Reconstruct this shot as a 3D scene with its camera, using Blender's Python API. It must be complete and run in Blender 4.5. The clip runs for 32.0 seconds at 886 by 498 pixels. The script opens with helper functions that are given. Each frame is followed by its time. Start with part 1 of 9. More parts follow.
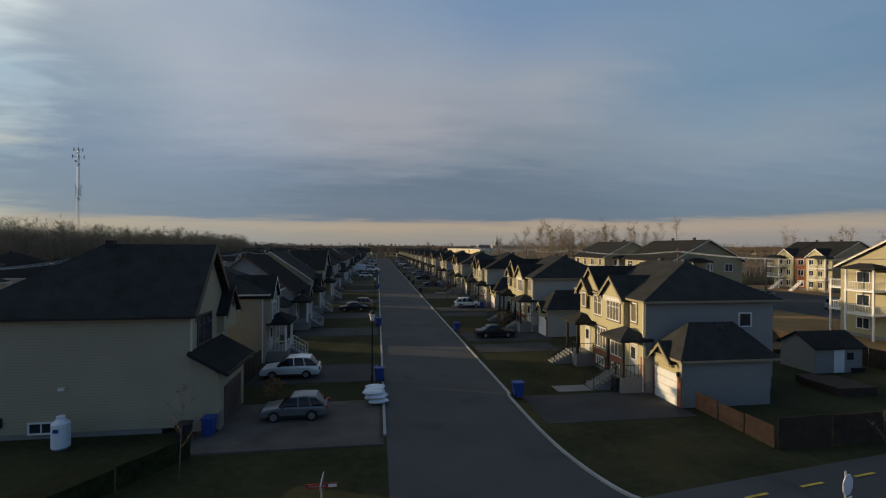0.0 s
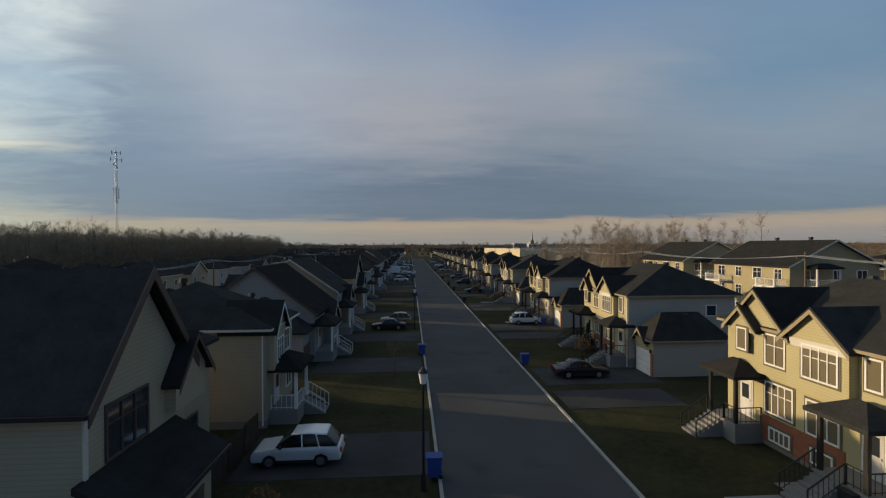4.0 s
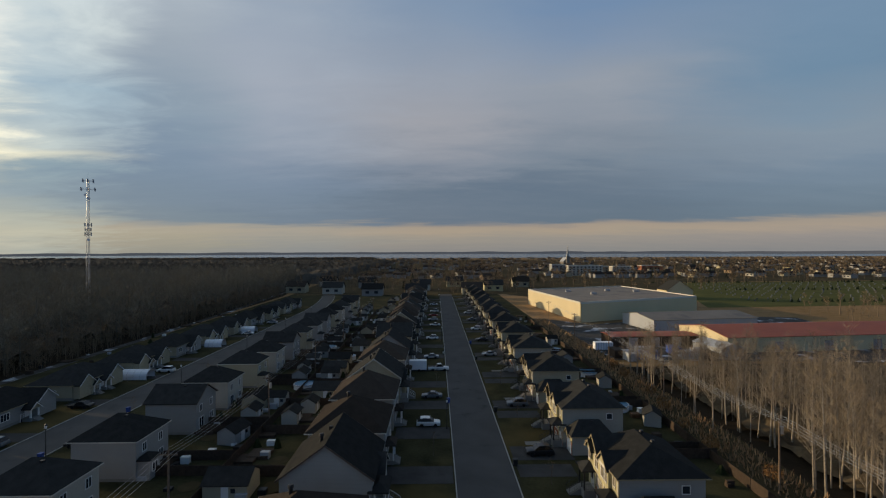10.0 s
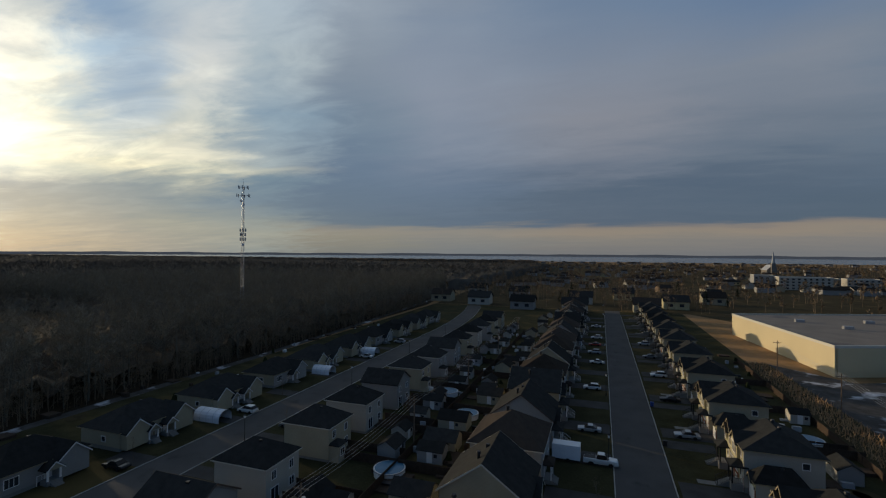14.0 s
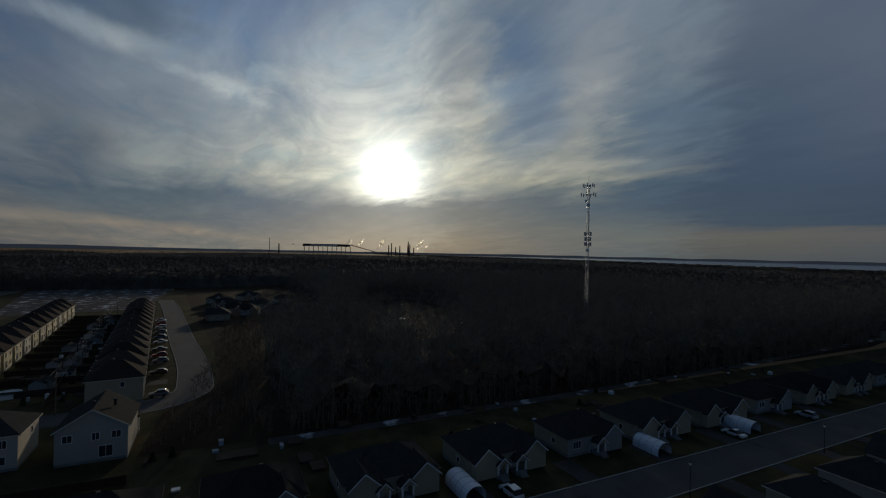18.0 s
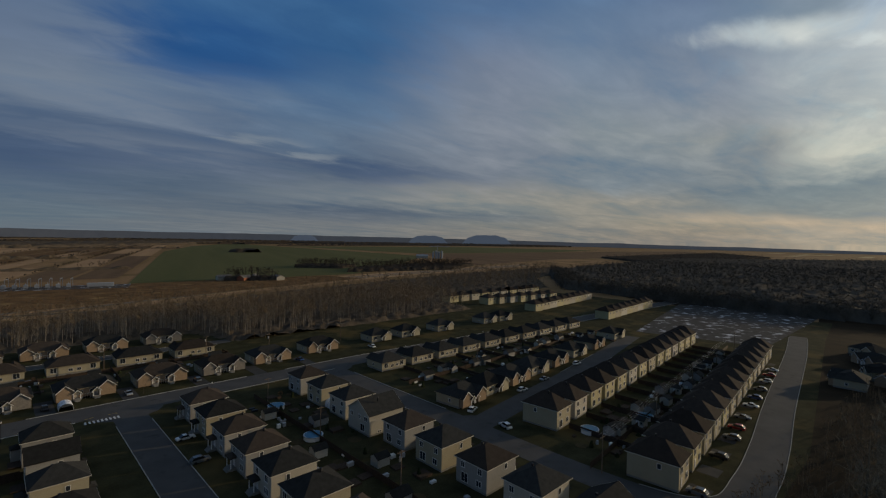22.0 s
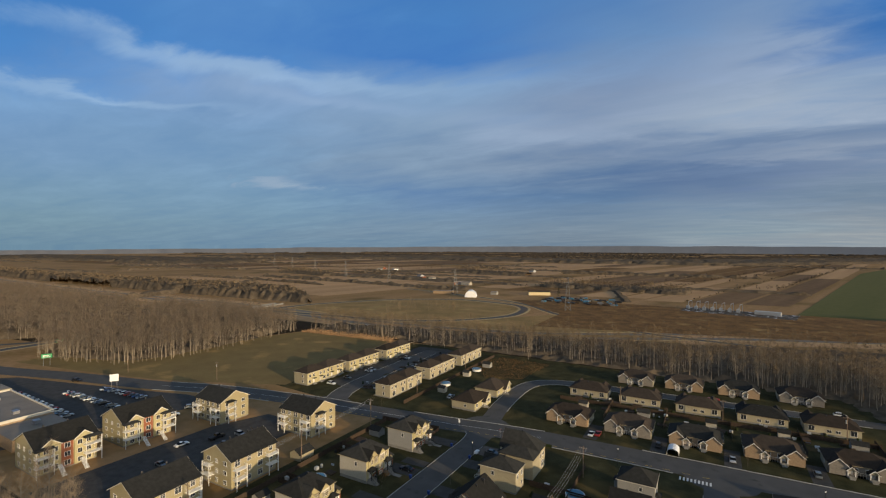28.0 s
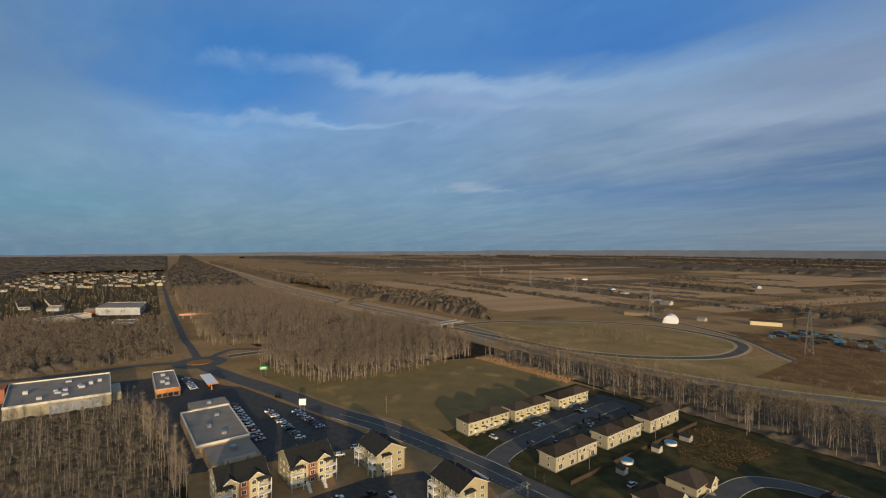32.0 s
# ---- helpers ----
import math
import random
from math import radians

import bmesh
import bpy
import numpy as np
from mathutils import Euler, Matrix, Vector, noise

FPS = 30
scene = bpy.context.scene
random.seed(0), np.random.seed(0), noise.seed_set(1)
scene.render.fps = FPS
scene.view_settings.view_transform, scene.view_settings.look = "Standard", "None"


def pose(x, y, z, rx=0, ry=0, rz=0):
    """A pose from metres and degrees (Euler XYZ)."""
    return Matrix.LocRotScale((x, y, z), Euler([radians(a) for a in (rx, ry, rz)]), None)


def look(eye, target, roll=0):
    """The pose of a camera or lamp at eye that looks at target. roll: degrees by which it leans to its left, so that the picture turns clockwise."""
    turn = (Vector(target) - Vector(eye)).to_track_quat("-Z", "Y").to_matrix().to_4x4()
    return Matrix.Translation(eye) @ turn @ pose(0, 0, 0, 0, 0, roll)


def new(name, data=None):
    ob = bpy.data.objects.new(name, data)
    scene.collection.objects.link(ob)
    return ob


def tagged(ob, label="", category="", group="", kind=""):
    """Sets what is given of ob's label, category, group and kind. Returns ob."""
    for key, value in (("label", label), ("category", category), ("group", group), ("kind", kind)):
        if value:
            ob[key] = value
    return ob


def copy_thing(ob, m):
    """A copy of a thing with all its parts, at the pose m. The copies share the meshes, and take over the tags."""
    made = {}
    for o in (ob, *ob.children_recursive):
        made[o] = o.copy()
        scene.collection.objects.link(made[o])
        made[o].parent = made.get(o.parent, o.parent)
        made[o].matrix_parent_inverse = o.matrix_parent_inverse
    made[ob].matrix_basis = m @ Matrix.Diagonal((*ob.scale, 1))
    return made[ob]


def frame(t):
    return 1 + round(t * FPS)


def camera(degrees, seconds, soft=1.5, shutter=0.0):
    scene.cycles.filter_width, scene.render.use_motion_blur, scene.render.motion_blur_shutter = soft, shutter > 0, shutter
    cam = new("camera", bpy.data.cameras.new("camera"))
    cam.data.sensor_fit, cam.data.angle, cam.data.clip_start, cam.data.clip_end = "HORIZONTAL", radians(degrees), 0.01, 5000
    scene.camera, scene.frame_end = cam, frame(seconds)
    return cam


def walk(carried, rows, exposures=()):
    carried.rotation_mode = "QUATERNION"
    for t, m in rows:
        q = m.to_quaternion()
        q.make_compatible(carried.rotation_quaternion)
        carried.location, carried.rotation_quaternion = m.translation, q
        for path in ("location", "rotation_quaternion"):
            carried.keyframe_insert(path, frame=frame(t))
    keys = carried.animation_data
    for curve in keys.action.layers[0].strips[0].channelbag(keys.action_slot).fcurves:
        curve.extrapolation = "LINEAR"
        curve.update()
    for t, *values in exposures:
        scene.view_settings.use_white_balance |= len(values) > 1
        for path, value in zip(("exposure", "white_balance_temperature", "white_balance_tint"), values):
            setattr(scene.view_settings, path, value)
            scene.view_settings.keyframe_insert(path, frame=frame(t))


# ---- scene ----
# ---- camera ----
cam = camera(87.4, 32.0, soft=1.2)
ROWS = [
(0, -5.15, -0.00, 10.57, -8.073, -0.242, 0.253), (0.5, -5.18, 1.24, 10.53, -7.271, -0.256, 0.265), (1, -5.28, 2.70, 10.57, -6.716, -0.291, 0.223),
    (1.5, -5.32, 4.24, 10.61, -6.126, -0.260, 0.210), (2, -5.43, 5.90, 10.71, -5.476, -0.292, 0.182), (2.5, -5.62, 7.50, 10.84, -5.231, -0.313, 0.026),
    (3, -5.88, 9.21, 10.97, -4.718, -0.313, -0.062), (3.5, -5.96, 11.22, 11.06, -4.230, -0.484, -0.202), (5.5, -6.47, 24.91, 14.78, -3.596, -0.074, 0.004),
    (6, -6.47, 29.54, 16.67, -3.071, -0.192, -0.069), (6.5, -6.53, 34.72, 18.86, -2.739, -0.147, 0.092), (7, -6.69, 40.05, 21.26, -2.607, -0.180, 0.068),
    (7.5, -6.88, 45.57, 23.72, -2.486, -0.164, 0.071), (8, -7.11, 51.10, 26.07, -2.324, -0.110, -0.017), (8.5, -7.23, 56.55, 28.58, -2.187, -0.061, -0.093),
    (9, -7.32, 62.27, 30.82, -2.098, 0.044, -0.160), (9.5, -7.44, 68.18, 32.66, -1.722, 0.056, -0.249), (10, -7.45, 73.80, 33.68, -0.866, 0.177, -0.183),
    (10.5, -7.27, 79.26, 34.38, -0.620, 0.237, -0.236), (11, -7.04, 84.86, 34.91, -0.514, 0.276, -0.324), (11.5, -6.90, 90.53, 35.15, -0.461, 0.298, -0.419),
    (12, -6.72, 96.12, 35.33, 0.451, 0.346, -0.391), (12.5, -6.70, 101.87, 35.47, 3.194, 0.424, -0.403), (13, -6.64, 107.62, 35.73, 8.455, 0.484, -0.249),
    (13.5, -6.64, 113.01, 36.33, 14.631, 0.461, 0.249), (15.5, -10.69, 135.70, 37.23, 28.588, 0.240, 0.060), (16, -12.61, 141.21, 36.97, 34.968, 0.363, 0.447),
    (16.5, -14.86, 146.75, 36.64, 41.466, 0.437, 0.483), (17, -17.20, 152.08, 36.55, 50.351, 0.431, 0.770), (17.5, -19.74, 157.09, 36.97, 58.399, 0.347, 1.025),
    (18, -22.49, 161.63, 38.10, 63.699, 0.286, 1.169), (18.5, -25.55, 165.79, 39.67, 74.806, 0.088, 1.432), (19, -28.95, 169.76, 41.39, 92.996, -0.249, 1.723),
    (19.5, -32.34, 173.47, 43.50, 104.077, -0.547, 1.580), (20, -35.40, 176.51, 45.79, 109.301, -0.720, 1.515), (20.5, -38.22, 178.77, 48.16, 117.238, -0.850, 1.712),
    (21, -41.08, 180.68, 50.77, 124.801, -1.102, 1.457), (21.5, -43.92, 182.15, 53.36, 131.701, -1.261, 1.348), (22, -46.95, 182.99, 55.91, 135.935, -1.341, 1.155),
    (22.5, -50.22, 183.29, 58.61, 140.282, -1.421, 0.934), (23, -53.55, 183.28, 61.19, 143.006, -1.407, 0.744), (23.5, -56.72, 182.92, 63.31, 144.775, -1.377, 0.518),
    (24, -59.65, 182.34, 64.80, 147.407, -1.424, 0.334), (24.5, -62.33, 181.73, 65.78, 148.345, -1.535, 0.052), (26.5, -69.51, 179.77, 67.60, 175.729, -1.009, -0.599),
    (27, -71.17, 177.70, 68.18, 192.163, -0.695, -0.285), (27.5, -72.54, 175.41, 68.94, 203.175, -0.561, -0.150), (28, -73.23, 172.75, 70.28, 209.920, -0.431, 0.029),
    (28.5, -73.39, 169.85, 72.34, 213.342, -0.411, 0.049), (29, -73.10, 166.81, 74.81, 213.932, -0.377, 0.013), (29.5, -72.47, 163.65, 77.40, 215.055, -0.447, -0.016),
    (30, -71.50, 160.30, 79.98, 217.196, -0.472, -0.035), (30.5, -70.24, 156.85, 82.60, 221.185, -0.482, 0.022), (31, -68.76, 153.31, 85.10, 227.212, -0.431, 0.063),
    (31.5, -67.16, 149.66, 87.30, 230.866, -0.342, 0.140), (32, -65.44, 146.01, 89.23, 233.134, -0.313, 0.126)]


def aim(x, y, z, yaw, pitch, roll):
    """Yaw is counted to the left of north (+y), pitch upwards."""
    a, p = radians(yaw), radians(pitch)
    ahead = Vector((-math.sin(a) * math.cos(p), math.cos(a) * math.cos(p), math.sin(p)))
    return look((x, y, z), Vector((x, y, z)) + ahead * 10, roll)


walk(cam, [(r[0], aim(*r[1:])) for r in ROWS], exposures=[
    (0, 0.0, 6500, 10), (3, 0.0, 6500, 10), (6, -0.05, 6500, 10), (12, -0.08, 6500, 10), (13, -0.27, 6450, 10), (13.5, -0.45, 6300, 10), (15.5, -0.85, 5750, 10), (16, -1.1, 5650, 10), (17, -1.55, 5550, 10), (18, -1.85, 5550, 10),
    (19, -1.8, 5600, 10), (20, -1.6, 5750, 10), (21, -1.25, 6000, 10), (22, -0.8, 6250, 10), (23, -0.42, 6450, 10), (24, -0.02, 6500, 10), (27, 0.24, 6500, 10), (32, 0.22, 6500, 10)])

# ---- world and sun ----
SUN_AZ, SUN_EL = radians(70.1), radians(9.1)          # to the left of north, above the horizon
SUN_DIR = Vector((-math.sin(SUN_AZ) * math.cos(SUN_EL), math.cos(SUN_AZ) * math.cos(SUN_EL), math.sin(SUN_EL)))

world = bpy.data.worlds.new("evening_sky")
scene.world = world
world.use_nodes = True
wt = world.node_tree
wt.nodes.clear()


def wn(kind, **kw):
    n = wt.nodes.new(kind)
    for k, v in kw.items():
        if k == "op":
            n.operation = v
        elif k == "blend":
            n.blend_type = v
            n.data_type = "RGBA"
    return n


def wl(a, b):
    wt.links.new(a, b)


def wmath(op, a, b=None, clamp=False, extra=None):
    n = wn("ShaderNodeMath", op=op)
    n.use_clamp = clamp
    if extra is not None:
        n.inputs[2].default_value = extra
    for s, v in ((0, a), (1, b)):
        if v is None:
            continue
        if isinstance(v, (int, float)):
            n.inputs[s].default_value = v
        else:
            wl(v, n.inputs[s])
    return n.outputs[0]


def wramp(fac, stops):
    n = wn("ShaderNodeValToRGB")
    while len(n.color_ramp.elements) < len(stops):
        n.color_ramp.elements.new(0.5)
    for e, (p, c) in zip(n.color_ramp.elements, stops):
        e.position, e.color = p, (*c, 1)
    wl(fac, n.inputs[0])
    return n.outputs[0]


def wmix(fac, a, b, blend="MIX"):
    n = wn("ShaderNodeMix", blend=blend)
    for s, v in ((0, fac), (6, a), (7, b)):
        if isinstance(v, (int, float)):
            n.inputs[s].default_value = v
        elif isinstance(v, tuple):
            n.inputs[s].default_value = (*v, 1)
        else:
            wl(v, n.inputs[s])
    return n.outputs[2]


sky = wn("ShaderNodeTexSky")
sky.sky_type, sky.sun_disc = "NISHITA", False
sky.sun_elevation, sky.sun_rotation = SUN_EL, -SUN_AZ
sky.air_density, sky.dust_density, sky.ozone_density = 1.0, 1.5, 2.0
tc = wn("ShaderNodeTexCoord")
sep = wn("ShaderNodeSeparateXYZ")
wl(tc.outputs["Generated"], sep.inputs[0])
zz = wmath("MAXIMUM", sep.outputs[2], 0.0)
# flat cloud layer: direction divided by height
den = wmath("ADD", zz, 0.10)
comb = wn("ShaderNodeCombineXYZ")
wl(wmath("DIVIDE", sep.outputs[0], den), comb.inputs[0])
wl(wmath("DIVIDE", sep.outputs[1], den), comb.inputs[1])


def wnoise(scale, detail, rough, dist=0.0, stretch=(1, 1, 1), rot=0.0, offset=(0, 0, 0)):
    m = wn("ShaderNodeMapping")
    m.inputs["Scale"].default_value = stretch
    m.inputs["Rotation"].default_value = (0, 0, rot)
    m.inputs["Location"].default_value = offset
    wl(comb.outputs[0], m.inputs[0])
    n = wn("ShaderNodeTexNoise")
    n.inputs["Scale"].default_value, n.inputs["Detail"].default_value = scale, detail
    n.inputs["Roughness"].default_value, n.inputs["Distortion"].default_value = rough, dist
    wl(m.outputs[0], n.inputs["Vector"])
    return n.outputs[0]


veil = wnoise(0.30, 4.0, 0.46, 0.35, (1.0, 1.5, 1), 0.5, (3.1, 1.7, 0))
soft = wnoise(0.75, 4.0, 0.45, 0.3, (1.0, 2.0, 1), 0.6, (1.4, 5.2, 0))
cirrus = wnoise(0.80, 7.0, 0.56, 0.5, (1.0, 2.6, 1), 0.35, (7.3, 2.2, 0))
ragged = wnoise(2.6, 7.0, 0.60, 0.5, (1.0, 1.8, 1), 0.9, (2.2, 9.1, 0))
sun_dot = wn("ShaderNodeVectorMath", op="DOT_PRODUCT")
wl(tc.outputs["Generated"], sun_dot.inputs[0])
sun_dot.inputs[1].default_value = SUN_DIR
dot = wmath("MAXIMUM", sun_dot.outputs["Value"], 0.0)
# bearing to the left of north, from -80 to 280, and height over the horizon, in degrees
bear = wmath("MULTIPLY", wmath("ARCTAN2", wmath("MULTIPLY", sep.outputs[0], -1.0), sep.outputs[1]), 180 / math.pi)
bear = wmath("ADD", bear, wmath("MULTIPLY", wmath("LESS_THAN", bear, -80.0), 360.0))
rise = wmath("MULTIPLY", wmath("ARCSINE", zz), 180 / math.pi)
reach = wmath("MINIMUM", wmath("MULTIPLY", rise, 0.42), 5.0)          # the drift of the clouds' edges, small at the horizon
drift = wmath("ADD", wmath("MULTIPLY", wmath("SUBTRACT", soft, 0.5), 1.1), wmath("ADD", wmath("MULTIPLY", wmath("SUBTRACT", cirrus, 0.5), 0.9), wmath("MULTIPLY", wmath("SUBTRACT", ragged, 0.5), 0.4)))
rise_w = wmath("ADD", rise, wmath("MULTIPLY", drift, reach))
bear_w = wmath("ADD", bear, wmath("MULTIPLY", wmath("ADD", wmath("SUBTRACT", veil, 0.5), wmath("MULTIPLY", wmath("SUBTRACT", ragged, 0.5), 0.45)), 24.0))


def air(code, stop):
    """The light of a piece of sky from its film colour and the film's exposure."""
    c = [int(code[i:i + 2], 16) / 255 for i in (0, 2, 4)]
    grade = (0.93, 0.925, 0.91) if stop > 0 else (0.97, 0.905, 0.785) if stop > -1 else (1.0, 0.985, 0.885)
    return tuple((v / 12.92 if v < 0.04045 else ((v + 0.055) / 1.055) ** 2.4) / 2 ** stop / 0.95 * k for v, k in zip(c, grade))


sky_now = [None, 0.0]


def sky_column(bearing, stop, **heights):
    """Colours of the sky over one bearing, by height in degrees; blends over from the column before."""
    stops = [(int(k[1:]) / 10 / 60, air(v, stop)) for k, v in heights.items()]
    col = wramp(wmath("DIVIDE", rise_w, 60.0), stops)
    if sky_now[0] is not None:
        n = wn("ShaderNodeMapRange")
        n.interpolation_type = "SMOOTHSTEP"
        n.inputs[1].default_value, n.inputs[2].default_value = sky_now[1], bearing
        wl(bear_w, n.inputs[0])
        col = wmix(n.outputs[0], sky_now[0], col)
    sky_now[:] = [col, bearing]


# from the north-east leftwards: grey veil over a slate deck, the break round the sun, the open south
sky_column(-80, 0.24, h0="6e8ca5", h40="6291b0", h90="7396b4", h160="6987aa", h250="6487af", h600="5e6d80")
sky_column(-45, -0.05, h0="888c96", h15="96949a", h24="a59c98", h29="9f9896", h34="687d98", h80="768caa", h120="8498b2", h170="7090b4", h240="7392b8", h600="6c7a8b")
sky_column(-20, -0.05, h0="8a8e96", h15="989698", h24="a89e96", h29="a29894", h34="60748f", h70="637692", h100="7888a0", h150="8e9ab0", h200="96a2b8", h260="7492be", h600="717e8f")
sky_column(0, -0.05, h0="8c8f96", h15="9a9898", h24="a89e96", h29="a09794", h34="647692", h70="6a7b96", h100="828ea6", h150="a0a6b8", h210="98a5be", h270="829bc0", h600="7b8696")
sky_column(20, 0.05, h0="949899", h15="a09f9a", h24="aca49a", h29="a29e98", h34="708298", h80="7d8ea5", h130="a0aaba", h190="acb4c2", h260="a5b2c3", h600="8992a0")
sky_column(31, -0.52, h0="7c8284", h17="8a8a86", h27="8c8a88", h34="5f728a", h60="5f738e", h100="667a96", h150="74879f", h220="8896aa", h280="98a6ba", h600="7d8693")
sky_column(40, -1.1, h0="70797c", h20="7a7e7c", h32="6e767a", h55="556678", h78="60707e", h100="828a90", h150="748494", h220="969ea5", h280="96a0ac", h600="6f7780")
sky_column(47, -1.1, h0="73797a", h30="737878", h55="5e6c78", h78="888a86", h100="b9b4a5", h150="aaacaa", h220="aaacaf", h280="a5aab2", h600="747b84")
sky_column(54, -1.1, h0="767a7a", h30="6e7478", h62="64707a", h90="beb9a5", h125="acb0b0", h155="98a4b0", h210="8090a4", h270="8490a0", h600="6b737d")
sky_column(62, -1.1, h0="7a7c78", h30="70777a", h58="636e78", h88="c8c3af", h150="b9b6ac", h210="aaacac", h270="a5aaaf", h600="747b84")
sky_column(70, -1.6, h0="80827c", h25="70777a", h50="5e6a74", h75="beb8a2", h120="c8c4b4", h170="b4b4b0", h230="a5a8aa", h280="9ca2aa", h600="70777f")
sky_column(85, -1.83, h0="646866", h25="565f68", h55="505d6a", h85="9c9a90", h150="8e9294", h215="7d8796", h280="5f6e87", h600="525963")
sky_column(95, -1.7, h0="74706a", h17="6c6b6a", h27="545e66", h60="4a5864", h85="858886", h130="787e84", h180="747c86", h220="5a6674", h270="4e5a6c", h600="4a515a")
sky_column(106, 0.03, h0="b0aaa0", h12="b8b0a2", h22="c0b8a8", h33="8e9ca4", h55="8c9ca8", h85="a8b0b4", h110="b9bebc", h156="a8b4c4", h200="96a8c0", h260="7690b6", h600="5e6d81")
sky_column(118, 0.03, h0="aaa8a0", h12="aaa8a2", h28="b0aea6", h45="b4b2aa", h70="98a6b2", h126="afb9be", h180="9caec4", h230="8aa4c4", h280="6e92be", h600="607187")
sky_column(130, 0.03, h0="a8a49e", h15="a5a5a0", h28="96a0a5", h48="b4b4af", h80="96a0af", h140="a5afbe", h200="96a5be", h260="6e91be", h600="607187")
sky_column(148, 0.03, h0="989ea0", h15="969ba0", h28="738296", h48="96a0aa", h82="667894", h115="8298b2", h155="6e91b9", h210="4678af", h270="4b7db4", h600="52657c")
sky_column(166, 0.03, h0="909aa2", h15="8c96a0", h48="697d96", h78="7d8ca5", h110="6e82a0", h148="8ea2bc", h185="3a6eac", h215="3c72b2", h260="5082b9", h600="54677e")
sky_column(180, 0.03, h0="8694a0", h12="8294a2", h40="7488a0", h70="566c92", h105="6e82a0", h140="96a5b9", h185="8296b4", h240="6c8ab2", h600="596b81")
sky_column(193, 0.40, h0="7e92a5", h20="7d94ac", h60="5a7ca8", h100="8296b4", h130="91a5c3", h175="8a9fc0", h220="6e96c8", h275="5a8cc8", h600="576c85")
sky_column(215, 0.30, h0="7491aa", h25="7391af", h60="6486b2", h100="7d96b4", h150="8aa5c4", h195="84a6ce", h215="447fc8", h260="4682c8", h600="516884")
sky_column(235, 0.24, h0="7090aa", h25="6e91af", h80="7396b9", h130="7396be", h180="82a0c8", h205="4a84c8", h260="5087c8", h600="536883")
sky_column(255, 0.24, h0="6e90a8", h25="6e91aa", h90="7396be", h138="78a0cd", h165="4482c8", h215="3c7dc3", h260="5082be", h600="546883")
sky_column(280, 0.24, h0="6e8ca5", h40="6291b0", h90="7396b4", h160="6987aa", h250="6487af", h600="5e6d80")
sky_a = sky_now[0]


def cloud(below, bearing, height, wide, high, tilt, code, stop, dense=1.0, edge=0.85):
    """One cloud or gap of its own: a ragged ellipse; tilt: degrees that its far end rises per degree leftwards."""
    a = wmath("SUBTRACT", bear_w, bearing)
    e = wmath("SUBTRACT", wmath("SUBTRACT", rise_w, height), wmath("MULTIPLY", a, tilt))
    d = wmath("SQRT", wmath("ADD", wmath("POWER", wmath("ABSOLUTE", wmath("DIVIDE", a, wide)), 2.0), wmath("POWER", wmath("ABSOLUTE", wmath("DIVIDE", e, high)), 2.0)))
    n = wn("ShaderNodeMapRange")
    n.interpolation_type = "SMOOTHSTEP"
    for k, v in ((1, 1.0 + edge), (2, 1.0 - edge), (3, 0.0), (4, dense * 0.72)):
        n.inputs[k].default_value = v
    wl(wmath("ADD", d, wmath("MULTIPLY", wmath("SUBTRACT", ragged, 0.5), 1.6)), n.inputs[0])
    return wmix(n.outputs[0], below, air(code, stop))


for row in ((236, 19.3, 15, 0.75, 0.02, "aac6e2", 0.24, 0.75), (247, 15.0, 9, 0.5, 0.0, "a0bede", 0.24, 0.7), (226, 17.0, 10, 0.7, 0.06, "96b0d2", 0.24, 0.6), (228, 7.2, 2.4, 0.6, -0.08, "a5b4c8", 0.24, 0.8),
            (202, 14.0, 9, 1.3, 0.10, "9cb0cc", 0.24, 0.6), (172, 12.6, 8, 1.3, 0.08, "aab8cc", 0.14, 0.7), (158, 11.2, 5, 0.5, -0.05, "b4bec8", 0.14, 0.8), (187, 10.8, 9, 1.0, 0.0, "6c80a0", 0.06, 0.6),
            (144, 8.0, 9, 1.0, 0.04, "586e94", 0.03, 0.85), (152, 9.5, 4, 0.4, 0.0, "bec4c8", 0.03, 0.8), (140, 2.9, 12, 0.6, 0.02, "6a7a90", 0.03, 0.8), (182, 7.6, 12, 1.5, 0.0, "546c92", 0.03, 0.6), (164, 18.4, 9, 2.4, 0.03, "2864aa", 0.03, 0.7), (172, 8.9, 10, 0.5, 0.04, "96a2b4", 0.03, 0.6),
            (116, 4.6, 15, 0.9, 0.10, "c4bcae", 0.03, 0.55), (96, 2.1, 12, 0.5, 0.07, "8c7c6c", -1.75, 0.7), (97, 20.2, 6, 1.1, 0.10, "b0b2b0", -1.83, 0.6), (82, 18.4, 4, 0.8, -0.20, "c0beb4", -1.83, 0.6), (86, 17.4, 4, 0.6, 0.15, "b4b4b0", -1.83, 0.6), (106, 23.0, 9, 1.6, 0.0, "4a5a72", -1.83, 0.5),
            (50, 8.6, 11, 0.7, -0.05, "c8c0a8", -1.1, 0.7), (53, 17.5, 3.2, 4.0, 0.35, "74869e", -1.1, 0.6), (-38, 9.5, 12, 1.4, -0.08, "8c9cb4", -0.05, 0.5), (-12, 7.5, 16, 1.5, -0.05, "5f728e", -0.05, 0.6), (41, 9.0, 5, 0.9, -0.05, "c0c6c4", -0.05, 0.6)):
    sky_a = cloud(sky_a, *row)
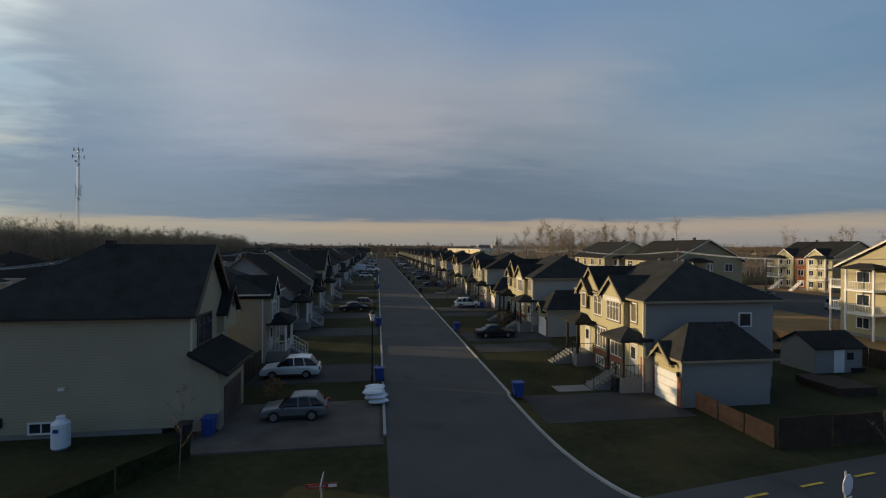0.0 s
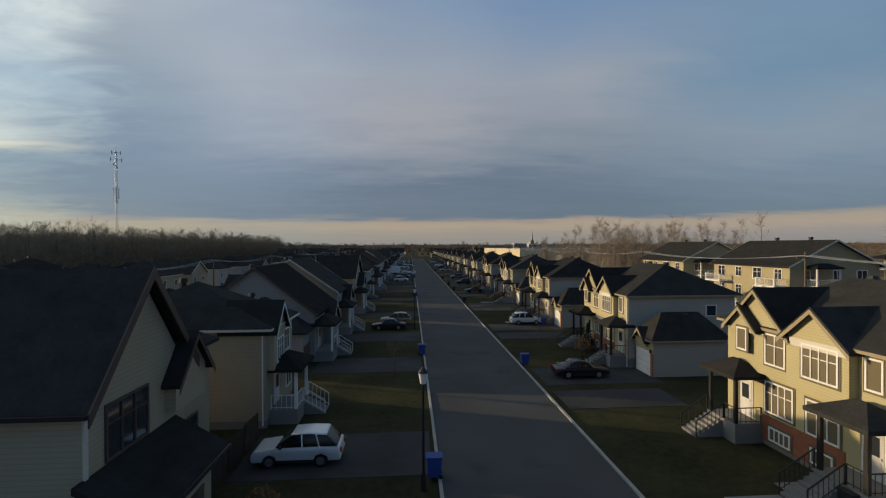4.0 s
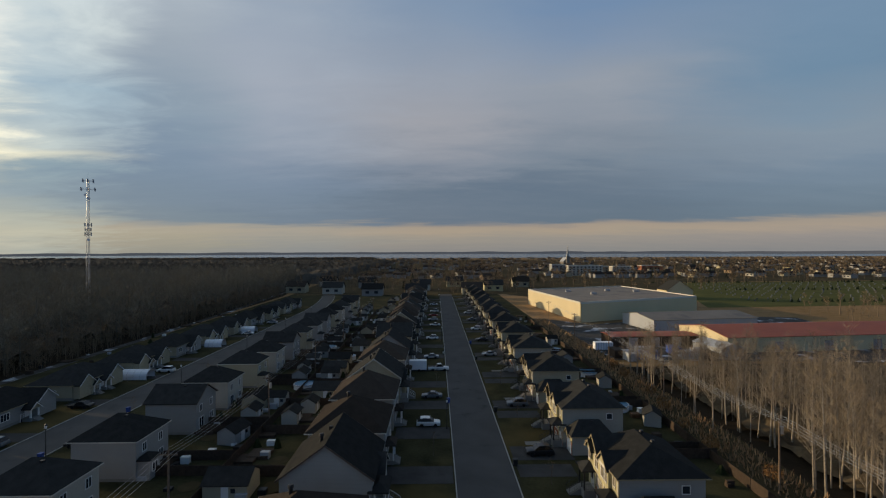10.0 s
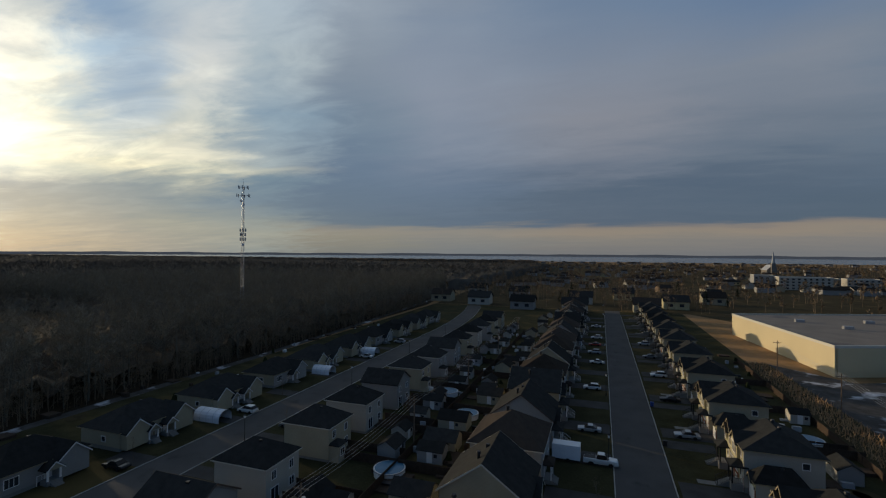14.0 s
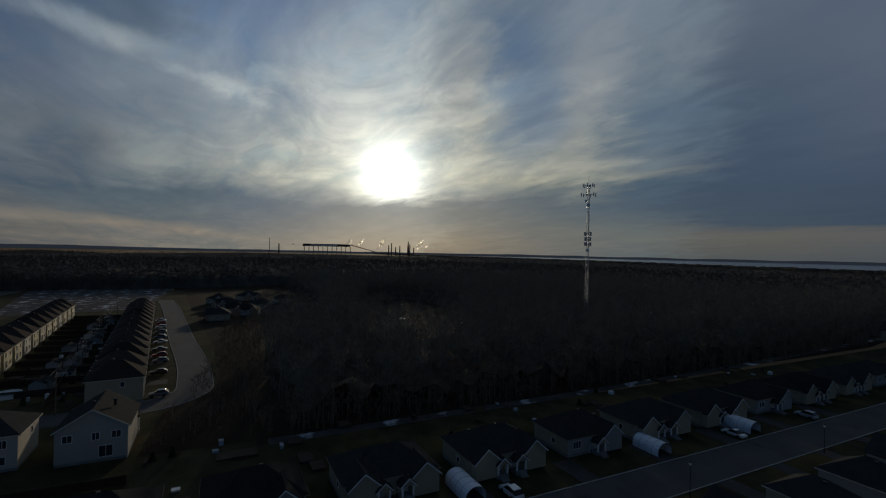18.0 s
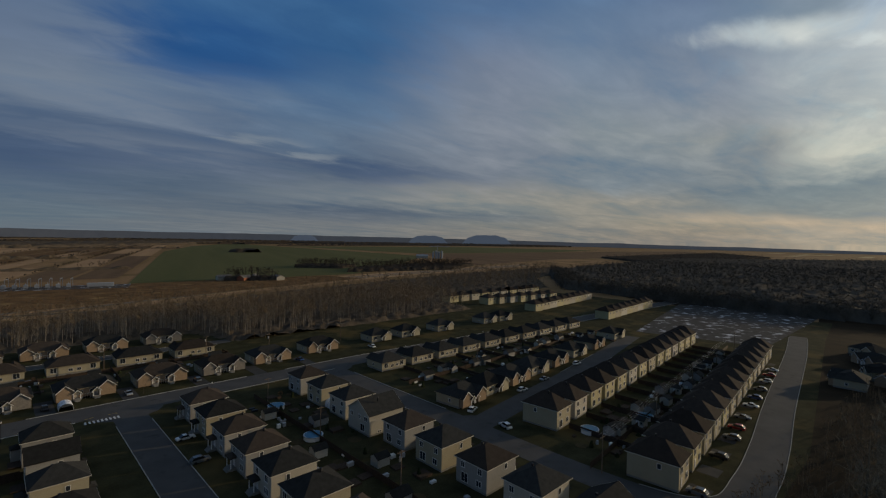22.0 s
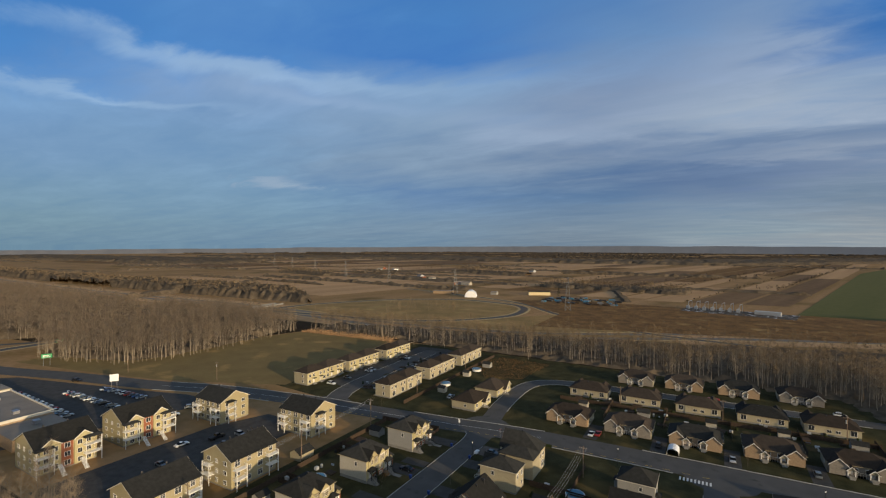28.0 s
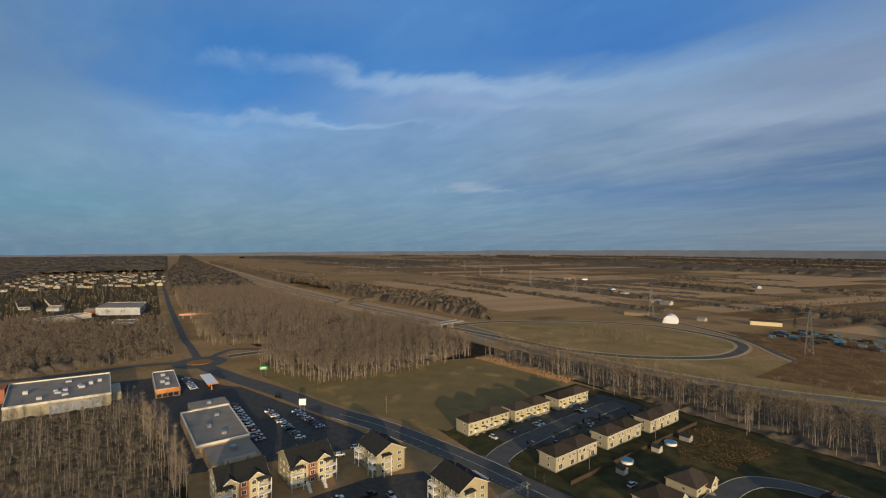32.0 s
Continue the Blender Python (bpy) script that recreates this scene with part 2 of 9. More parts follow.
# fine streaks: whiter where the ice cloud is thick, bluer where it thins out
streak = wmath("ADD", wmath("MULTIPLY", cirrus, 0.6), wmath("MULTIPLY", ragged, 0.4))
amount = wramp(wmath("DIVIDE", wmath("ADD", bear, 80.0), 360.0), [(0.0, (0.4, 0.4, 0.4)), (0.10, (0.10, 0.10, 0.10)), (0.31, (0.12, 0.12, 0.12)), (0.40, (0.9, 0.9, 0.9)), (0.50, (0.95, 0.95, 0.95)), (0.62, (0.75, 0.75, 0.75)), (0.78, (0.45, 0.45, 0.45)), (1.0, (0.4, 0.4, 0.4))])
thick = wmath("MULTIPLY", wramp(streak, [(0.50, (0, 0, 0)), (0.68, (1, 1, 1))]), amount)
thin = wmath("MULTIPLY", wramp(streak, [(0.33, (1, 1, 1)), (0.50, (0, 0, 0))]), amount)
sky_a = wmix(thick, sky_a, wmix(1.0, sky_a, (1.42, 1.32, 1.22), "MULTIPLY"))
sky_a = wmix(thin, sky_a, wmix(1.0, sky_a, (0.62, 0.78, 0.94), "MULTIPLY"))
# wavy bright filaments in the thin cloud round the sun
wavy = wnoise(1.15, 8.0, 0.58, 0.9, (1.0, 1.9, 1), 1.1, (4.4, 0.7, 0))
near_sun = wmath("MULTIPLY", wmath("POWER", dot, 9), wramp(wmath("DIVIDE", rise_w, 60.0), [(0.10, (0, 0, 0)), (0.15, (1, 1, 1))]))
sky_a = wmix(wmath("MULTIPLY", wramp(wavy, [(0.50, (0, 0, 0)), (0.64, (1, 1, 1))]), near_sun), sky_a, wmix(1.0, sky_a, (1.50, 1.45, 1.34), "MULTIPLY"))
sky_a = wmix(wmath("MULTIPLY", wramp(wavy, [(0.34, (1, 1, 1)), (0.50, (0, 0, 0))]), near_sun), sky_a, wmix(1.0, sky_a, (0.62, 0.72, 0.84), "MULTIPLY"))
# the sun behind thin cloud, cut off below by the slate deck
torn = wramp(streak, [(0.38, (0.06, 0.06, 0.06)), (0.50, (0.55, 0.55, 0.55)), (0.60, (1, 1, 1))])
core = wmath("ADD", wmath("MULTIPLY", wmath("POWER", dot, 640), wmath("MULTIPLY_ADD", torn, 4.0, extra=4.5)), wmath("MULTIPLY", wmath("POWER", dot, 90), 1.1))
core = wmath("MULTIPLY", core, wramp(wmath("DIVIDE", rise_w, 60.0), [(0.02, (0.06, 0.06, 0.06)), (0.085, (0.14, 0.14, 0.14)), (0.125, (1, 1, 1))]))
hot = wn("ShaderNodeVectorMath", op="SCALE")
hot.inputs[0].default_value = (0.98, 0.92, 0.72)
wl(core, hot.inputs[3])
adds2 = wn("ShaderNodeVectorMath", op="ADD")
wl(sky_a, adds2.inputs[0])
wl(hot.outputs[0], adds2.inputs[1])
bg_sky = wn("ShaderNodeBackground")
wl(sky.outputs[0], bg_sky.inputs[0])
bg_sky.inputs[1].default_value = 0.012
bg_cloud = wn("ShaderNodeBackground")
wl(adds2.outputs[0], bg_cloud.inputs[0])
bg_cloud.inputs[1].default_value = 0.92
both = wn("ShaderNodeAddShader")
wl(bg_sky.outputs[0], both.inputs[0])
wl(bg_cloud.outputs[0], both.inputs[1])
wout = wn("ShaderNodeOutputWorld")
wl(both.outputs[0], wout.inputs[0])

sun = new("sun", bpy.data.lights.new("sun", "SUN"))
sun.data.energy, sun.data.angle, sun.data.color = 3.8, radians(0.6), (1.0, 0.76, 0.46)
sun.matrix_world = look(SUN_DIR * 50, (0, 0, 0))

# ---- materials ----
def material(name, base, rough=0.8, metal=0.0, vary=0.25, scale=3.0, fine=40.0, bump=0.0, bump_scale=60.0, second=None, spec=0.3, per_object=0.0, lap=0.0, stain=None, grain=None):
    """A surface with stains at one scale and grain at another; lap: height of horizontal siding boards; grain: direction and length of streaks."""
    m = bpy.data.materials.new(name)
    m.use_nodes = True
    nt = m.node_tree
    bsdf = nt.nodes["Principled BSDF"]
    bsdf.inputs["Roughness"].default_value, bsdf.inputs["Metallic"].default_value = rough, metal
    bsdf.inputs["Specular IOR Level"].default_value = 0.03 if rough >= 0.9 else 0.12 if rough >= 0.8 else spec      # loose, matt surfaces have no sheen
    tcn = nt.nodes.new("ShaderNodeTexCoord")
    geo = nt.nodes.new("ShaderNodeNewGeometry")
    n1 = nt.nodes.new("ShaderNodeTexNoise")
    n1.inputs["Scale"].default_value, n1.inputs["Detail"].default_value = 1.0 / scale, 6.0
    if grain:
        mp = nt.nodes.new("ShaderNodeMapping")
        mp.vector_type = "TEXTURE"
        mp.inputs["Rotation"].default_value = (0, 0, -grain[0])
        mp.inputs["Scale"].default_value = (1, grain[1], 1)
        nt.links.new(geo.outputs["Position"], mp.inputs["Vector"])
        nt.links.new(mp.outputs[0], n1.inputs["Vector"])
    else:
        nt.links.new(geo.outputs["Position"], n1.inputs["Vector"])
    n2 = nt.nodes.new("ShaderNodeTexNoise")
    n2.inputs["Scale"].default_value, n2.inputs["Detail"].default_value = fine, 3.0
    nt.links.new(geo.outputs["Position"], n2.inputs["Vector"])
    avg = nt.nodes.new("ShaderNodeMath")
    avg.operation = "MULTIPLY_ADD"
    nt.links.new(n2.outputs[0], avg.inputs[0])
    avg.inputs[1].default_value = 0.35
    mul = nt.nodes.new("ShaderNodeMath")
    mul.operation = "MULTIPLY"
    nt.links.new(n1.outputs[0], mul.inputs[0])
    mul.inputs[1].default_value = 0.65
    nt.links.new(mul.outputs[0], avg.inputs[2])
    ramp = nt.nodes.new("ShaderNodeValToRGB")
    ramp.color_ramp.elements[0].position, ramp.color_ramp.elements[1].position = 0.32, 0.68
    lo = second or tuple(c * (1 - vary) for c in base)
    hi = base if second else tuple(min(c * (1 + vary), 0.95) for c in base)
    ramp.color_ramp.elements[0].color, ramp.color_ramp.elements[1].color = (*lo, 1), (*hi, 1)
    nt.links.new(avg.outputs[0], ramp.inputs[0])
    out = ramp.outputs[0]
    if stain:
        n3 = nt.nodes.new("ShaderNodeTexNoise")
        n3.inputs["Scale"].default_value, n3.inputs["Detail"].default_value = stain[1], 8.0
        nt.links.new(geo.outputs["Position"], n3.inputs["Vector"])
        r3 = nt.nodes.new("ShaderNodeValToRGB")
        r3.color_ramp.elements[0].position, r3.color_ramp.elements[1].position = stain[2], stain[2] + 0.14
        nt.links.new(n3.outputs[0], r3.inputs[0])
        mx = nt.nodes.new("ShaderNodeMix")
        mx.data_type = "RGBA"
        nt.links.new(r3.outputs[0], mx.inputs[0])
        nt.links.new(out, mx.inputs[6])
        mx.inputs[7].default_value = (*stain[0], 1)
        out = mx.outputs[2]
    if per_object:
        oi = nt.nodes.new("ShaderNodeObjectInfo")
        mr = nt.nodes.new("ShaderNodeMapRange")
        mr.inputs[3].default_value, mr.inputs[4].default_value = 1 - per_object, 1 + per_object
        nt.links.new(oi.outputs["Random"], mr.inputs[0])
        vm = nt.nodes.new("ShaderNodeVectorMath")
        vm.operation = "SCALE"
        nt.links.new(out, vm.inputs[0])
        nt.links.new(mr.outputs[0], vm.inputs[3])
        out = vm.outputs[0]
    nt.links.new(out, bsdf.inputs["Base Color"])
    if bump or lap:
        bn = nt.nodes.new("ShaderNodeBump")
        bn.inputs["Strength"].default_value = bump or 0.5
        bn.inputs["Distance"].default_value = 0.02
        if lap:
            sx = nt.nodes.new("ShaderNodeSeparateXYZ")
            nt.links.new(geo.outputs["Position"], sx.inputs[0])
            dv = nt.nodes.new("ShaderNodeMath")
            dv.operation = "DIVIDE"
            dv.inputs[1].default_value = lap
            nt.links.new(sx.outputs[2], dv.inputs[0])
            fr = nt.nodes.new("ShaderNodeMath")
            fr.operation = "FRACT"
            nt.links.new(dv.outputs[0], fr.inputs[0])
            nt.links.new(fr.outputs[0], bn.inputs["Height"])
            jt = nt.nodes.new("ShaderNodeMapRange")          # shade line at each board's lap, darkened in the colour
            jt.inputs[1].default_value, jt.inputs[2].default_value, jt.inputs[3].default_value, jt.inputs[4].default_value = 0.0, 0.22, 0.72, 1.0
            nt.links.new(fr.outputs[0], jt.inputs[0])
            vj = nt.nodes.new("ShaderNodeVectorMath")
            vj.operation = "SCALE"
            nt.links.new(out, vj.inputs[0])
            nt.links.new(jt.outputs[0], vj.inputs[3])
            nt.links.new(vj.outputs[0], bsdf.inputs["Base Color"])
        else:
            n4 = nt.nodes.new("ShaderNodeTexNoise")
            n4.inputs["Scale"].default_value, n4.inputs["Detail"].default_value = bump_scale, 4.0
            nt.links.new(geo.outputs["Position"], n4.inputs["Vector"])
            nt.links.new(n4.outputs[0], bn.inputs["Height"])
        nt.links.new(bn.outputs[0], bsdf.inputs["Normal"])
    return m


M = {}
M["grass"] = material("autumn_lawn", (0.064, 0.060, 0.030), 0.95, scale=5.0, fine=2.2, second=(0.026, 0.026, 0.013), bump=0.6, bump_scale=8.0, stain=((0.095, 0.072, 0.030), 0.05, 0.53))
M["earth"] = material("dry_grassland", (0.36, 0.224, 0.118), 0.95, scale=45.0, fine=0.25, second=(0.18, 0.115, 0.046), bump=0.5, bump_scale=1.0, stain=((0.14, 0.098, 0.042), 0.012, 0.56), grain=(0.27, 14.0))
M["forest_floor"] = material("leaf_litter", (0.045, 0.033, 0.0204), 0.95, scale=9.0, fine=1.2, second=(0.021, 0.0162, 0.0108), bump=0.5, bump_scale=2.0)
M["field_brown"] = material("ploughed_field", (0.215, 0.138, 0.078), 0.95, scale=30.0, fine=0.1, second=(0.115, 0.076, 0.046), grain=(0.27, 20.0))
M["field_tan"] = material("stubble_field", (0.47, 0.300, 0.160), 0.95, scale=30.0, fine=0.12, second=(0.31, 0.195, 0.106), grain=(0.27, 20.0))
M["field_green"] = material("winter_wheat_field", (0.140, 0.132, 0.056), 0.95, scale=60.0, fine=0.1, second=(0.095, 0.100, 0.040), grain=(0.27, 16.0))
M["field_pale"] = material("pale_straw", (0.50, 0.38, 0.20), 0.95, scale=40.0, fine=0.12, second=(0.34, 0.25, 0.13), grain=(0.27, 16.0))
M["verge"] = material("mown_verge_grass", (0.33, 0.215, 0.098), 0.95, scale=25.0, fine=0.4, second=(0.18, 0.132, 0.058), stain=((0.36, 0.26, 0.11), 0.03, 0.58))
M["field_rust"] = material("rust_coloured_scrub", (0.23, 0.135, 0.058), 0.95, scale=14.0, fine=0.3, second=(0.085, 0.052, 0.028), stain=((0.30, 0.20, 0.09), 0.05, 0.60))
M["road"] = material("worn_asphalt", (0.096, 0.093, 0.089), 0.85, scale=6.0, fine=30.0, second=(0.066, 0.064, 0.062), bump=0.2, bump_scale=80.0, stain=((0.050, 0.049, 0.048), 0.25, 0.60), spec=0.15)
M["road_pale"] = material("pale_highway_asphalt", (0.17, 0.155, 0.135), 0.85, scale=12.0, fine=3.0, second=(0.13, 0.12, 0.105), spec=0.15)
M["drive"] = material("dark_driveway_asphalt", (0.056, 0.054, 0.052), 0.85, scale=3.0, fine=30.0, vary=0.3, stain=((0.036, 0.035, 0.034), 0.4, 0.6))
M["paver"] = material("concrete_paver", (0.105, 0.090, 0.077), 0.85, vary=0.25, scale=1.5, per_object=0.2)
M["concrete"] = material("grey_concrete", (0.22, 0.212, 0.196), 0.85, vary=0.18, scale=2.0, fine=20.0)
M["kerb"] = material("pale_kerb_concrete", (0.36, 0.35, 0.32), 0.85, vary=0.2, scale=1.5, fine=15.0)
M["line_white"] = material("white_road_paint", (0.6, 0.6, 0.58), 0.7, vary=0.2, scale=0.6)
M["line_yellow"] = material("yellow_road_paint", (0.62, 0.42, 0.06), 0.7, vary=0.2, scale=0.6)
M["shingle"] = material("black_asphalt_shingle", (0.040, 0.040, 0.038), 0.9, scale=1.0, fine=7.0, second=(0.024, 0.024, 0.023), bump=0.4, bump_scale=12.0, per_object=0.3)
M["shingle_brown"] = material("brown_asphalt_shingle", (0.0595, 0.0476, 0.0385), 0.9, scale=1.2, fine=9.0, second=(0.0385, 0.0315, 0.0266), bump=0.35, bump_scale=14.0, per_object=0.3)
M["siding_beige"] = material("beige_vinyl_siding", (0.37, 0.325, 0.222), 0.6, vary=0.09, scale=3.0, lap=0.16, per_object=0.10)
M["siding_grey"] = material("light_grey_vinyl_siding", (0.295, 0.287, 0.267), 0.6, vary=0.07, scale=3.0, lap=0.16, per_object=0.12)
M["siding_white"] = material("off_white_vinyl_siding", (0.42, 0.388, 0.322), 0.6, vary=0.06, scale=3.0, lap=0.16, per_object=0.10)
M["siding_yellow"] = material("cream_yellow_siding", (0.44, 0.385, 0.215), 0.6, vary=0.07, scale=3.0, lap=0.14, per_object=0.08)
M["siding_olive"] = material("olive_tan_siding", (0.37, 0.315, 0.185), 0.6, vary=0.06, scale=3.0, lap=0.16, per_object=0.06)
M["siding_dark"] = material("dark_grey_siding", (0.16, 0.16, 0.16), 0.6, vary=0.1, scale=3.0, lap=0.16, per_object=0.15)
M["brick"] = material("tan_brick_veneer", (0.357, 0.264, 0.17), 0.85, scale=0.35, fine=12.0, second=(0.246, 0.17, 0.111), bump=0.4, bump_scale=16.0, per_object=0.12)
M["brick_red"] = material("red_brick_veneer", (0.34, 0.13, 0.07), 0.85, scale=0.35, fine=12.0, second=(0.23, 0.09, 0.055), bump=0.4, bump_scale=16.0)
M["stone"] = material("grey_stone_veneer", (0.288, 0.256, 0.216), 0.85, scale=0.4, fine=6.0, second=(0.16, 0.144, 0.124), bump=0.6, bump_scale=7.0)
M["trim"] = material("white_painted_trim", (0.74, 0.72, 0.68), 0.5, vary=0.05, scale=1.0)
M["fascia"] = material("cream_aluminium_fascia", (0.60, 0.56, 0.47), 0.45, vary=0.05, scale=1.0)
M["casing"] = material("olive_brown_window_casing", (0.13, 0.105, 0.06), 0.6, vary=0.1, scale=1.0)
M["trim_tan"] = material("tan_aluminium_edging", (0.30, 0.245, 0.15), 0.5, vary=0.08, scale=1.0)
M["glass"] = material("window_glass", (0.03, 0.035, 0.042), 0.06, vary=0.2, scale=2.0, spec=0.8)
M["car_glass"] = material("tinted_car_glass", (0.008, 0.009, 0.010), 0.10, vary=0.2, scale=2.0, spec=0.35)
M["door"] = material("painted_door", (0.55, 0.53, 0.50), 0.45, vary=0.08, scale=0.5, per_object=0.25)
M["door_dark"] = material("dark_painted_door", (0.10, 0.07, 0.055), 0.45, vary=0.15, scale=0.5)
M["metal"] = material("galvanised_steel", (0.40, 0.40, 0.41), 0.45, metal=0.8, vary=0.15, scale=0.7)
M["black_metal"] = material("black_painted_metal", (0.02, 0.02, 0.021), 0.5, vary=0.2, scale=0.7)
M["wood_pole"] = material("weathered_pole_wood", (0.17, 0.125, 0.09), 0.9, vary=0.3, scale=0.4, fine=15.0)
M["fence"] = material("dark_stained_fence", (0.055, 0.039, 0.028), 0.85, vary=0.3, scale=0.5, per_object=0.15)
M["fence_red"] = material("red_brown_stained_fence", (0.16, 0.085, 0.048), 0.85, vary=0.3, scale=0.5, per_object=0.12)
M["hedge"] = material("cedar_hedge_green", (0.0245, 0.0315, 0.014), 0.95, vary=0.4, scale=0.4, fine=6.0)
M["conifer"] = material("dark_conifer_needles", (0.021, 0.0294, 0.0154), 0.95, vary=0.4, scale=0.6)
M["bark"] = material("grey_brown_bark", (0.124, 0.096, 0.072), 0.95, vary=0.4, scale=0.4, fine=8.0)
M["birch"] = material("pale_poplar_bark", (0.27, 0.225, 0.17), 0.9, vary=0.4, scale=0.35, fine=9.0)
M["twig"] = material("bare_twigs", (0.185, 0.137, 0.088), 0.95, vary=0.4, scale=4.0)
M["twig_far"] = material("distant_bare_crowns", (0.058, 0.047, 0.036), 0.95, vary=0.40, scale=5.0, fine=0.5)
M["crowns_west"] = material("bare_western_crowns", (0.092, 0.080, 0.064), 0.95, vary=0.30, scale=9.0, fine=0.5)
M["shrub"] = material("dry_shrub", (0.22, 0.12, 0.05), 0.95, vary=0.4, scale=1.5)
M["shrub_dry"] = material("dry_undergrowth", (0.13, 0.095, 0.055), 0.95, vary=0.45, scale=3.0, fine=1.2, stain=((0.06, 0.045, 0.028), 0.12, 0.52))
M["twig_poplar"] = material("pale_poplar_twigs", (0.25, 0.195, 0.135), 0.95, vary=0.4, scale=4.0)
M["twig_grey"] = material("grey_brown_twigs", (0.155, 0.122, 0.092), 0.95, vary=0.4, scale=5.0)
M["twig_mid"] = material("bare_crowns", (0.105, 0.083, 0.060), 0.95, vary=0.45, scale=6.0, fine=0.6)
M["bark_west"] = material("grey_woodland_bark", (0.120, 0.105, 0.078), 0.95, vary=0.4, scale=6.0)
# twig colour lightened to stand in for sun from behind
M["twig_west"] = material("twigs_paled_for_backlight", (0.215, 0.185, 0.132), 0.95, vary=0.4, scale=6.0)
M["tyre"] = material("black_rubber", (0.02, 0.02, 0.02), 0.85, vary=0.2, scale=0.3)
M["rim"] = material("alloy_rim", (0.35, 0.35, 0.36), 0.35, metal=0.8, vary=0.1, scale=0.2)
M["bin_blue"] = material("blue_bin_plastic", (0.025, 0.06, 0.24), 0.5, vary=0.12, scale=0.4)
M["bin_black"] = material("black_bin_plastic", (0.025, 0.025, 0.025), 0.5, vary=0.12, scale=0.4)
M["canvas"] = material("white_shelter_fabric", (0.74, 0.75, 0.77), 0.6, vary=0.06, scale=1.0)
M["roof_flat"] = material("grey_membrane_roof", (0.225, 0.195, 0.165), 0.85, vary=0.15, scale=8.0, stain=((0.135, 0.126, 0.122), 0.08, 0.58))
M["metal_cream"] = material("cream_steel_cladding", (0.60, 0.50, 0.30), 0.55, vary=0.05, scale=9.0)
M["metal_grey"] = material("grey_steel_cladding", (0.36, 0.37, 0.38), 0.55, vary=0.07, scale=6.0)
M["metal_red"] = material("red_steel_roof", (0.40, 0.10, 0.045), 0.6, scale=12.0, fine=0.6, second=(0.30, 0.075, 0.04))
M["pool"] = material("blue_pool_cover", (0.05, 0.16, 0.26), 0.3, vary=0.2, scale=1.0)
M["water"] = material("calm_river_water", (0.10, 0.12, 0.14), 0.22, vary=0.1, scale=200.0, fine=0.01, spec=0.6)
M["puddle"] = material("standing_water", (0.03, 0.03, 0.03), 0.06, vary=0.1, scale=20.0, spec=0.7)
M["gravel"] = material("snowy_gravel_lot", (0.105, 0.100, 0.094), 0.95, scale=4.0, fine=0.8, second=(0.050, 0.047, 0.044), stain=((0.66, 0.67, 0.70), 0.16, 0.56))
M["red_sign"] = material("red_sign_paint", (0.32, 0.03, 0.022), 0.5, vary=0.08, scale=0.3)
M["green_sign"] = material("green_sign_paint", (0.02, 0.26, 0.09), 0.5, vary=0.08, scale=0.3)
M["orange"] = material("orange_panel_paint", (0.55, 0.20, 0.04), 0.55, vary=0.1, scale=2.0)
M["steam"] = material("white_steam", (0.8, 0.8, 0.78), 1.0, vary=0.05, scale=20.0)
M["hill"] = material("hazy_far_hill", (0.10, 0.12, 0.15), 1.0, vary=0.1, scale=300.0)
M["meadow"] = material("rough_mown_meadow", (0.215, 0.158, 0.068), 0.95, scale=12.0, fine=0.8, second=(0.155, 0.110, 0.052), stain=((0.32, 0.21, 0.085), 0.05, 0.58))
M["garden_soil"] = material("brown_garden_ground", (0.085, 0.066, 0.034), 0.95, scale=14.0, fine=0.8, second=(0.045, 0.036, 0.020), stain=((0.13, 0.095, 0.045), 0.05, 0.58))
M["cemetery"] = material("cemetery_grass", (0.120, 0.115, 0.038), 0.95, scale=14.0, fine=0.8, second=(0.07, 0.075, 0.026))
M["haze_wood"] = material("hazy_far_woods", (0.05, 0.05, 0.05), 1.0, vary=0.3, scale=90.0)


for nm, col in (("hill", (0.075, 0.092, 0.120)), ("haze_wood", (0.060, 0.066, 0.078))):      # air haze before the far backdrop, put in as a bluish glow
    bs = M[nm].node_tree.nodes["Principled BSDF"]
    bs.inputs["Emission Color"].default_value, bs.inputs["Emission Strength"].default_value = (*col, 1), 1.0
tr = M["steam"].node_tree.nodes.new("ShaderNodeBsdfRefraction")      # thin steam lets the low sun through
tr.inputs["Color"].default_value, tr.inputs["Roughness"].default_value, tr.inputs["IOR"].default_value = (0.95, 0.94, 0.90, 1), 0.62, 1.08
for n_ in M["steam"].node_tree.nodes:
    if n_.type == "OUTPUT_MATERIAL":
        M["steam"].node_tree.links.new(tr.outputs[0], n_.inputs[0])


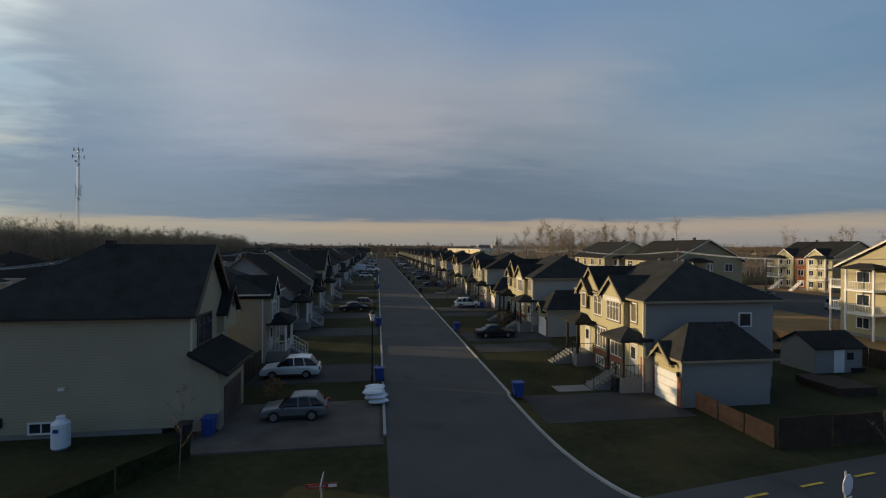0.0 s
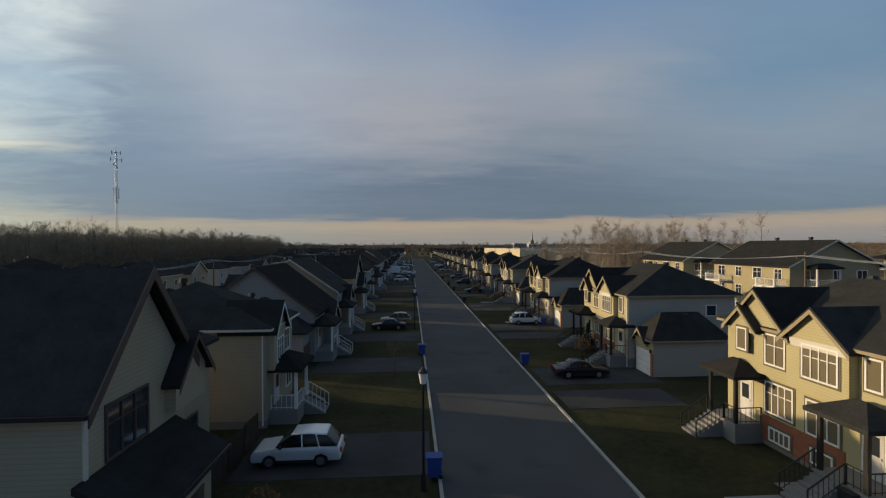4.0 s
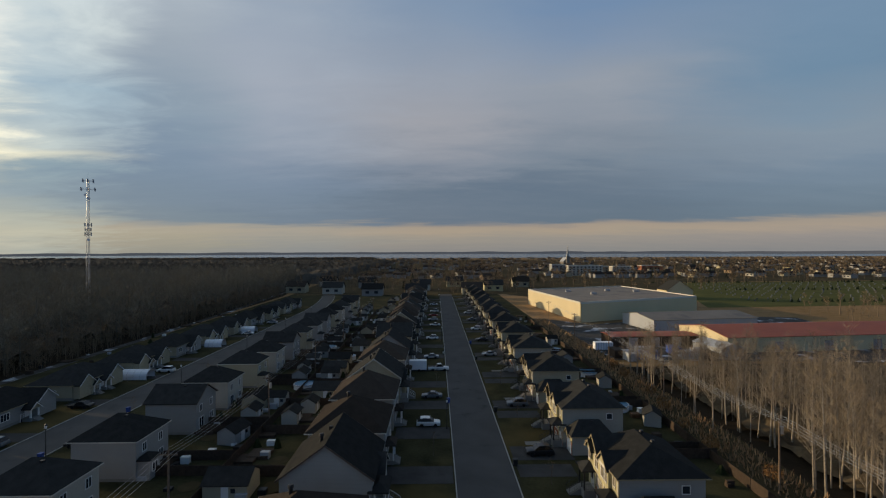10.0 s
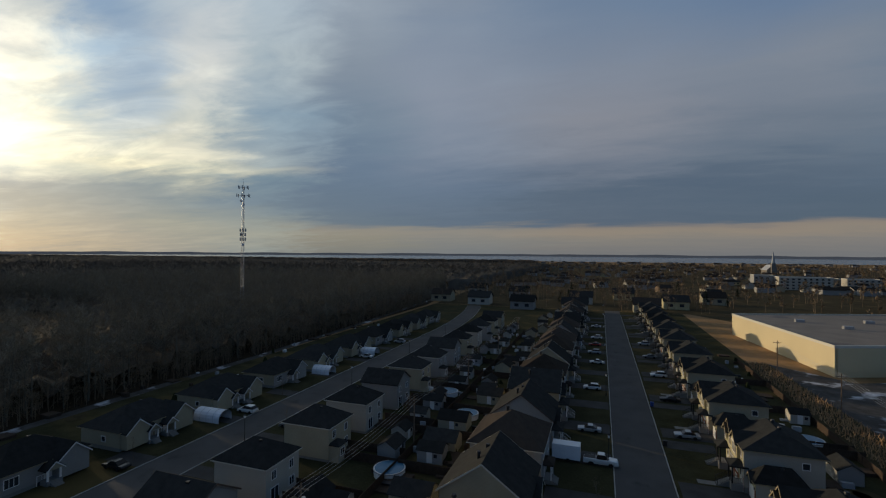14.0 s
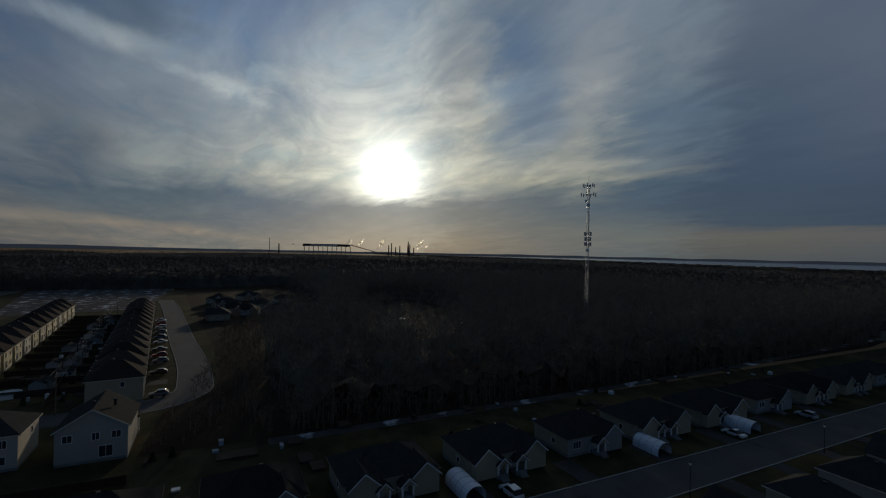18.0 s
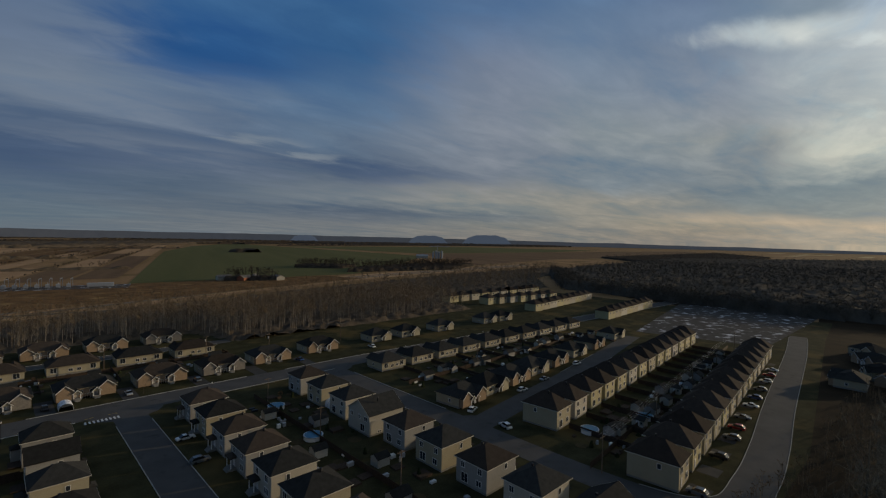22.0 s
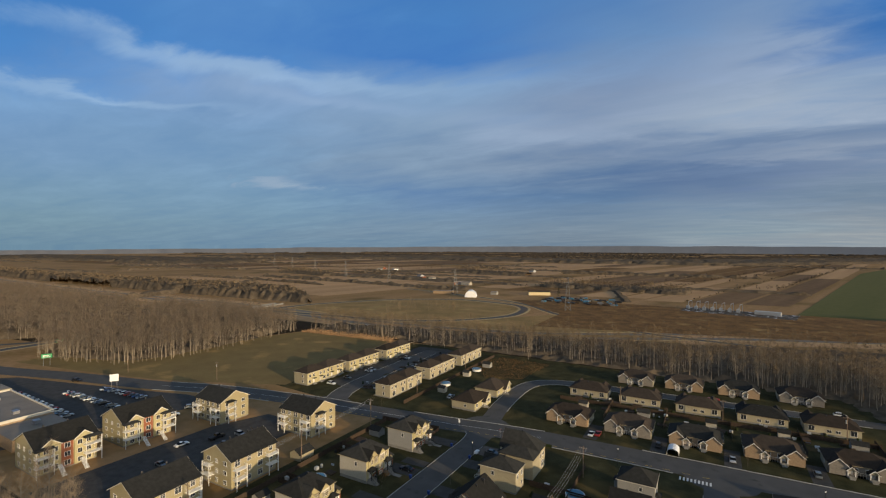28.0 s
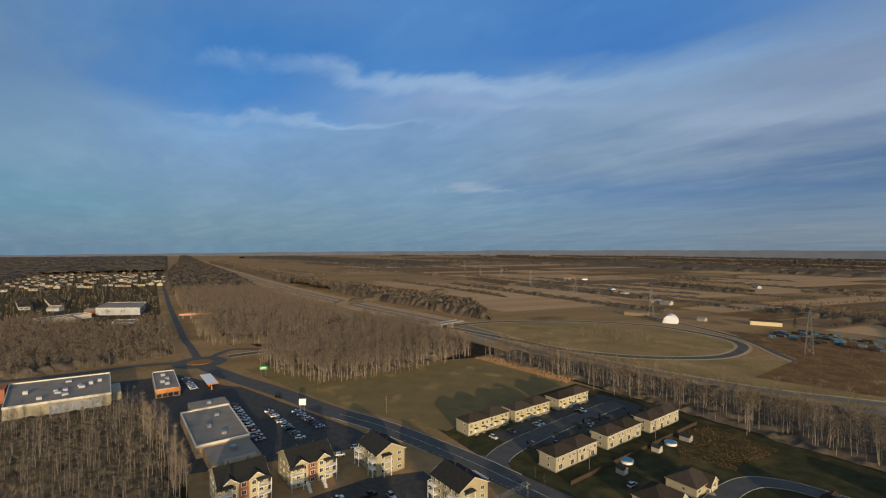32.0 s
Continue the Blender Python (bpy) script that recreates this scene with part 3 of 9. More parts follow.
# ---- geometry helpers ----
class Geo:
    """Collects faces for one mesh."""

    def __init__(self):
        self.v, self.f, self.m = [], [], []

    def poly(self, pts, mi=0):
        n = len(self.v)
        self.v += [tuple(p) for p in pts]
        self.f.append(tuple(range(n, n + len(pts))))
        self.m.append(mi)
        return self

    def box(self, x0, x1, y0, y1, z0, z1, mi=0):
        n = len(self.v)
        self.v += [(x, y, z) for z in (z0, z1) for x, y in ((x0, y0), (x1, y0), (x1, y1), (x0, y1))]
        self.f += [tuple(n + i for i in q) for q in ((3, 2, 1, 0), (4, 5, 6, 7), (0, 1, 5, 4), (1, 2, 6, 5), (2, 3, 7, 6), (3, 0, 4, 7))]
        self.m += [mi] * 6
        return self

    def prism(self, ring, z0, z1, mi=0, top=1.0):
        """An upright prism; top: the upper ring's size by the lower's."""
        k, n = len(ring), len(self.v)
        cx, cy = sum(p[0] for p in ring) / k, sum(p[1] for p in ring) / k
        self.v += [(x, y, z0) for x, y in ring] + [(cx + (x - cx) * top, cy + (y - cy) * top, z1) for x, y in ring]
        self.f += [tuple(n + i for i in reversed(range(k))), tuple(n + k + i for i in range(k))]
        self.f += [(n + i, n + (i + 1) % k, n + k + (i + 1) % k, n + k + i) for i in range(k)]
        self.m += [mi] * (k + 2)
        return self

    def tube(self, x, y, z0, z1, r0, r1=None, k=8, mi=0):
        r1 = r0 if r1 is None else r1
        ring = [(x + r0 * math.cos(2 * math.pi * i / k), y + r0 * math.sin(2 * math.pi * i / k)) for i in range(k)]
        return self.prism(ring, z0, z1, mi, r1 / r0)

    def bar(self, a, b, r, k=4, mi=0, r1=None):
        """A round bar from a to b."""
        a, b = Vector(a), Vector(b)
        q = (b - a).to_track_quat("Z", "Y")
        n = len(self.v)
        for p, rad in ((a, r), (b, r if r1 is None else r1)):
            for i in range(k):
                t = 2 * math.pi * (i + 0.5) / k
                self.v.append(tuple(p + q @ Vector((rad * math.cos(t), rad * math.sin(t), 0))))
        self.f += [tuple(n + i for i in reversed(range(k))), tuple(n + k + i for i in range(k))]
        self.f += [(n + i, n + (i + 1) % k, n + k + (i + 1) % k, n + k + i) for i in range(k)]
        self.m += [mi] * (k + 2)
        return self

    def mesh(self, name, mats):
        me = bpy.data.meshes.new(name)
        me.from_pydata(self.v, [], self.f)
        for mt in mats if isinstance(mats, (list, tuple)) else [mats]:
            me.materials.append(mt)
        if any(self.m):
            me.polygons.foreach_set("material_index", self.m)
        me.update()
        return me


def part(name, geo, mat, parent, label=""):
    ob = new(name, geo.mesh(name, mat))
    ob.parent = parent
    return tagged(ob, label)


def thing(name, label, category, group="", m=None):
    ob = new(name)
    ob.empty_display_size = 0.2
    if m is not None:
        ob.matrix_world = m
    return tagged(ob, label, category, group)


def setting(name, geo, mat, label, category):
    ob = new(name, geo.mesh(name, mat))
    return tagged(ob, label, category, kind="structure")


def offset_line(pts, d):
    """The polyline moved to its left by d."""
    out = []
    for i, p in enumerate(pts):
        a, b = Vector(pts[max(i - 1, 0)]), Vector(pts[min(i + 1, len(pts) - 1)])
        t = (b - a).normalized()
        out.append((p[0] - t.y * d, p[1] + t.x * d))
    return out


def smooth_line(pts, n=6):
    """A Catmull-Rom curve through the points."""
    out = []
    for i in range(len(pts) - 1):
        p = [Vector(pts[min(max(i + k, 0), len(pts) - 1)]) for k in (-1, 0, 1, 2)]
        for s in range(n):
            t = s / n
            q = 0.5 * (2 * p[1] + (p[2] - p[0]) * t + (2 * p[0] - 5 * p[1] + 4 * p[2] - p[3]) * t * t + (3 * p[1] - p[0] - 3 * p[2] + p[3]) * t ** 3)
            out.append((q.x, q.y))
    return out + [tuple(pts[-1])]


def strip(geo, pts, d0, d1, z, mi=0):
    a, b = offset_line(pts, d0), offset_line(pts, d1)
    for i in range(len(pts) - 1):
        geo.poly([(*b[i], z), (*b[i + 1], z), (*a[i + 1], z), (*a[i], z)], mi)
    return geo


def kerb_line(geo, pts, d0, d1, h):
    a, b = offset_line(pts, d0), offset_line(pts, d1)
    for i in range(len(pts) - 1):
        ring = [a[i], a[i + 1], b[i + 1], b[i]]
        if (Vector(ring[1]) - Vector(ring[0])).cross(Vector(ring[2]) - Vector(ring[1])) < 0:
            ring = ring[::-1]
        geo.prism(ring, -0.02, h)
    return geo


def sheet(name, ring, z, mat, label, category):
    g = Geo()
    area = sum(ring[i][0] * ring[(i + 1) % len(ring)][1] - ring[(i + 1) % len(ring)][0] * ring[i][1] for i in range(len(ring)))
    g.poly([(x, y, z) for x, y in (ring if area > 0 else ring[::-1])])
    return setting(name, g, mat, label, category)


# ---- ground, roads ----
g = Geo()
N = 64
rings = [0, 60, 200, 500, 1200, 2600, 4700]
for a, b in zip(rings, rings[1:]):
    for i in range(N):
        t0, t1 = 2 * math.pi * i / N, 2 * math.pi * (i + 1) / N
        q = [(r * math.cos(t), r * math.sin(t), 0) for r, t in ((a, t0), (b, t0), (b, t1), (a, t1))]
        g.poly(q if a else q[1:3] + [(0, 0, 0)])
setting("ground", g, M["earth"], "dry brown autumn grassland reaching the horizon", "ground")
# lawns of the housing estate
sheet("lawn", [(-480, -110), (40, -110), (124, -104), (122, 12), (75, 16), (44, 20), (44, 125), (40, 300), (40, 430), (-118, 430), (-118, 170), (-160, 168), (-400, 145), (-480, 140)], 0.012, M["grass"], "short green-brown autumn lawn between the houses", "lawn")
sheet("lawn_field", [(112, 10), (128, 18), (180, 38), (235, 50), (290, 60), (285, 20), (235, -40), (215, -95), (130, -102)], 0.018, M["meadow"], "mown open lawn beside the avenue", "lawn")

AVENUE = smooth_line([(-520, 22), (-450, 18), (-330, 13.5), (-250, 9.5), (-165, 6.5), (-75, 7.2), (-20, 8.5), (20, 14), (60, 19), (85, 22), (135, 32), (171, 44), (224, 57), (270, 71), (318, 82)])
MAIN = [(0, y) for y in range(14, 440, 6)]
STREET_A = [(-76.4, y) for y in range(12, 320, 6)] + [(-76.4 - 0.004 * (y - 315) ** 2 / 4, y) for y in range(320, 430, 6)]
STREET_B = [(-148.5, y) for y in range(10, 96, 6)]
STREET_C = [(-149, 92), (-190, 86.5), (-220, 82.5), (-260, 76), (-318, 65)]
STREET_D = smooth_line([(-148.5, 92), (-149.5, 140), (-158, 156), (-175, 157.5), (-200, 155.5), (-245, 150), (-340, 140), (-400, 132)])
STREET_E = smooth_line([(2, 8), (6, -20), (6, -48), (-2, -60), (-20, -64.5), (-70, -66), (-135, -68)])
STREET_F = smooth_line([(72, 18), (80, 0), (84, -40), (86, -92)])
g, k = Geo(), Geo()
for z, (line, w) in enumerate(((AVENUE, 6.2), (MAIN, 4.4), (STREET_A, 4.4), (STREET_B, 4.6), (STREET_C, 4.5), (STREET_D, 4.4), (STREET_E, 4.0), (STREET_F, 5.0))):
    strip(g, line, -4.2 if line is MAIN else -w, 4.6 if line is MAIN else w, 0.03 + 0.004 * z)
for c, r in (((0, 13), 7), ((-76.4, 12), 10), ((-148.5, 9), 11), ((-148.5, 90), 9), ((3, 6), 9), ((74, 18), 10)):
    g.poly([(c[0] + r * math.cos(t * math.pi / 12), c[1] + r * 0.8 * math.sin(t * math.pi / 12), 0.026) for t in range(24)])
flare = smooth_line([(4.2, 32), (4.22, 27), (4.42, 23.2), (4.9, 20.3), (5.6, 18.3), (6.8, 16.9)], 4)
for a, b in zip(flare, flare[1:]):
    g.poly([(3.8, a[1], 0.028), (3.8, b[1], 0.028), (*b, 0.028), (*a, 0.028)])
kerb_line(k, flare, 0, -0.17, 0.13)
setting("road", g, M["road"], "worn grey asphalt streets of the estate", "road")
for line, w, lo, hi in ((MAIN, 4.4, 2, -4), (STREET_A, 4.4, 2, -1), (STREET_B, 4.6, 2, -3), (STREET_C, 4.5, 2, -1), (STREET_D, 4.4, 6, -1), (STREET_E, 4.0, 4, -1), (STREET_F, 5.0, 3, -1)):
    for s in (-1, 1):
        e = (4.6 if s > 0 else 4.2) if line is MAIN else w
        kerb_line(k, line[lo + (line is MAIN and s < 0):hi], s * e, s * (e + 0.17), 0.13)
for a, b in ((0, 21), (21, 27), (27, 33), (36, 45), (48, 66)):
    kerb_line(k, AVENUE[a:b], -6.2, -6.5, 0.13)
for a, b in ((0, 23), (25, 29), (31, 38), (56, 66)):
    kerb_line(k, AVENUE[a:b], 6.2, 6.5, 0.13)
setting("kerb", k, M["kerb"], "pale concrete kerbs along the streets", "kerb")

# ---- house building ----
def hip_roof(x0, x1, y0, y1, z, pitch, o=0.45, t=0.18, run=None):
    """A closed hip roof over the rectangle, with overhang o and edge thickness t; run: how far the ridge ends lie in, if the hips are steeper."""
    x0, x1, y0, y1 = x0 - o, x1 + o, y0 - o, y1 + o
    w, d = x1 - x0, y1 - y0
    h = min(w, d) / 2 * pitch
    if w >= d:
        r0, r1 = (x0 + (run or d / 2), (y0 + y1) / 2), (x1 - (run or d / 2), (y0 + y1) / 2)
    else:
        r0, r1 = ((x0 + x1) / 2, y0 + (run or w / 2)), ((x0 + x1) / 2, y1 - (run or w / 2))
    if (Vector(r1) - Vector(r0)).length < 0.1:
        r1 = (r0[0] + 0.1, r0[1]) if w >= d else (r0[0], r0[1] + 0.1)
    g = Geo()
    e = [(x0, y0), (x1, y0), (x1, y1), (x0, y1)]
    lo, hi = [(*p, z) for p in e], [(*p, z + t) for p in e]
    a, b = (*r0, z + t + h), (*r1, z + t + h)
    g.poly(lo[::-1])
    for i in range(4):
        j = (i + 1) % 4
        g.poly([lo[i], lo[j], hi[j], hi[i]])
    if w >= d:
        g.poly([hi[0], hi[1], b, a]).poly([hi[1], hi[2], b]).poly([hi[2], hi[3], a, b]).poly([hi[3], hi[0], a])
    else:
        g.poly([hi[0], hi[1], a]).poly([hi[1], hi[2], b, a]).poly([hi[2], hi[3], b]).poly([hi[3], hi[0], a, b])
    return g, z + t + h


def gable_roof(x0, x1, y0, y1, z, pitch, axis="x", o=0.45, t=0.18):
    """A closed gable roof; axis: the ridge's direction."""
    g = Geo()
    if axis == "x":
        half, c = (y1 - y0) / 2 + o, (y0 + y1) / 2
        a0, a1 = x0 - o, x1 + o
        P = lambda a, s, zz: (a, c + s, zz)
    else:
        half, c = (x1 - x0) / 2 + o, (x0 + x1) / 2
        a0, a1 = y0 - o, y1 + o
        P = lambda a, s, zz: (c - s, a, zz)
    zl = z - o * pitch
    h = zl + half * pitch
    for s in (-1, 1):
        up = [P(a0, s * half, zl + t), P(a1, s * half, zl + t), P(a1, 0, h + t), P(a0, 0, h + t)]
        dn = [P(a0, s * half, zl), P(a1, s * half, zl), P(a1, 0, h), P(a0, 0, h)]
        if s > 0:
            up, dn = up[::-1], dn[::-1]
        g.poly(up).poly(dn[::-1])
        for i in range(4):
            j = (i + 1) % 4
            g.poly([dn[i], dn[j], up[j], up[i]])
    return g, h + t


def gable_wall(g, x0, x1, y0, y1, z, pitch, axis="x", mi=0):
    """The two triangles under a gable roof, as a thin prism."""
    if axis == "x":
        c, h = (y0 + y1) / 2, (y1 - y0) / 2 * pitch
        for a, f in ((x0, 1), (x1, -1)):
            q = [(a, y0, z), (a, y1, z), (a, c, z + h)]
            g.poly(q if f < 0 else q[::-1], mi)
    else:
        c, h = (x0 + x1) / 2, (x1 - x0) / 2 * pitch
        for a, f in ((y0, 1), (y1, -1)):
            q = [(x0, a, z), (x1, a, z), (c, a, z + h)]
            g.poly(q if f > 0 else q[::-1], mi)


WINDOWS = {}


SPLIT = [True]


def window(parent, x, y, z, w, h, turn=0, frame_mat="trim", bars=1, split=None):
    """A framed window; x, y, z: the middle of its sill line on the wall, turn: degrees by which its face is turned from -y."""
    split = SPLIT[0] if split is None else split
    key = (w, h, frame_mat, bars, split)
    if key not in WINDOWS:
        g, f, d, r = Geo(), 0.09, 0.07, 0.025
        xs = [-w / 2 - f, -w / 2]
        for i in range(bars):
            bx = -w / 2 + w * (i + 1) / (bars + 1)
            xs += [bx - 0.03, bx + 0.03]
        xs += [w / 2, w / 2 + f]
        zs = [-f, 0, h, h + f]
        n = len(xs)
        g.v = [(a, -d, c) for c in zs for a in xs]
        for j in range(3):
            for i in range(n - 1):
                if j != 1 or i % 2 == 0:
                    g.f.append((j * n + i, j * n + i + 1, (j + 1) * n + i + 1, (j + 1) * n + i))
                    g.m.append(0)
        o = [0, n - 1, 4 * n - 1, 3 * n]
        k = len(g.v)
        g.v += [(g.v[i][0], 0.01, g.v[i][2]) for i in o]
        rim = [list(range(0, n)), list(range(n - 1, 4 * n, n)), list(range(4 * n - 1, 3 * n - 1, -1)), list(range(3 * n, -1, -n))]
        for q in range(4):
            g.f.append(tuple([k + q, k + (q + 1) % 4] + rim[q][::-1]))
            g.m.append(0)
        for i in range(1, n - 1, 2):
            c = [n + i, n + i + 1, 2 * n + i + 1, 2 * n + i]
            k = len(g.v)
            g.v += [(g.v[q][0], -r, g.v[q][2]) for q in c]
            for q in range(4):
                g.f.append((c[q], c[(q + 1) % 4], k + (q + 1) % 4, k + q))
                g.m.append(0)
            if not split:
                g.f.append((k, k + 1, k + 2, k + 3))
                g.m.append(1)
        if split:
            if bars and h > 1.25:
                g.box(-w / 2, w / 2, -0.05, -0.03, h * 0.64, h * 0.64 + 0.045)
            WINDOWS[key] = (g.mesh("window", M[frame_mat]), Geo().box(-w / 2, w / 2, -r, 0.005, 0, h).mesh("pane", M["glass"]))
        else:
            WINDOWS[key] = (g.mesh("window", [M[frame_mat], M["glass"]]), None)
    me, pm = WINDOWS[key]
    ob = new("window", me)
    ob.parent, ob.matrix_local = parent, pose(x, y, z, 0, 0, turn)
    if pm:
        pane = new("pane", pm)
        pane.parent = ob
    return ob


def face_window(parent, W, D, face, u, z, w, h, bars=1, split=None, off=0.0, frame_mat="trim"):
    """u runs from the face's left end as seen from outside, centred on the face."""
    if face == "front":
        return window(parent, u, -off, z, w, h, 0, frame_mat, bars, split)
    if face == "back":
        return window(parent, -u, D + off, z, w, h, 180, frame_mat, bars, split)
    if face == "right":
        return window(parent, W / 2 + off, D / 2 + u, z, w, h, 90, frame_mat, bars, split)
    return window(parent, -W / 2 - off, D / 2 - u, z, w, h, -90, frame_mat, bars, split)


DOORS = {}


def door(parent, x, y, z, w=0.95, h=2.1, turn=0, mat="door"):
    key = (w, h, mat)
    if key not in DOORS:
        g = Geo().box(-w / 2 - 0.08, w / 2 + 0.08, -0.05, 0.01, 0, h + 0.08, 1).box(-w / 2, w / 2, -0.07, 0.0, 0.02, h)
        g.box(-w / 2 + 0.12, w / 2 - 0.12, -0.085, -0.06, 0.15, h * 0.42).box(w / 2 - 0.14, w / 2 - 0.08, -0.13, -0.06, 0.95, 1.05)
        DOORS[key] = (g.mesh("door", [M[mat], M["trim"]]), Geo().box(-w / 2 + 0.2, w / 2 - 0.2, -0.09, -0.06, h * 0.5, h * 0.9).mesh("pane", M["glass"]))
    ob = new("door", DOORS[key][0])
    ob.parent, ob.matrix_local = parent, pose(x, y, z, 0, 0, turn)
    if SPLIT[0]:
        p = new("pane", DOORS[key][1])
        p.parent = ob
    return ob


def garage_door(parent, x, y, w=2.75, h=2.15, turn=0, mat="trim"):
    g = Geo()
    for i in range(4):
        g.box(-w / 2, w / 2, -0.05, 0.0, 0.03 + i * h / 4, (i + 1) * h / 4 - 0.02)
        for j in range(4):
            a = -w / 2 + w * (j + 0.12) / 4
            g.box(a, a + w * 0.19, -0.065, -0.045, i * h / 4 + 0.13, (i + 1) * h / 4 - 0.12)
    g.box(-0.25, -0.15, -0.1, -0.05, 0.55, 0.62).box(0.15, 0.25, -0.1, -0.05, 0.55, 0.62)
    ob = part("garage_door", g, M[mat], parent)
    ob.matrix_local = pose(x, y, 0, 0, 0, turn)
    return ob


def steps(parent, x0, x1, y, z, n, run=0.28, mat="concrete"):
    """A flight that climbs along +y to height z, its top edge at y."""
    if not SPLIT[0]:
        g = Geo()
        prof = [(y + 0.03, 0)]
        for i in range(n):
            prof += [(y - run * (n - i), z * i / (n + 1)), (y - run * (n - i), z * (i + 1) / (n + 1))]
        prof.append((y + 0.03, z * n / (n + 1)))
        prof[1] = (y - run * n, 0)
        k = len(prof)
        g.v = [(xx, p[0], p[1]) for xx in (x0, x1) for p in prof]
        g.f = [tuple(range(k)), tuple(range(2 * k - 1, k - 1, -1))] + [((i + 1) % k, i, k + i, k + (i + 1) % k) for i in range(k)]
        g.m = [0] * (k + 2)
        part("steps", g, M[mat], parent)
        return
    for i in range(n):
        part("step", Geo().box(x0, x1, y - run * (n - i), y - run * (n - i - 1) + 0.03, 0, z * (i + 1) / (n + 1)), M[mat], parent)


def railing(parent, pts, h=0.95, mat="black_metal", gap=0.28):
    g = Geo()
    for a, b in zip(pts, pts[1:]):
        a, b = Vector(a), Vector(b)
        g.bar(a + Vector((0, 0, h)), b + Vector((0, 0, h)), 0.035).bar(a + Vector((0, 0, 0.12)), b + Vector((0, 0, 0.12)), 0.02)
        n = max(int((b - a).length / gap), 1)
        for i in range(n + 1):
            p = a.lerp(b, i / n)
            g.bar(p, p + Vector((0, 0, h)), 0.035 if i in (0, n) else 0.016)
    return part("railing", g, M[mat], parent)


def porch(parent, x0, x1, depth, z, top, n, step_x=None, mat="black_metal", post="black_metal", roof="shingle", rail=True):
    """A raised front porch with its own little hip roof on posts, and steps down towards -y."""
    part("porch_slab", Geo().box(x0, x1, -depth, -0.02, 0, z), M["concrete"], parent)
    r, _ = hip_roof(x0, x1, -depth, 0.3, top, 0.55, 0.3, 0.2)
    part("porch_roof", r, M[roof], parent)
    for px in (x0 + 0.15, x1 - 0.15):
        part("porch_post", Geo().box(px - 0.09, px + 0.09, -depth + 0.06, -depth + 0.24, z, top), M[post], parent)
    s0, s1 = step_x or (x0 + 0.2, x1 - 0.2)
    steps(parent, s0, s1, -depth, z, n)
    if rail:
        run = 0.28 * n
        for sx in (s0 - 0.05, s1 + 0.05):
            railing(parent, [(sx, -depth - run, 0.1), (sx, -depth, z)], 0.9, mat)


def chevron(a, top, b, drop, back):
    """A pair of rake boards from a over the top to b, as one solid; drop: their height, back: their thickness as a vector."""
    g = Geo()
    ring = [a, top, b, (b[0], b[1], b[2] - drop), (top[0], top[1], top[2] - drop), (a[0], a[1], a[2] - drop)]
    g.v = [tuple(p) for p in ring] + [tuple(p[i] + back[i] for i in range(3)) for p in ring]
    g.f = [(0, 1, 4, 5), (1, 2, 3, 4), (11, 10, 7, 6), (10, 9, 8, 7)] + [(i, i + 6, (i + 1) % 6 + 6, (i + 1) % 6) for i in range(6)]
    g.m = [0] * len(g.f)
    return g


def front_gable(parent, x0, x1, y, z0, z1, pitch, back, wall, roof, out=0.35, window_at=None, trim="fascia"):
    """A gabled bay that stands out of the front and runs its roof back into the main roof."""
    g = Geo().box(x0, x1, y - out, y + 0.05, z0, z1)
    c, h = (x0 + x1) / 2, (x1 - x0) / 2 * pitch
    g.poly([(x0, y - out, z1), (x1, y - out, z1), (c, y - out, z1 + h)])
    b = part("gable_bay", g, M[wall], parent)
    r, _ = gable_roof(x0, x1, y - out, y + back, z1, pitch, "y", 0.3, 0.16)
    part("gable_roof", r, M[roof], parent)
    e = (x1 - x0) / 2 + 0.32
    t = chevron((c - e, y - out - 0.33, z1 - 0.3 * pitch + 0.02), (c, y - out - 0.33, z1 + h + 0.04), (c + e, y - out - 0.33, z1 - 0.3 * pitch + 0.02), 0.23, (0, 0.028, 0))
    part("bargeboard", t, M[trim], parent)
    if window_at:
        wz, ww, wh, bars = window_at
        window(b, c, y - out, wz, ww, wh, 0, "trim", bars)
    return b


def fascia(parent, x0, x1, y0, y1, z, o=0.45, mat="fascia"):
    g, a = Geo(), 0.03
    X0, X1, Y0, Y1 = x0 - o, x1 + o, y0 - o, y1 + o
    g.box(X0 - a, X1 + a, Y0 - a, Y0 - 0.002, z + 0.0, z + 0.15).box(X0 - a, X1 + a, Y1 + 0.002, Y1 + a, z, z + 0.15)
    g.box(X0 - a, X0 - 0.002, Y0, Y1, z, z + 0.15).box(X1 + 0.002, X1 + a, Y0, Y1, z, z + 0.15)
    return part("eaves_trough", g, M[mat], parent)


def vents(parent, spots, mat="shingle"):
    for x, y, z, big in spots:
        g = Geo()
        if big:
            g.tube(x, y, z - 0.5, z + 0.45, 0.22, 0.22, 8).tube(x, y, z + 0.45, z + 0.75, 0.34, 0.26, 8)
        else:
            g.box(x - 0.22, x + 0.22, y - 0.22, y + 0.22, z - 0.35, z + 0.18)
        part("roof_vent", g, M["black_metal"], parent)


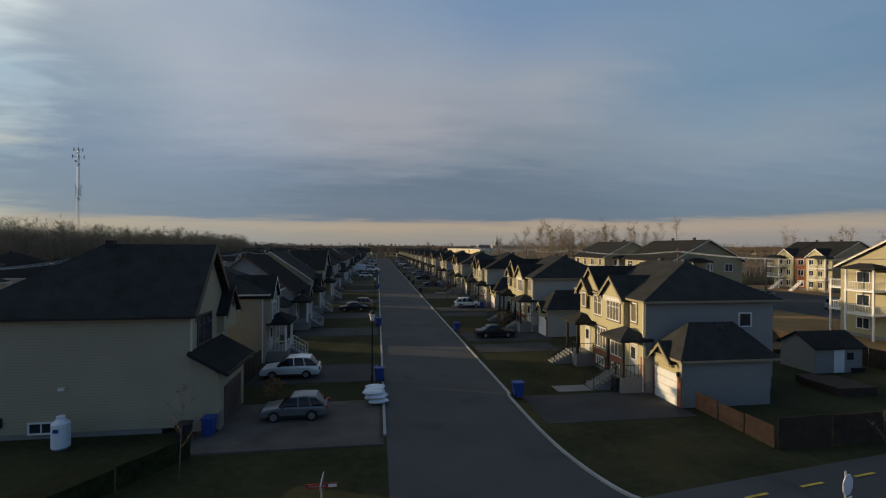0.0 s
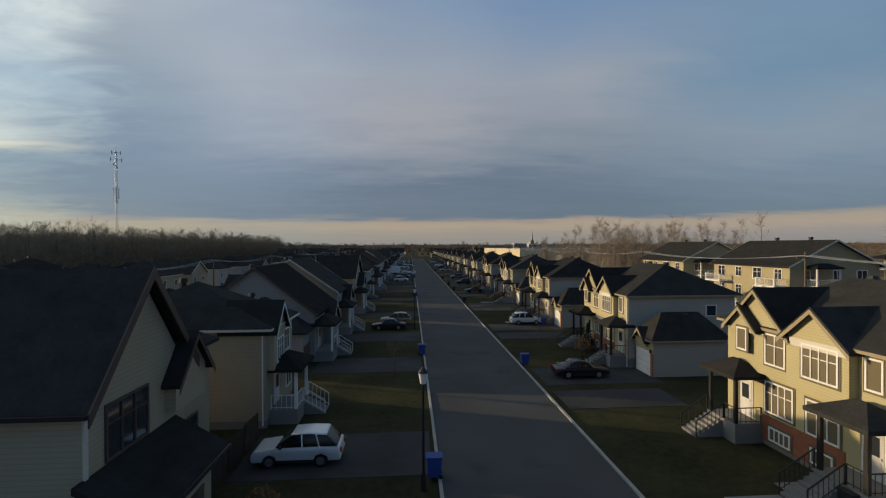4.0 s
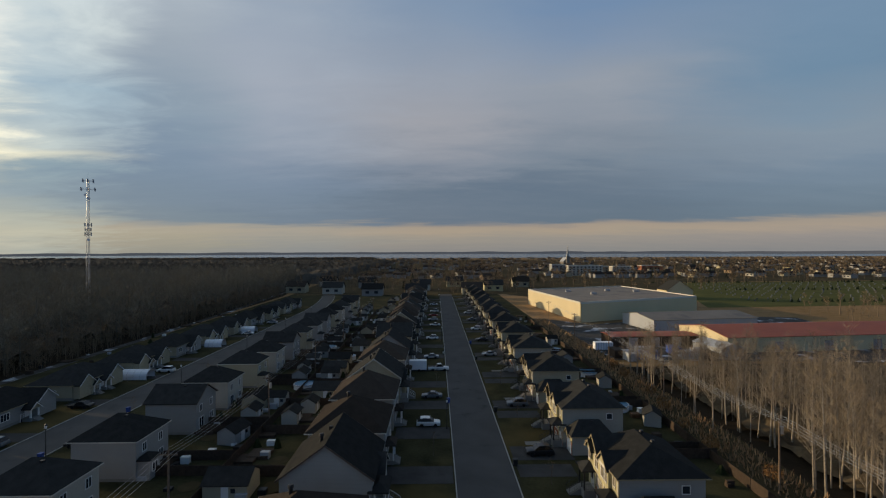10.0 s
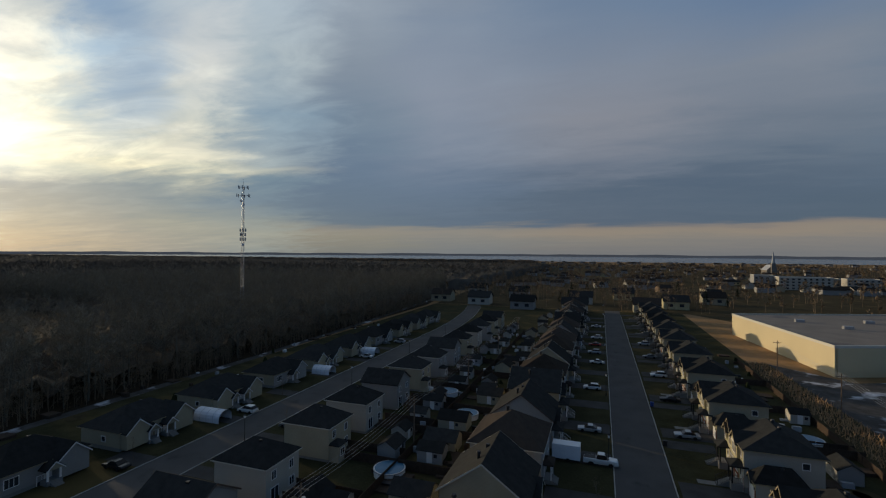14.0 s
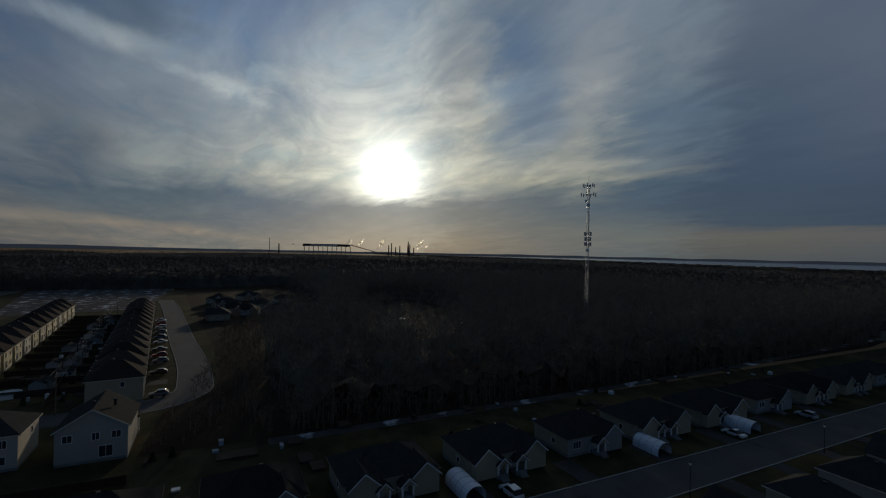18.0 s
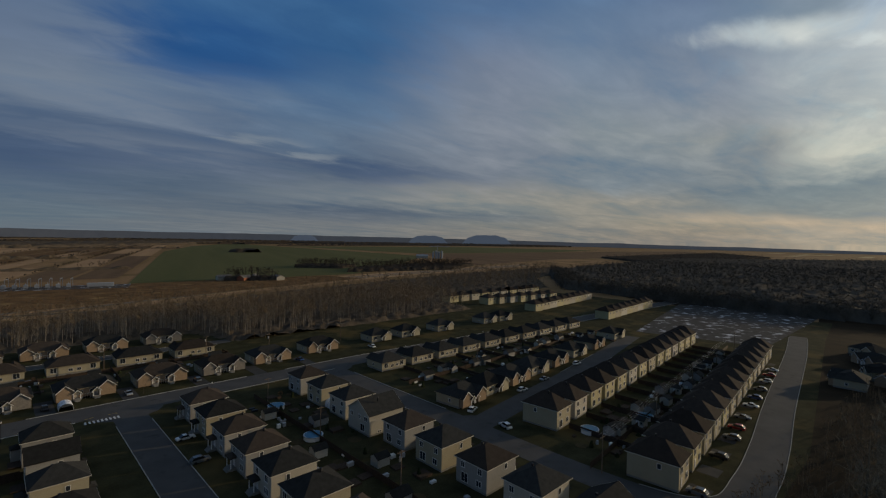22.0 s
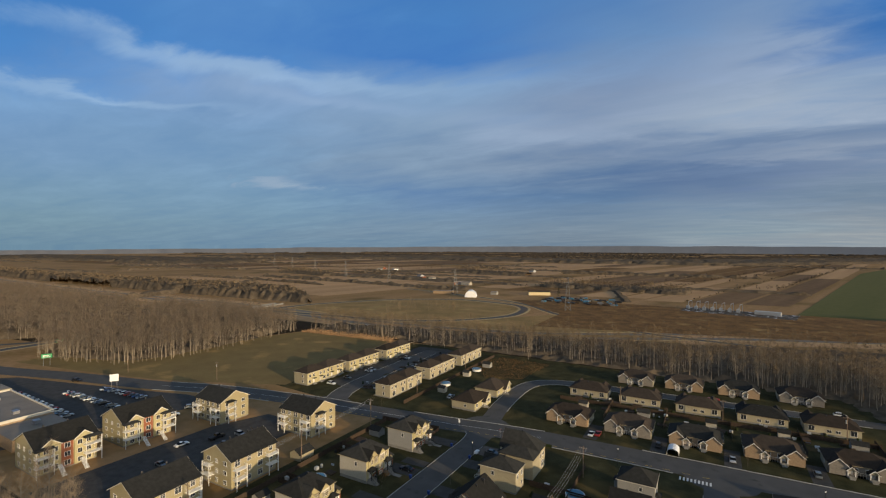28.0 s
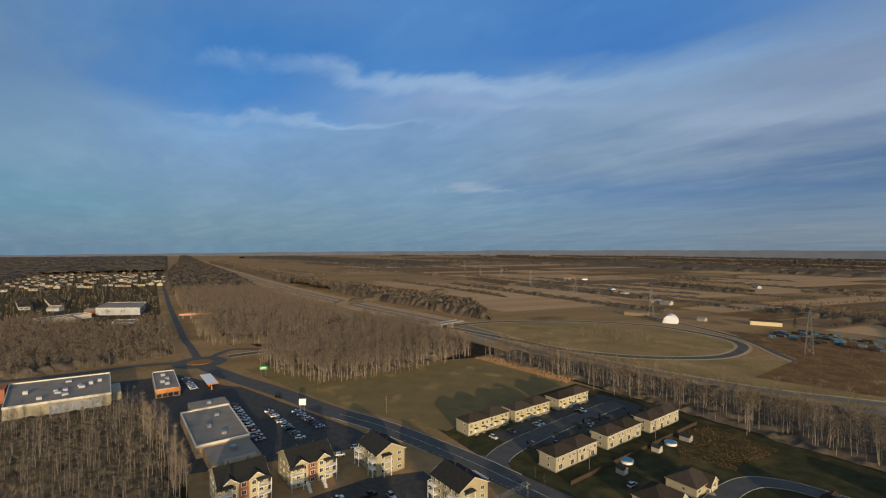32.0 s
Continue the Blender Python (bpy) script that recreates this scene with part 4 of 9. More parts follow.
def shell(parent, W, D, base, H, wall, roof, kind, pitch, front=None, o=0.45, axis="x", run=None):
    """Foundation, walls and roof of a box-shaped house; its front lies in y = 0. Returns the ridge height."""
    part("foundation", Geo().box(-W / 2 + 0.03, W / 2 - 0.03, 0.03, D - 0.03, -0.05, base), M["concrete"], parent)
    g = Geo().box(-W / 2, W / 2, 0, D, base, H)
    if kind == "gable":
        gable_wall(g, -W / 2, W / 2, 0, D, H, pitch, axis)
    part("wall", g, M[wall], parent)
    if front:
        part("front_facing", Geo().box(-W / 2 + 0.01, W / 2 - 0.01, -0.05, -0.004, base - 0.1, H - 0.02), M[front], parent)
    if kind == "hip":
        r, top = hip_roof(-W / 2, W / 2, 0, D, H, pitch, o, 0.18, run)
        fascia(parent, -W / 2, W / 2, 0, D, H, o, "trim_tan" if front else "fascia")
    else:
        r, top = gable_roof(-W / 2, W / 2, 0, D, H, pitch, axis, o)
        zl = H - o * pitch
        for side in (-1, 1):
            if axis == "x":
                hw, e = D / 2 + o, side * (W / 2 + o + 0.02)
                q = ((e, D / 2 - hw, zl + 0.2), (e, D / 2, zl + hw * pitch + 0.2), (e, D / 2 + hw, zl + 0.2))
                back = (-side * 0.018, 0, 0)
            else:
                hw, e = W / 2 + o, (-o - 0.02 if side < 0 else D + o + 0.02)
                q = ((-hw, e, zl + 0.2), (0, e, zl + hw * pitch + 0.2), (hw, e, zl + 0.2))
                back = (0, -side * 0.018, 0)
            part("bargeboard", chevron(*q, 0.24, back), M["door_dark" if wall == "siding_grey" else "fascia"], parent)
    part("roof", r, M[roof], parent)
    return top


def semi_house(wall="siding_beige", front="siding_yellow", roof="shingle"):
    """Two-storey duplex of the east side: hip roof, two front gables, two porches, a garage at its left end."""
    h = thing("house", "two-storey pale-sided duplex with twin front gables and black roof", "house", "houses of the main street")
    W, D, H = 10.8, 10.3, 6.6
    shell(h, W, D, 0.9, H, wall, roof, "hip", 0.485, front, run=3.4)
    part("brick_base", Geo().box(-2.6, 2.6, -0.1, -0.052, 0.3, 1.75), M["brick_red"], h)
    part("brick_base", Geo().box(W / 2 - 0.5, W / 2 - 0.02, -0.1, -0.052, 0.3, 2.6), M["brick_red"], h)
    front_gable(h, -0.3, 3.2, 0, 4.1, H + 0.1, 0.87, 4.6, front, roof, 0.5, None, "trim_tan")
    front_gable(h, -4.7, -0.35, 0, 4.1, H + 0.1, 0.97, 5.0, front, roof, 0.35, None, "trim_tan")
    front_gable(h, -4.5, -2.3, -0.35, 6.3, H + 0.1, 0.95, 1.0, front, roof, 0.25, None, "trim_tan")
    for x, y, z, w_, hh, b in ((1.7, -0.5, 4.85, 1.85, 1.55, 3), (-1.2, -0.35, 4.85, 1.25, 1.55, 1), (-3.4, -0.6, 5.3, 0.65, 1.15, 0), (3.95, -0.05, 5.05, 0.65, 1.3, 0), (1.4, -0.05, 1.9, 1.7, 1.6, 2), (-1.3, -0.05, 2.05, 1.8, 1.6, 3), (-1.2, -0.1, 0.55, 1.3, 0.6, 3), (1.4, -0.1, 0.55, 1.1, 0.6, 1)):
        window(h, x, y, z, w_, hh, 0, "trim", b)
        part("window_casing", Geo().box(x - w_ / 2 - 0.2, x + w_ / 2 + 0.2, y - 0.03, y - 0.004, z - 0.2, z + hh + 0.2), M["casing"], h)
    part("soffit_panel", Geo().box(-0.2, 3.1, -0.56, -0.51, H - 0.35, H + 0.05), M["fascia"], h)
    for x in (3.95, -3.75):
        door(h, x, -0.05, 1.2)
        porch(h, x - 1.25, x + 1.25, 1.7, 1.15, 3.75, 6, (x - 1.2, x + 0.2))
        railing(h, [(x + 0.25, -1.62, 1.15), (x + 1.2, -1.62, 1.15), (x + 1.2, -0.1, 1.15)], 0.9)
    # garage
    gx0, gx1, gy0, gy1 = W / 2 + 0.02, W / 2 + 3.1, 0.7, 7.2
    part("garage_wall", Geo().box(gx0, gx1, gy0, gy1, 0, 3.05), M[wall], h)
    part("garage_front", Geo().box(gx0, gx1, gy0 - 0.06, gy0 - 0.004, 0.0, 3.03), M[front], h)
    r, _ = hip_roof(gx0, gx1, gy0, gy1, 3.05, 1.12, 0.4)
    part("garage_roof", r, M[roof], h)
    fascia(h, gx0 + 0.1, gx1, gy0, gy1, 3.05, 0.4, "trim_tan")
    front_gable(h, gx0 + 0.35, gx0 + 2.3, gy0, 2.5, 3.05, 0.95, 2.2, front, roof, 0.3, None, "trim_tan")
    garage_door(h, gx0 + 1.45, gy0 - 0.07, 2.5, 2.15)
    part("brick_pier", Geo().box(gx1 - 0.34, gx1 + 0.02, gy0 - 0.12, gy0 - 0.05, 0, 2.0), M["brick_red"], h)
    part("brick_pier", Geo().box(gx0, gx0 + 0.14, gy0 - 0.12, gy0 - 0.062, 0, 2.0), M["brick_red"], h)
    part("wall_lamp", Geo().box(gx1 - 0.26, gx1 - 0.12, gy0 - 0.26, gy0 - 0.12, 2.05, 2.35), M["black_metal"], h)
    for u, z, w_, b in ((-3.8, 4.6, 1.2, 1), (-1.3, 4.6, 1.2, 1), (1.3, 4.6, 1.2, 1), (3.8, 4.6, 1.2, 1), (-3.2, 1.4, 1.8, 1), (3.2, 1.4, 1.8, 1)):
        face_window(h, W, D, "back", u, z, w_, 1.2 if z > 3 else 1.9, b)
    face_window(h, W, D, "left", 1.2, 4.5, 0.8, 1.2, 0)
    face_window(h, W, D, "right", 2.8, 4.8, 0.9, 0.9, 0)
    part("downspout", Geo().bar((W / 2 - 0.12, -0.12, 0.1), (W / 2 - 0.12, -0.12, H), 0.05), M["trim"], h)
    vents(h, [(1.6, D / 2 + 0.6, H + 2.3, 1), (-1.6, D / 2 + 0.6, H + 2.3, 1), (gx0 + 1.7, 4.4, 4.5, 1)])
    return h


def gable_house(wall="siding_beige", roof="shingle", axis="x", H=6.2, W=12.0, D=11.5, pitch=0.72):
    """A west-side two-storey house; the front faces -y."""
    h = thing("house", "two-storey pale house with black gable roof and white porch", "house", "houses of the main street")
    top = shell(h, W, D, 0.5, H, wall, roof, "gable", pitch, None, 0.4, axis)
    front_gable(h, -1.0, 3.6, 0, 0.5, H - 1.6, 0.8, 3.5, wall, roof, 0.9, (1.3, 1.7, 1.5, 2))
    window(h, 1.3, -0.02, H - 1.1, 1.4, 1.1, 0, "trim", 1)
    window(h, -3.6, -0.02, min(4.0, H - 1.5), 1.5, 1.3, 0, "trim", 1)
    door(h, -3.3, -0.02, 1.05, mat="door")
    porch(h, -5.4, -1.6, 1.8, 1.0, 3.5, 5, (-2.9, -1.5), "trim", "trim", roof)
    face_window(h, W, D, "left", -2.5, 0.62, 1.1, 0.5, 1)
    face_window(h, W, D, "right", 2.5, 4.2, 0.9, 1.2, 0)
    for u, z, w_, hh in ((-3.5, 4.0, 1.3, 1.2), (0.5, 4.0, 1.0, 1.2), (3.5, 4.0, 1.3, 1.2), (2.0, 0.9, 2.0, 1.9)):
        face_window(h, W, D, "back", u, z, w_, hh, 1)
    vents(h, [(0.8, D / 2 + 0.7, top - 0.3, 0), (-2.5, D / 2 + 1.2, top - 0.6, 1)])
    return h


def hip_house(wall="siding_white", roof="shingle", W=11.0, D=12.0, H=6.1, front="", pitch=0.55, label="", group="", detail=True, gar=True, back=True):
    """A two-storey house with a hip roof, a small porch and, if wanted, a low wing."""
    h = thing("house", label or "two-storey white-sided house with a dark hip roof", "house", group or "houses of the side street")
    top = shell(h, W, D, 0.5, H, wall, roof, "hip", pitch, front or None)
    spl = None
    for u, z, w_, hh, b in ((-0.27 * W, 3.9, 1.5, 1.4, 1), (0.255 * W, 3.9, 1.5, 1.4, 1), (0.255 * W, 1.2, 1.8, 1.4, 2)):
        face_window(h, W, D, "front", u, z, w_, hh, b, spl, 0.05)
    door(h, -2.4, -0.05, 0.7)
    if detail:
        porch(h, -3.8, -1.0, 1.4, 0.65, 3.0, 3, None, "trim", "trim", roof, False)
    if back:
        for u, z, w_, hh, b in ((-0.28 * W, 3.9, 1.1, 1.3, 1), (0.28 * W, 3.9, 1.1, 1.3, 1), (-0.22 * W, 0.75, 1.9, 2.0, 1), (0.25 * W, 1.2, 1.4, 1.3, 1)):
            face_window(h, W, D, "back", u, z, w_, hh, b, spl)
    face_window(h, W, D, "left", 1.5, 4.0, 0.8, 1.2, 0, spl)
    face_window(h, W, D, "right", -1.5, 4.0, 0.8, 1.2, 0, spl)
    if gar:
        g = Geo().box(W / 2 + 0.01, W / 2 + 2.6, D * 0.35, D * 0.8, 0, 2.7)
        part("side_wing", g, M[wall], h)
        r, _ = hip_roof(W / 2, W / 2 + 2.6, D * 0.35, D * 0.8, 2.7, 0.5, 0.3)
        part("side_wing_roof", r, M[roof], h)
    vents(h, [(0.6, D / 2 + 0.8, top - 0.35, 1)])
    return h


def bungalow(wall="brick", roof="shingle_brown", W=16.4, D=10.0, twin=True, label="", group="cottages along the avenue", lite=False):
    """A low semi-detached cottage; two stone-faced front gables."""
    h = thing("cottage", label or "low brick duplex cottage with two white-edged front gables and brown roof", "cottage", group)
    H = 3.4
    top = shell(h, W, D, 0.7, H, "siding_beige", roof, "hip", 0.55, wall)
    xs = (-W / 2 + 2.6, W / 2 - 2.6) if twin else (W / 2 - 3.0,)
    for c in xs:
        front_gable(h, c - 2.3, c + 2.3, 0, 0.4, H + 0.1, 0.85, 3.4, wall, roof, 1.5, (1.6, 1.9, 1.5, 2), "trim")
        b = c + (3.0 if c < 0 else -3.0)
        front_gable(h, b - 1.1, b + 1.1, 0, 2.3, 2.6, 0.9, 1.2, "siding_beige", roof, 1.7, None, "trim")
        for s in (-0.9, 0.9):
            part("porch_column", Geo().box(b + s - 0.13, b + s + 0.13, -1.65, -1.4, 0.7, 2.35), M["trim"], h)
        door(h, b, -0.06, 0.75, 0.95, 2.0, 0, "door")
        if not lite:
            part("porch_slab", Geo().box(b - 1.1, b + 1.1, -1.75, -0.06, 0, 0.72), M["concrete"], h)
            steps(h, b - 0.7, b + 0.7, -1.75, 0.7, 4)
    if twin:
        for c in (-1.6, 1.6):
            window(h, c, -0.05, 1.5, 1.3, 1.3, 0, "trim", 1)
    else:
        window(h, -W / 2 + 2.2, -0.05, 1.5, 1.8, 1.3, 0, "trim", 2)
    for u in (-W / 2 + 2.0, -1.0, 1.6, W / 2 - 2.2):
        face_window(h, W, D, "back", u, 1.3, 1.3 if abs(u) < 2 else 1.8, 1.0 if abs(u) < 2 else 1.9, 1)
    face_window(h, W, D, "left", 1.0, 1.5, 0.9, 0.9, 0)
    face_window(h, W, D, "right", -1.0, 1.5, 0.9, 0.9, 0)
    vents(h, [(1.0, D / 2 + 0.6, top - 0.3, 0)])
    return h


def townhouse(roof="shingle_brown"):
    """A block of four two-storey town houses, fronts towards -y."""
    h = thing("townhouse_block", "two-storey cream town house block with brown hip roofs", "town house", "town houses beyond the avenue")
    W, D, H = 27.0, 9.2, 6.0
    part("foundation", Geo().box(-W / 2 + 0.03, W / 2 - 0.03, 0.03, D - 0.03, 0, 0.5), M["concrete"], h)
    for c in (-W / 4 - 0.1, W / 4 + 0.1):
        part("wall", Geo().box(c - W / 4 + 0.12, c + W / 4 - 0.12, 0 if c < 0 else 0.8, D, 0.5, H), M["siding_beige"], h)
        part("front_facing", Geo().box(c - W / 4 + 0.15, c + W / 4 - 0.15, -0.05 if c < 0 else 0.75, -0.004 if c < 0 else 0.796, 0.4, H - 0.05), M["siding_yellow"], h)
        r, top = hip_roof(c - W / 4, c + W / 4, 0, D, H, 0.5, 0.4)
        part("roof", r, M[roof], h)
        fascia(h, c - W / 4, c + W / 4, 0, D, H, 0.38)
        for s in (-1, 1):
            y = -0.05 if c < 0 else 0.75
            x = c + s * 3.6
            window(h, x - 1.3, y, 3.8, 1.3, 1.4, 0, "trim", 1)
            window(h, x + 1.3, y, 3.8, 1.1, 1.4, 0, "trim", 1)
            window(h, x + s * 1.5, y, 1.0, 1.7, 1.5, 0, "trim", 2)
            door(h, x - s * 1.2, y, 0.6)
            part("door_canopy", Geo().box(x - s * 1.2 - 1.0, x - s * 1.2 + 1.0, y - 1.3, y - 0.01, 2.95, 3.15), M["shingle"], h)
            part("stoop", Geo().box(x - s * 1.2 - 0.9, x - s * 1.2 + 0.9, y - 1.4, y - 0.01, 0, 0.58), M["concrete"], h)
            window(h, x - 1.4, D, 3.8, 1.3, 1.3, 180, "trim", 1)
            window(h, x + 1.4, D, 3.8, 1.0, 1.3, 180, "trim", 1)
            window(h, x, D, 0.7, 2.0, 2.0, 180, "trim", 1)
        vents(h, [(c + 1.5, D / 2 + 0.7, top - 0.35, 0)])
    for z in (1.2, 3.9):
        window(h, -W / 2 + 0.02, D * 0.35, z, 0.9, 1.2, -90, "trim", 0)
        window(h, W / 2 - 0.02, D * 0.6, z, 0.9, 1.2, 90, "trim", 0)
    return h


def balcony(parent, x, y, z, w, d, turn=0, levels=1, roofed=False):
    """A stack of white balconies on posts against a wall."""
    top = z + 2.75 * (levels - 1)
    q = pose(x, y, 0, 0, 0, turn)
    for i in range(levels):
        zz = z + 2.75 * i
        b = part("balcony", Geo().box(-w / 2, w / 2, -d, -0.01, zz - 0.18, zz), M["trim"], parent)
        b.matrix_local = q
        g = Geo()
        for a, c in (((-w / 2, -0.05), (-w / 2, -d + 0.04)), ((-w / 2, -d + 0.04), (w / 2, -d + 0.04)), ((w / 2, -d + 0.04), (w / 2, -0.05))):
            g.bar((*a, zz + 0.95), (*c, zz + 0.95), 0.04).bar((*a, zz + 0.1), (*c, zz + 0.1), 0.03)
            n = max(int(math.dist(a, c) / 0.3), 2)
            for k in range(1, n):
                p = (a[0] + (c[0] - a[0]) * k / n, a[1] + (c[1] - a[1]) * k / n)
                g.bar((*p, zz), (*p, zz + 0.95), 0.018)
        part("railing", g, M["trim"], b)
    for s in (-1, 1):
        p = part("balcony_post", Geo().box(s * (w / 2 - 0.12) - 0.09, s * (w / 2 - 0.12) + 0.09, -d + 0.05, -d + 0.23, 0, top + (2.4 if roofed else 1.0)), M["trim"], parent)
        p.matrix_local = q
    if roofed:
        g, _ = hip_roof(-w / 2, w / 2, -d, 0.0, top + 2.4, 0.45, 0.25, 0.2)
        p = part("balcony_roof", g, M["shingle"], parent)
        p.matrix_local = q


def apartments(W, D, kind="plain"):
    """A three-storey apartment house, ridge along its width; front with balconies towards -y."""
    h = thing("apartment_house", "three-storey tan apartment house with grey gable roof and white balconies" if kind == "plain" else
              "three-storey tan apartment house with red brick panel and gables", "apartment house", "apartment houses by the avenue")
    H = 8.5
    top = shell(h, W, D, 0.4, H, "siding_olive", "shingle", "gable", 0.52, None, 0.5, "x")
    for i in range(3):
        z = 0.9 + 2.75 * i
        n = max(int(W / 3.2), 3)
        for k in range(n):
            u = -W / 2 + W * (k + 0.5) / n
            window(h, u, -0.02, z + (0.2 if k % 2 else 0), 1.2 if k % 2 else 1.6, 1.35 if k % 2 else 1.6, 0, "trim", 1)
            window(h, u, D + 0.02, z + 0.2, 1.2, 1.3, 180, "trim", 1)
        for u in (-D * 0.28, D * 0.02, D * 0.3):
            window(h, W / 2 + 0.02, D / 2 + u, z + 0.2, 1.0 if abs(u) < 1 else 1.4, 1.2, 90, "trim", 1)
            window(h, -W / 2 - 0.02, D / 2 + u, z + 0.2, 1.0 if abs(u) < 1 else 1.4, 1.2, -90, "trim", 1)
    if kind == "plain":
        for x in (-W / 2 + 2.2, W / 2 - 2.2):
            balcony(h, x, 0, 3.0, 3.6, 1.9, 0, 2)
        balcony(h, W / 2, D * 0.3, 3.0, 3.4, 1.9, 90, 2, True)
        balcony(h, -W / 2, D * 0.75, 3.0, 3.4, 1.7, -90, 2)
    else:
        for c in (-W * 0.27, W * 0.27):
            front_gable(h, c - 2.6, c + 2.6, 0, 0.4, H + 0.05, 0.75, 4.0, "siding_yellow", "shingle", 0.5, None, "trim")
            for i in range(3):
                window(h, c - 1.2, -0.5, 0.9 + 2.75 * i, 1.2, 1.4, 0, "trim", 1)
                window(h, c + 1.2, -0.5, 0.9 + 2.75 * i, 1.2, 1.4, 0, "trim", 1)
            balcony(h, c * 1.45, -0.5, 3.0, 4.6, 2.0, 0, 2, True)
        part("brick_panel", Geo().box(-1.6, 1.6, -0.12, -0.004, 0.4, H - 0.05), M["brick_red"], h)
        for i in range(3):
            window(h, 0, -0.13, 0.9 + 2.75 * i, 1.5, 1.4, 0, "trim", 1)
        for s in (-1, 1):
            st = Geo()
            for i in range(12):
                st.box(s * W * 0.18 - 0.6, s * W * 0.18 + 0.6, -2.6 - 0.3 * (12 - i), -2.3 - 0.3 * (12 - i), 0.22 * i, 0.22 * i + 0.12)
            part("outside_stair", st, M["trim"], h)
    vents(h, [(W * 0.2, D / 2 + 0.8, top - 0.3, 1), (-W * 0.2, D / 2 + 0.8, top - 0.3, 1)])
    return h


def place(h, x, y, face, group="", label=""):
    """Copies a house so that the middle of its front stands at (x, y); face: the side its front looks to."""
    c = copy_thing(h, pose(x, y, 0, 0, 0, {"s": 0, "e": 90, "n": 180, "w": -90}.get(face, face)))
    return tagged(c, label, "", group)


def drop(h):
    """Removes a pattern house once it has been copied."""
    for o in (*h.children_recursive, h):
        bpy.data.objects.remove(o)


SMALL = {"foundation", "front_facing", "eaves_trough", "bargeboard", "downspout", "porch_slab", "porch_post", "porch_column", "steps", "step", "railing", "soffit_panel", "brick_base", "brick_pier",
         "garage_front", "garage_wall", "side_wing", "gable_bay", "stoop", "door_canopy", "outside_stair"}
ROOFS = {"gable_roof", "garage_roof", "side_wing_roof", "porch_roof", "roof_vent", "balcony_roof"}


def simplify(h):
    """Joins the minor parts of a house that stays far off: walls with walls, roofs with roofs."""
    inv = h.matrix_world.inverted()
    for main, names in (("wall", SMALL), ("roof", ROOFS)):
        obs = [o for o in h.children_recursive if o.name.split(".")[0] == main or o.name.split(".")[0] in names]
        g, mats = Geo(), []
        for o in obs:
            loc = Matrix.Identity(4)
            q = o
            while q is not h:
                loc = q.matrix_local @ loc
                q = q.parent
            n = len(g.v)
            g.v += [tuple(loc @ v.co) for v in o.data.vertices]
            for pl in o.data.polygons:
                mt = o.data.materials[pl.material_index]
                if mt not in mats:
                    mats.append(mt)
                g.f.append(tuple(n + i for i in pl.vertices))
                g.m.append(mats.index(mt))
        for o in obs:
            for c in o.children:
                m = o.matrix_local @ c.matrix_local
                c.parent = h
                c.matrix_local = m
        for o in obs:
            bpy.data.objects.remove(o)
        part(main, g, mats, h)
    return h


# ---- main street ----
semis = [semi_house("siding_white", "siding_yellow"), semi_house("siding_grey", "siding_yellow"), semi_house("siding_beige", "siding_beige")]
R_Y = [31.1 + 24.3 * i for i in range(16)]
SPLIT[0] = False
far_semi = simplify(semi_house("siding_beige", "siding_yellow"))
for i, y in enumerate(R_Y):
    place(far_semi if i > 7 else semis[(1, 0, 0, 2, 1, 0, 2, 0)[i % 8]], 14.1, y + 5.4, "w")
for s in semis + [far_semi]:
    drop(s)
SPLIT[0] = True
def west_kinds():
    return {"x1": gable_house("siding_beige", "shingle", "y", 6.2, 11.0, 11.0, 0.62),
            "y1": gable_house("siding_grey", "shingle", "x", 5.4, 11.0, 11.5, 0.72), "y2": gable_house("siding_beige", "shingle", "x", 5.6, 11.0, 11.5, 0.7),
            "h": hip_house("siding_grey", "shingle_brown", 12.0, 11.5, 5.9, pitch=0.62, label="two-storey grey house with a dark brown hip roof", group="houses of the main street")}


def corner_house():
    """The second house of the west side: a narrow block under one peaked hip roof, a small front gable and a white porch."""
    h = thing("house", "narrow two-storey beige house with peaked black roof and white porch", "house", "houses of the main street")
    W, D = 6.4, 11.0
    shell(h, W, D, 0.5, 6.15, "siding_beige", "shingle", "hip", 0.74, None, run=5.9)
    front_gable(h, -3.05, -0.35, 0, 3.6, 6.2, 1.15, 2.6, "siding_beige", "shingle", 0.45, (4.0, 1.3, 1.4, 2), "trim")
    face_window(h, W, D, "front", 1.6, 4.0, 1.1, 1.4, 1)
    face_window(h, W, D, "front", 2.0, 1.3, 1.2, 1.4, 1)
    door(h, -1.2, -0.05, 1.0)
    for u, z in ((-1.7, 3.9), (1.7, 3.9), (1.6, 1.2)):
        face_window(h, W, D, "back", u, z, 1.2, 1.3, 1)
    face_window(h, W, D, "right", -1.5, 4.0, 0.8, 1.2, 0)
    porch(h, -2.6, 0.6, 1.8, 0.95, 3.4, 5, (-0.9, 0.5), "trim", "trim", "shingle")
    railing(h, [(-2.5, -0.1, 0.95), (-2.5, -1.7, 0.95), (-1.0, -1.7, 0.95)], 0.9, "trim")
    part("downspout", Geo().bar((-3.26, 0.2, 0.2), (-3.26, 0.2, 5.9), 0.05), M["trim"], h)
    vents(h, [(0.3, 6.6, 8.5, 1)])
    return h


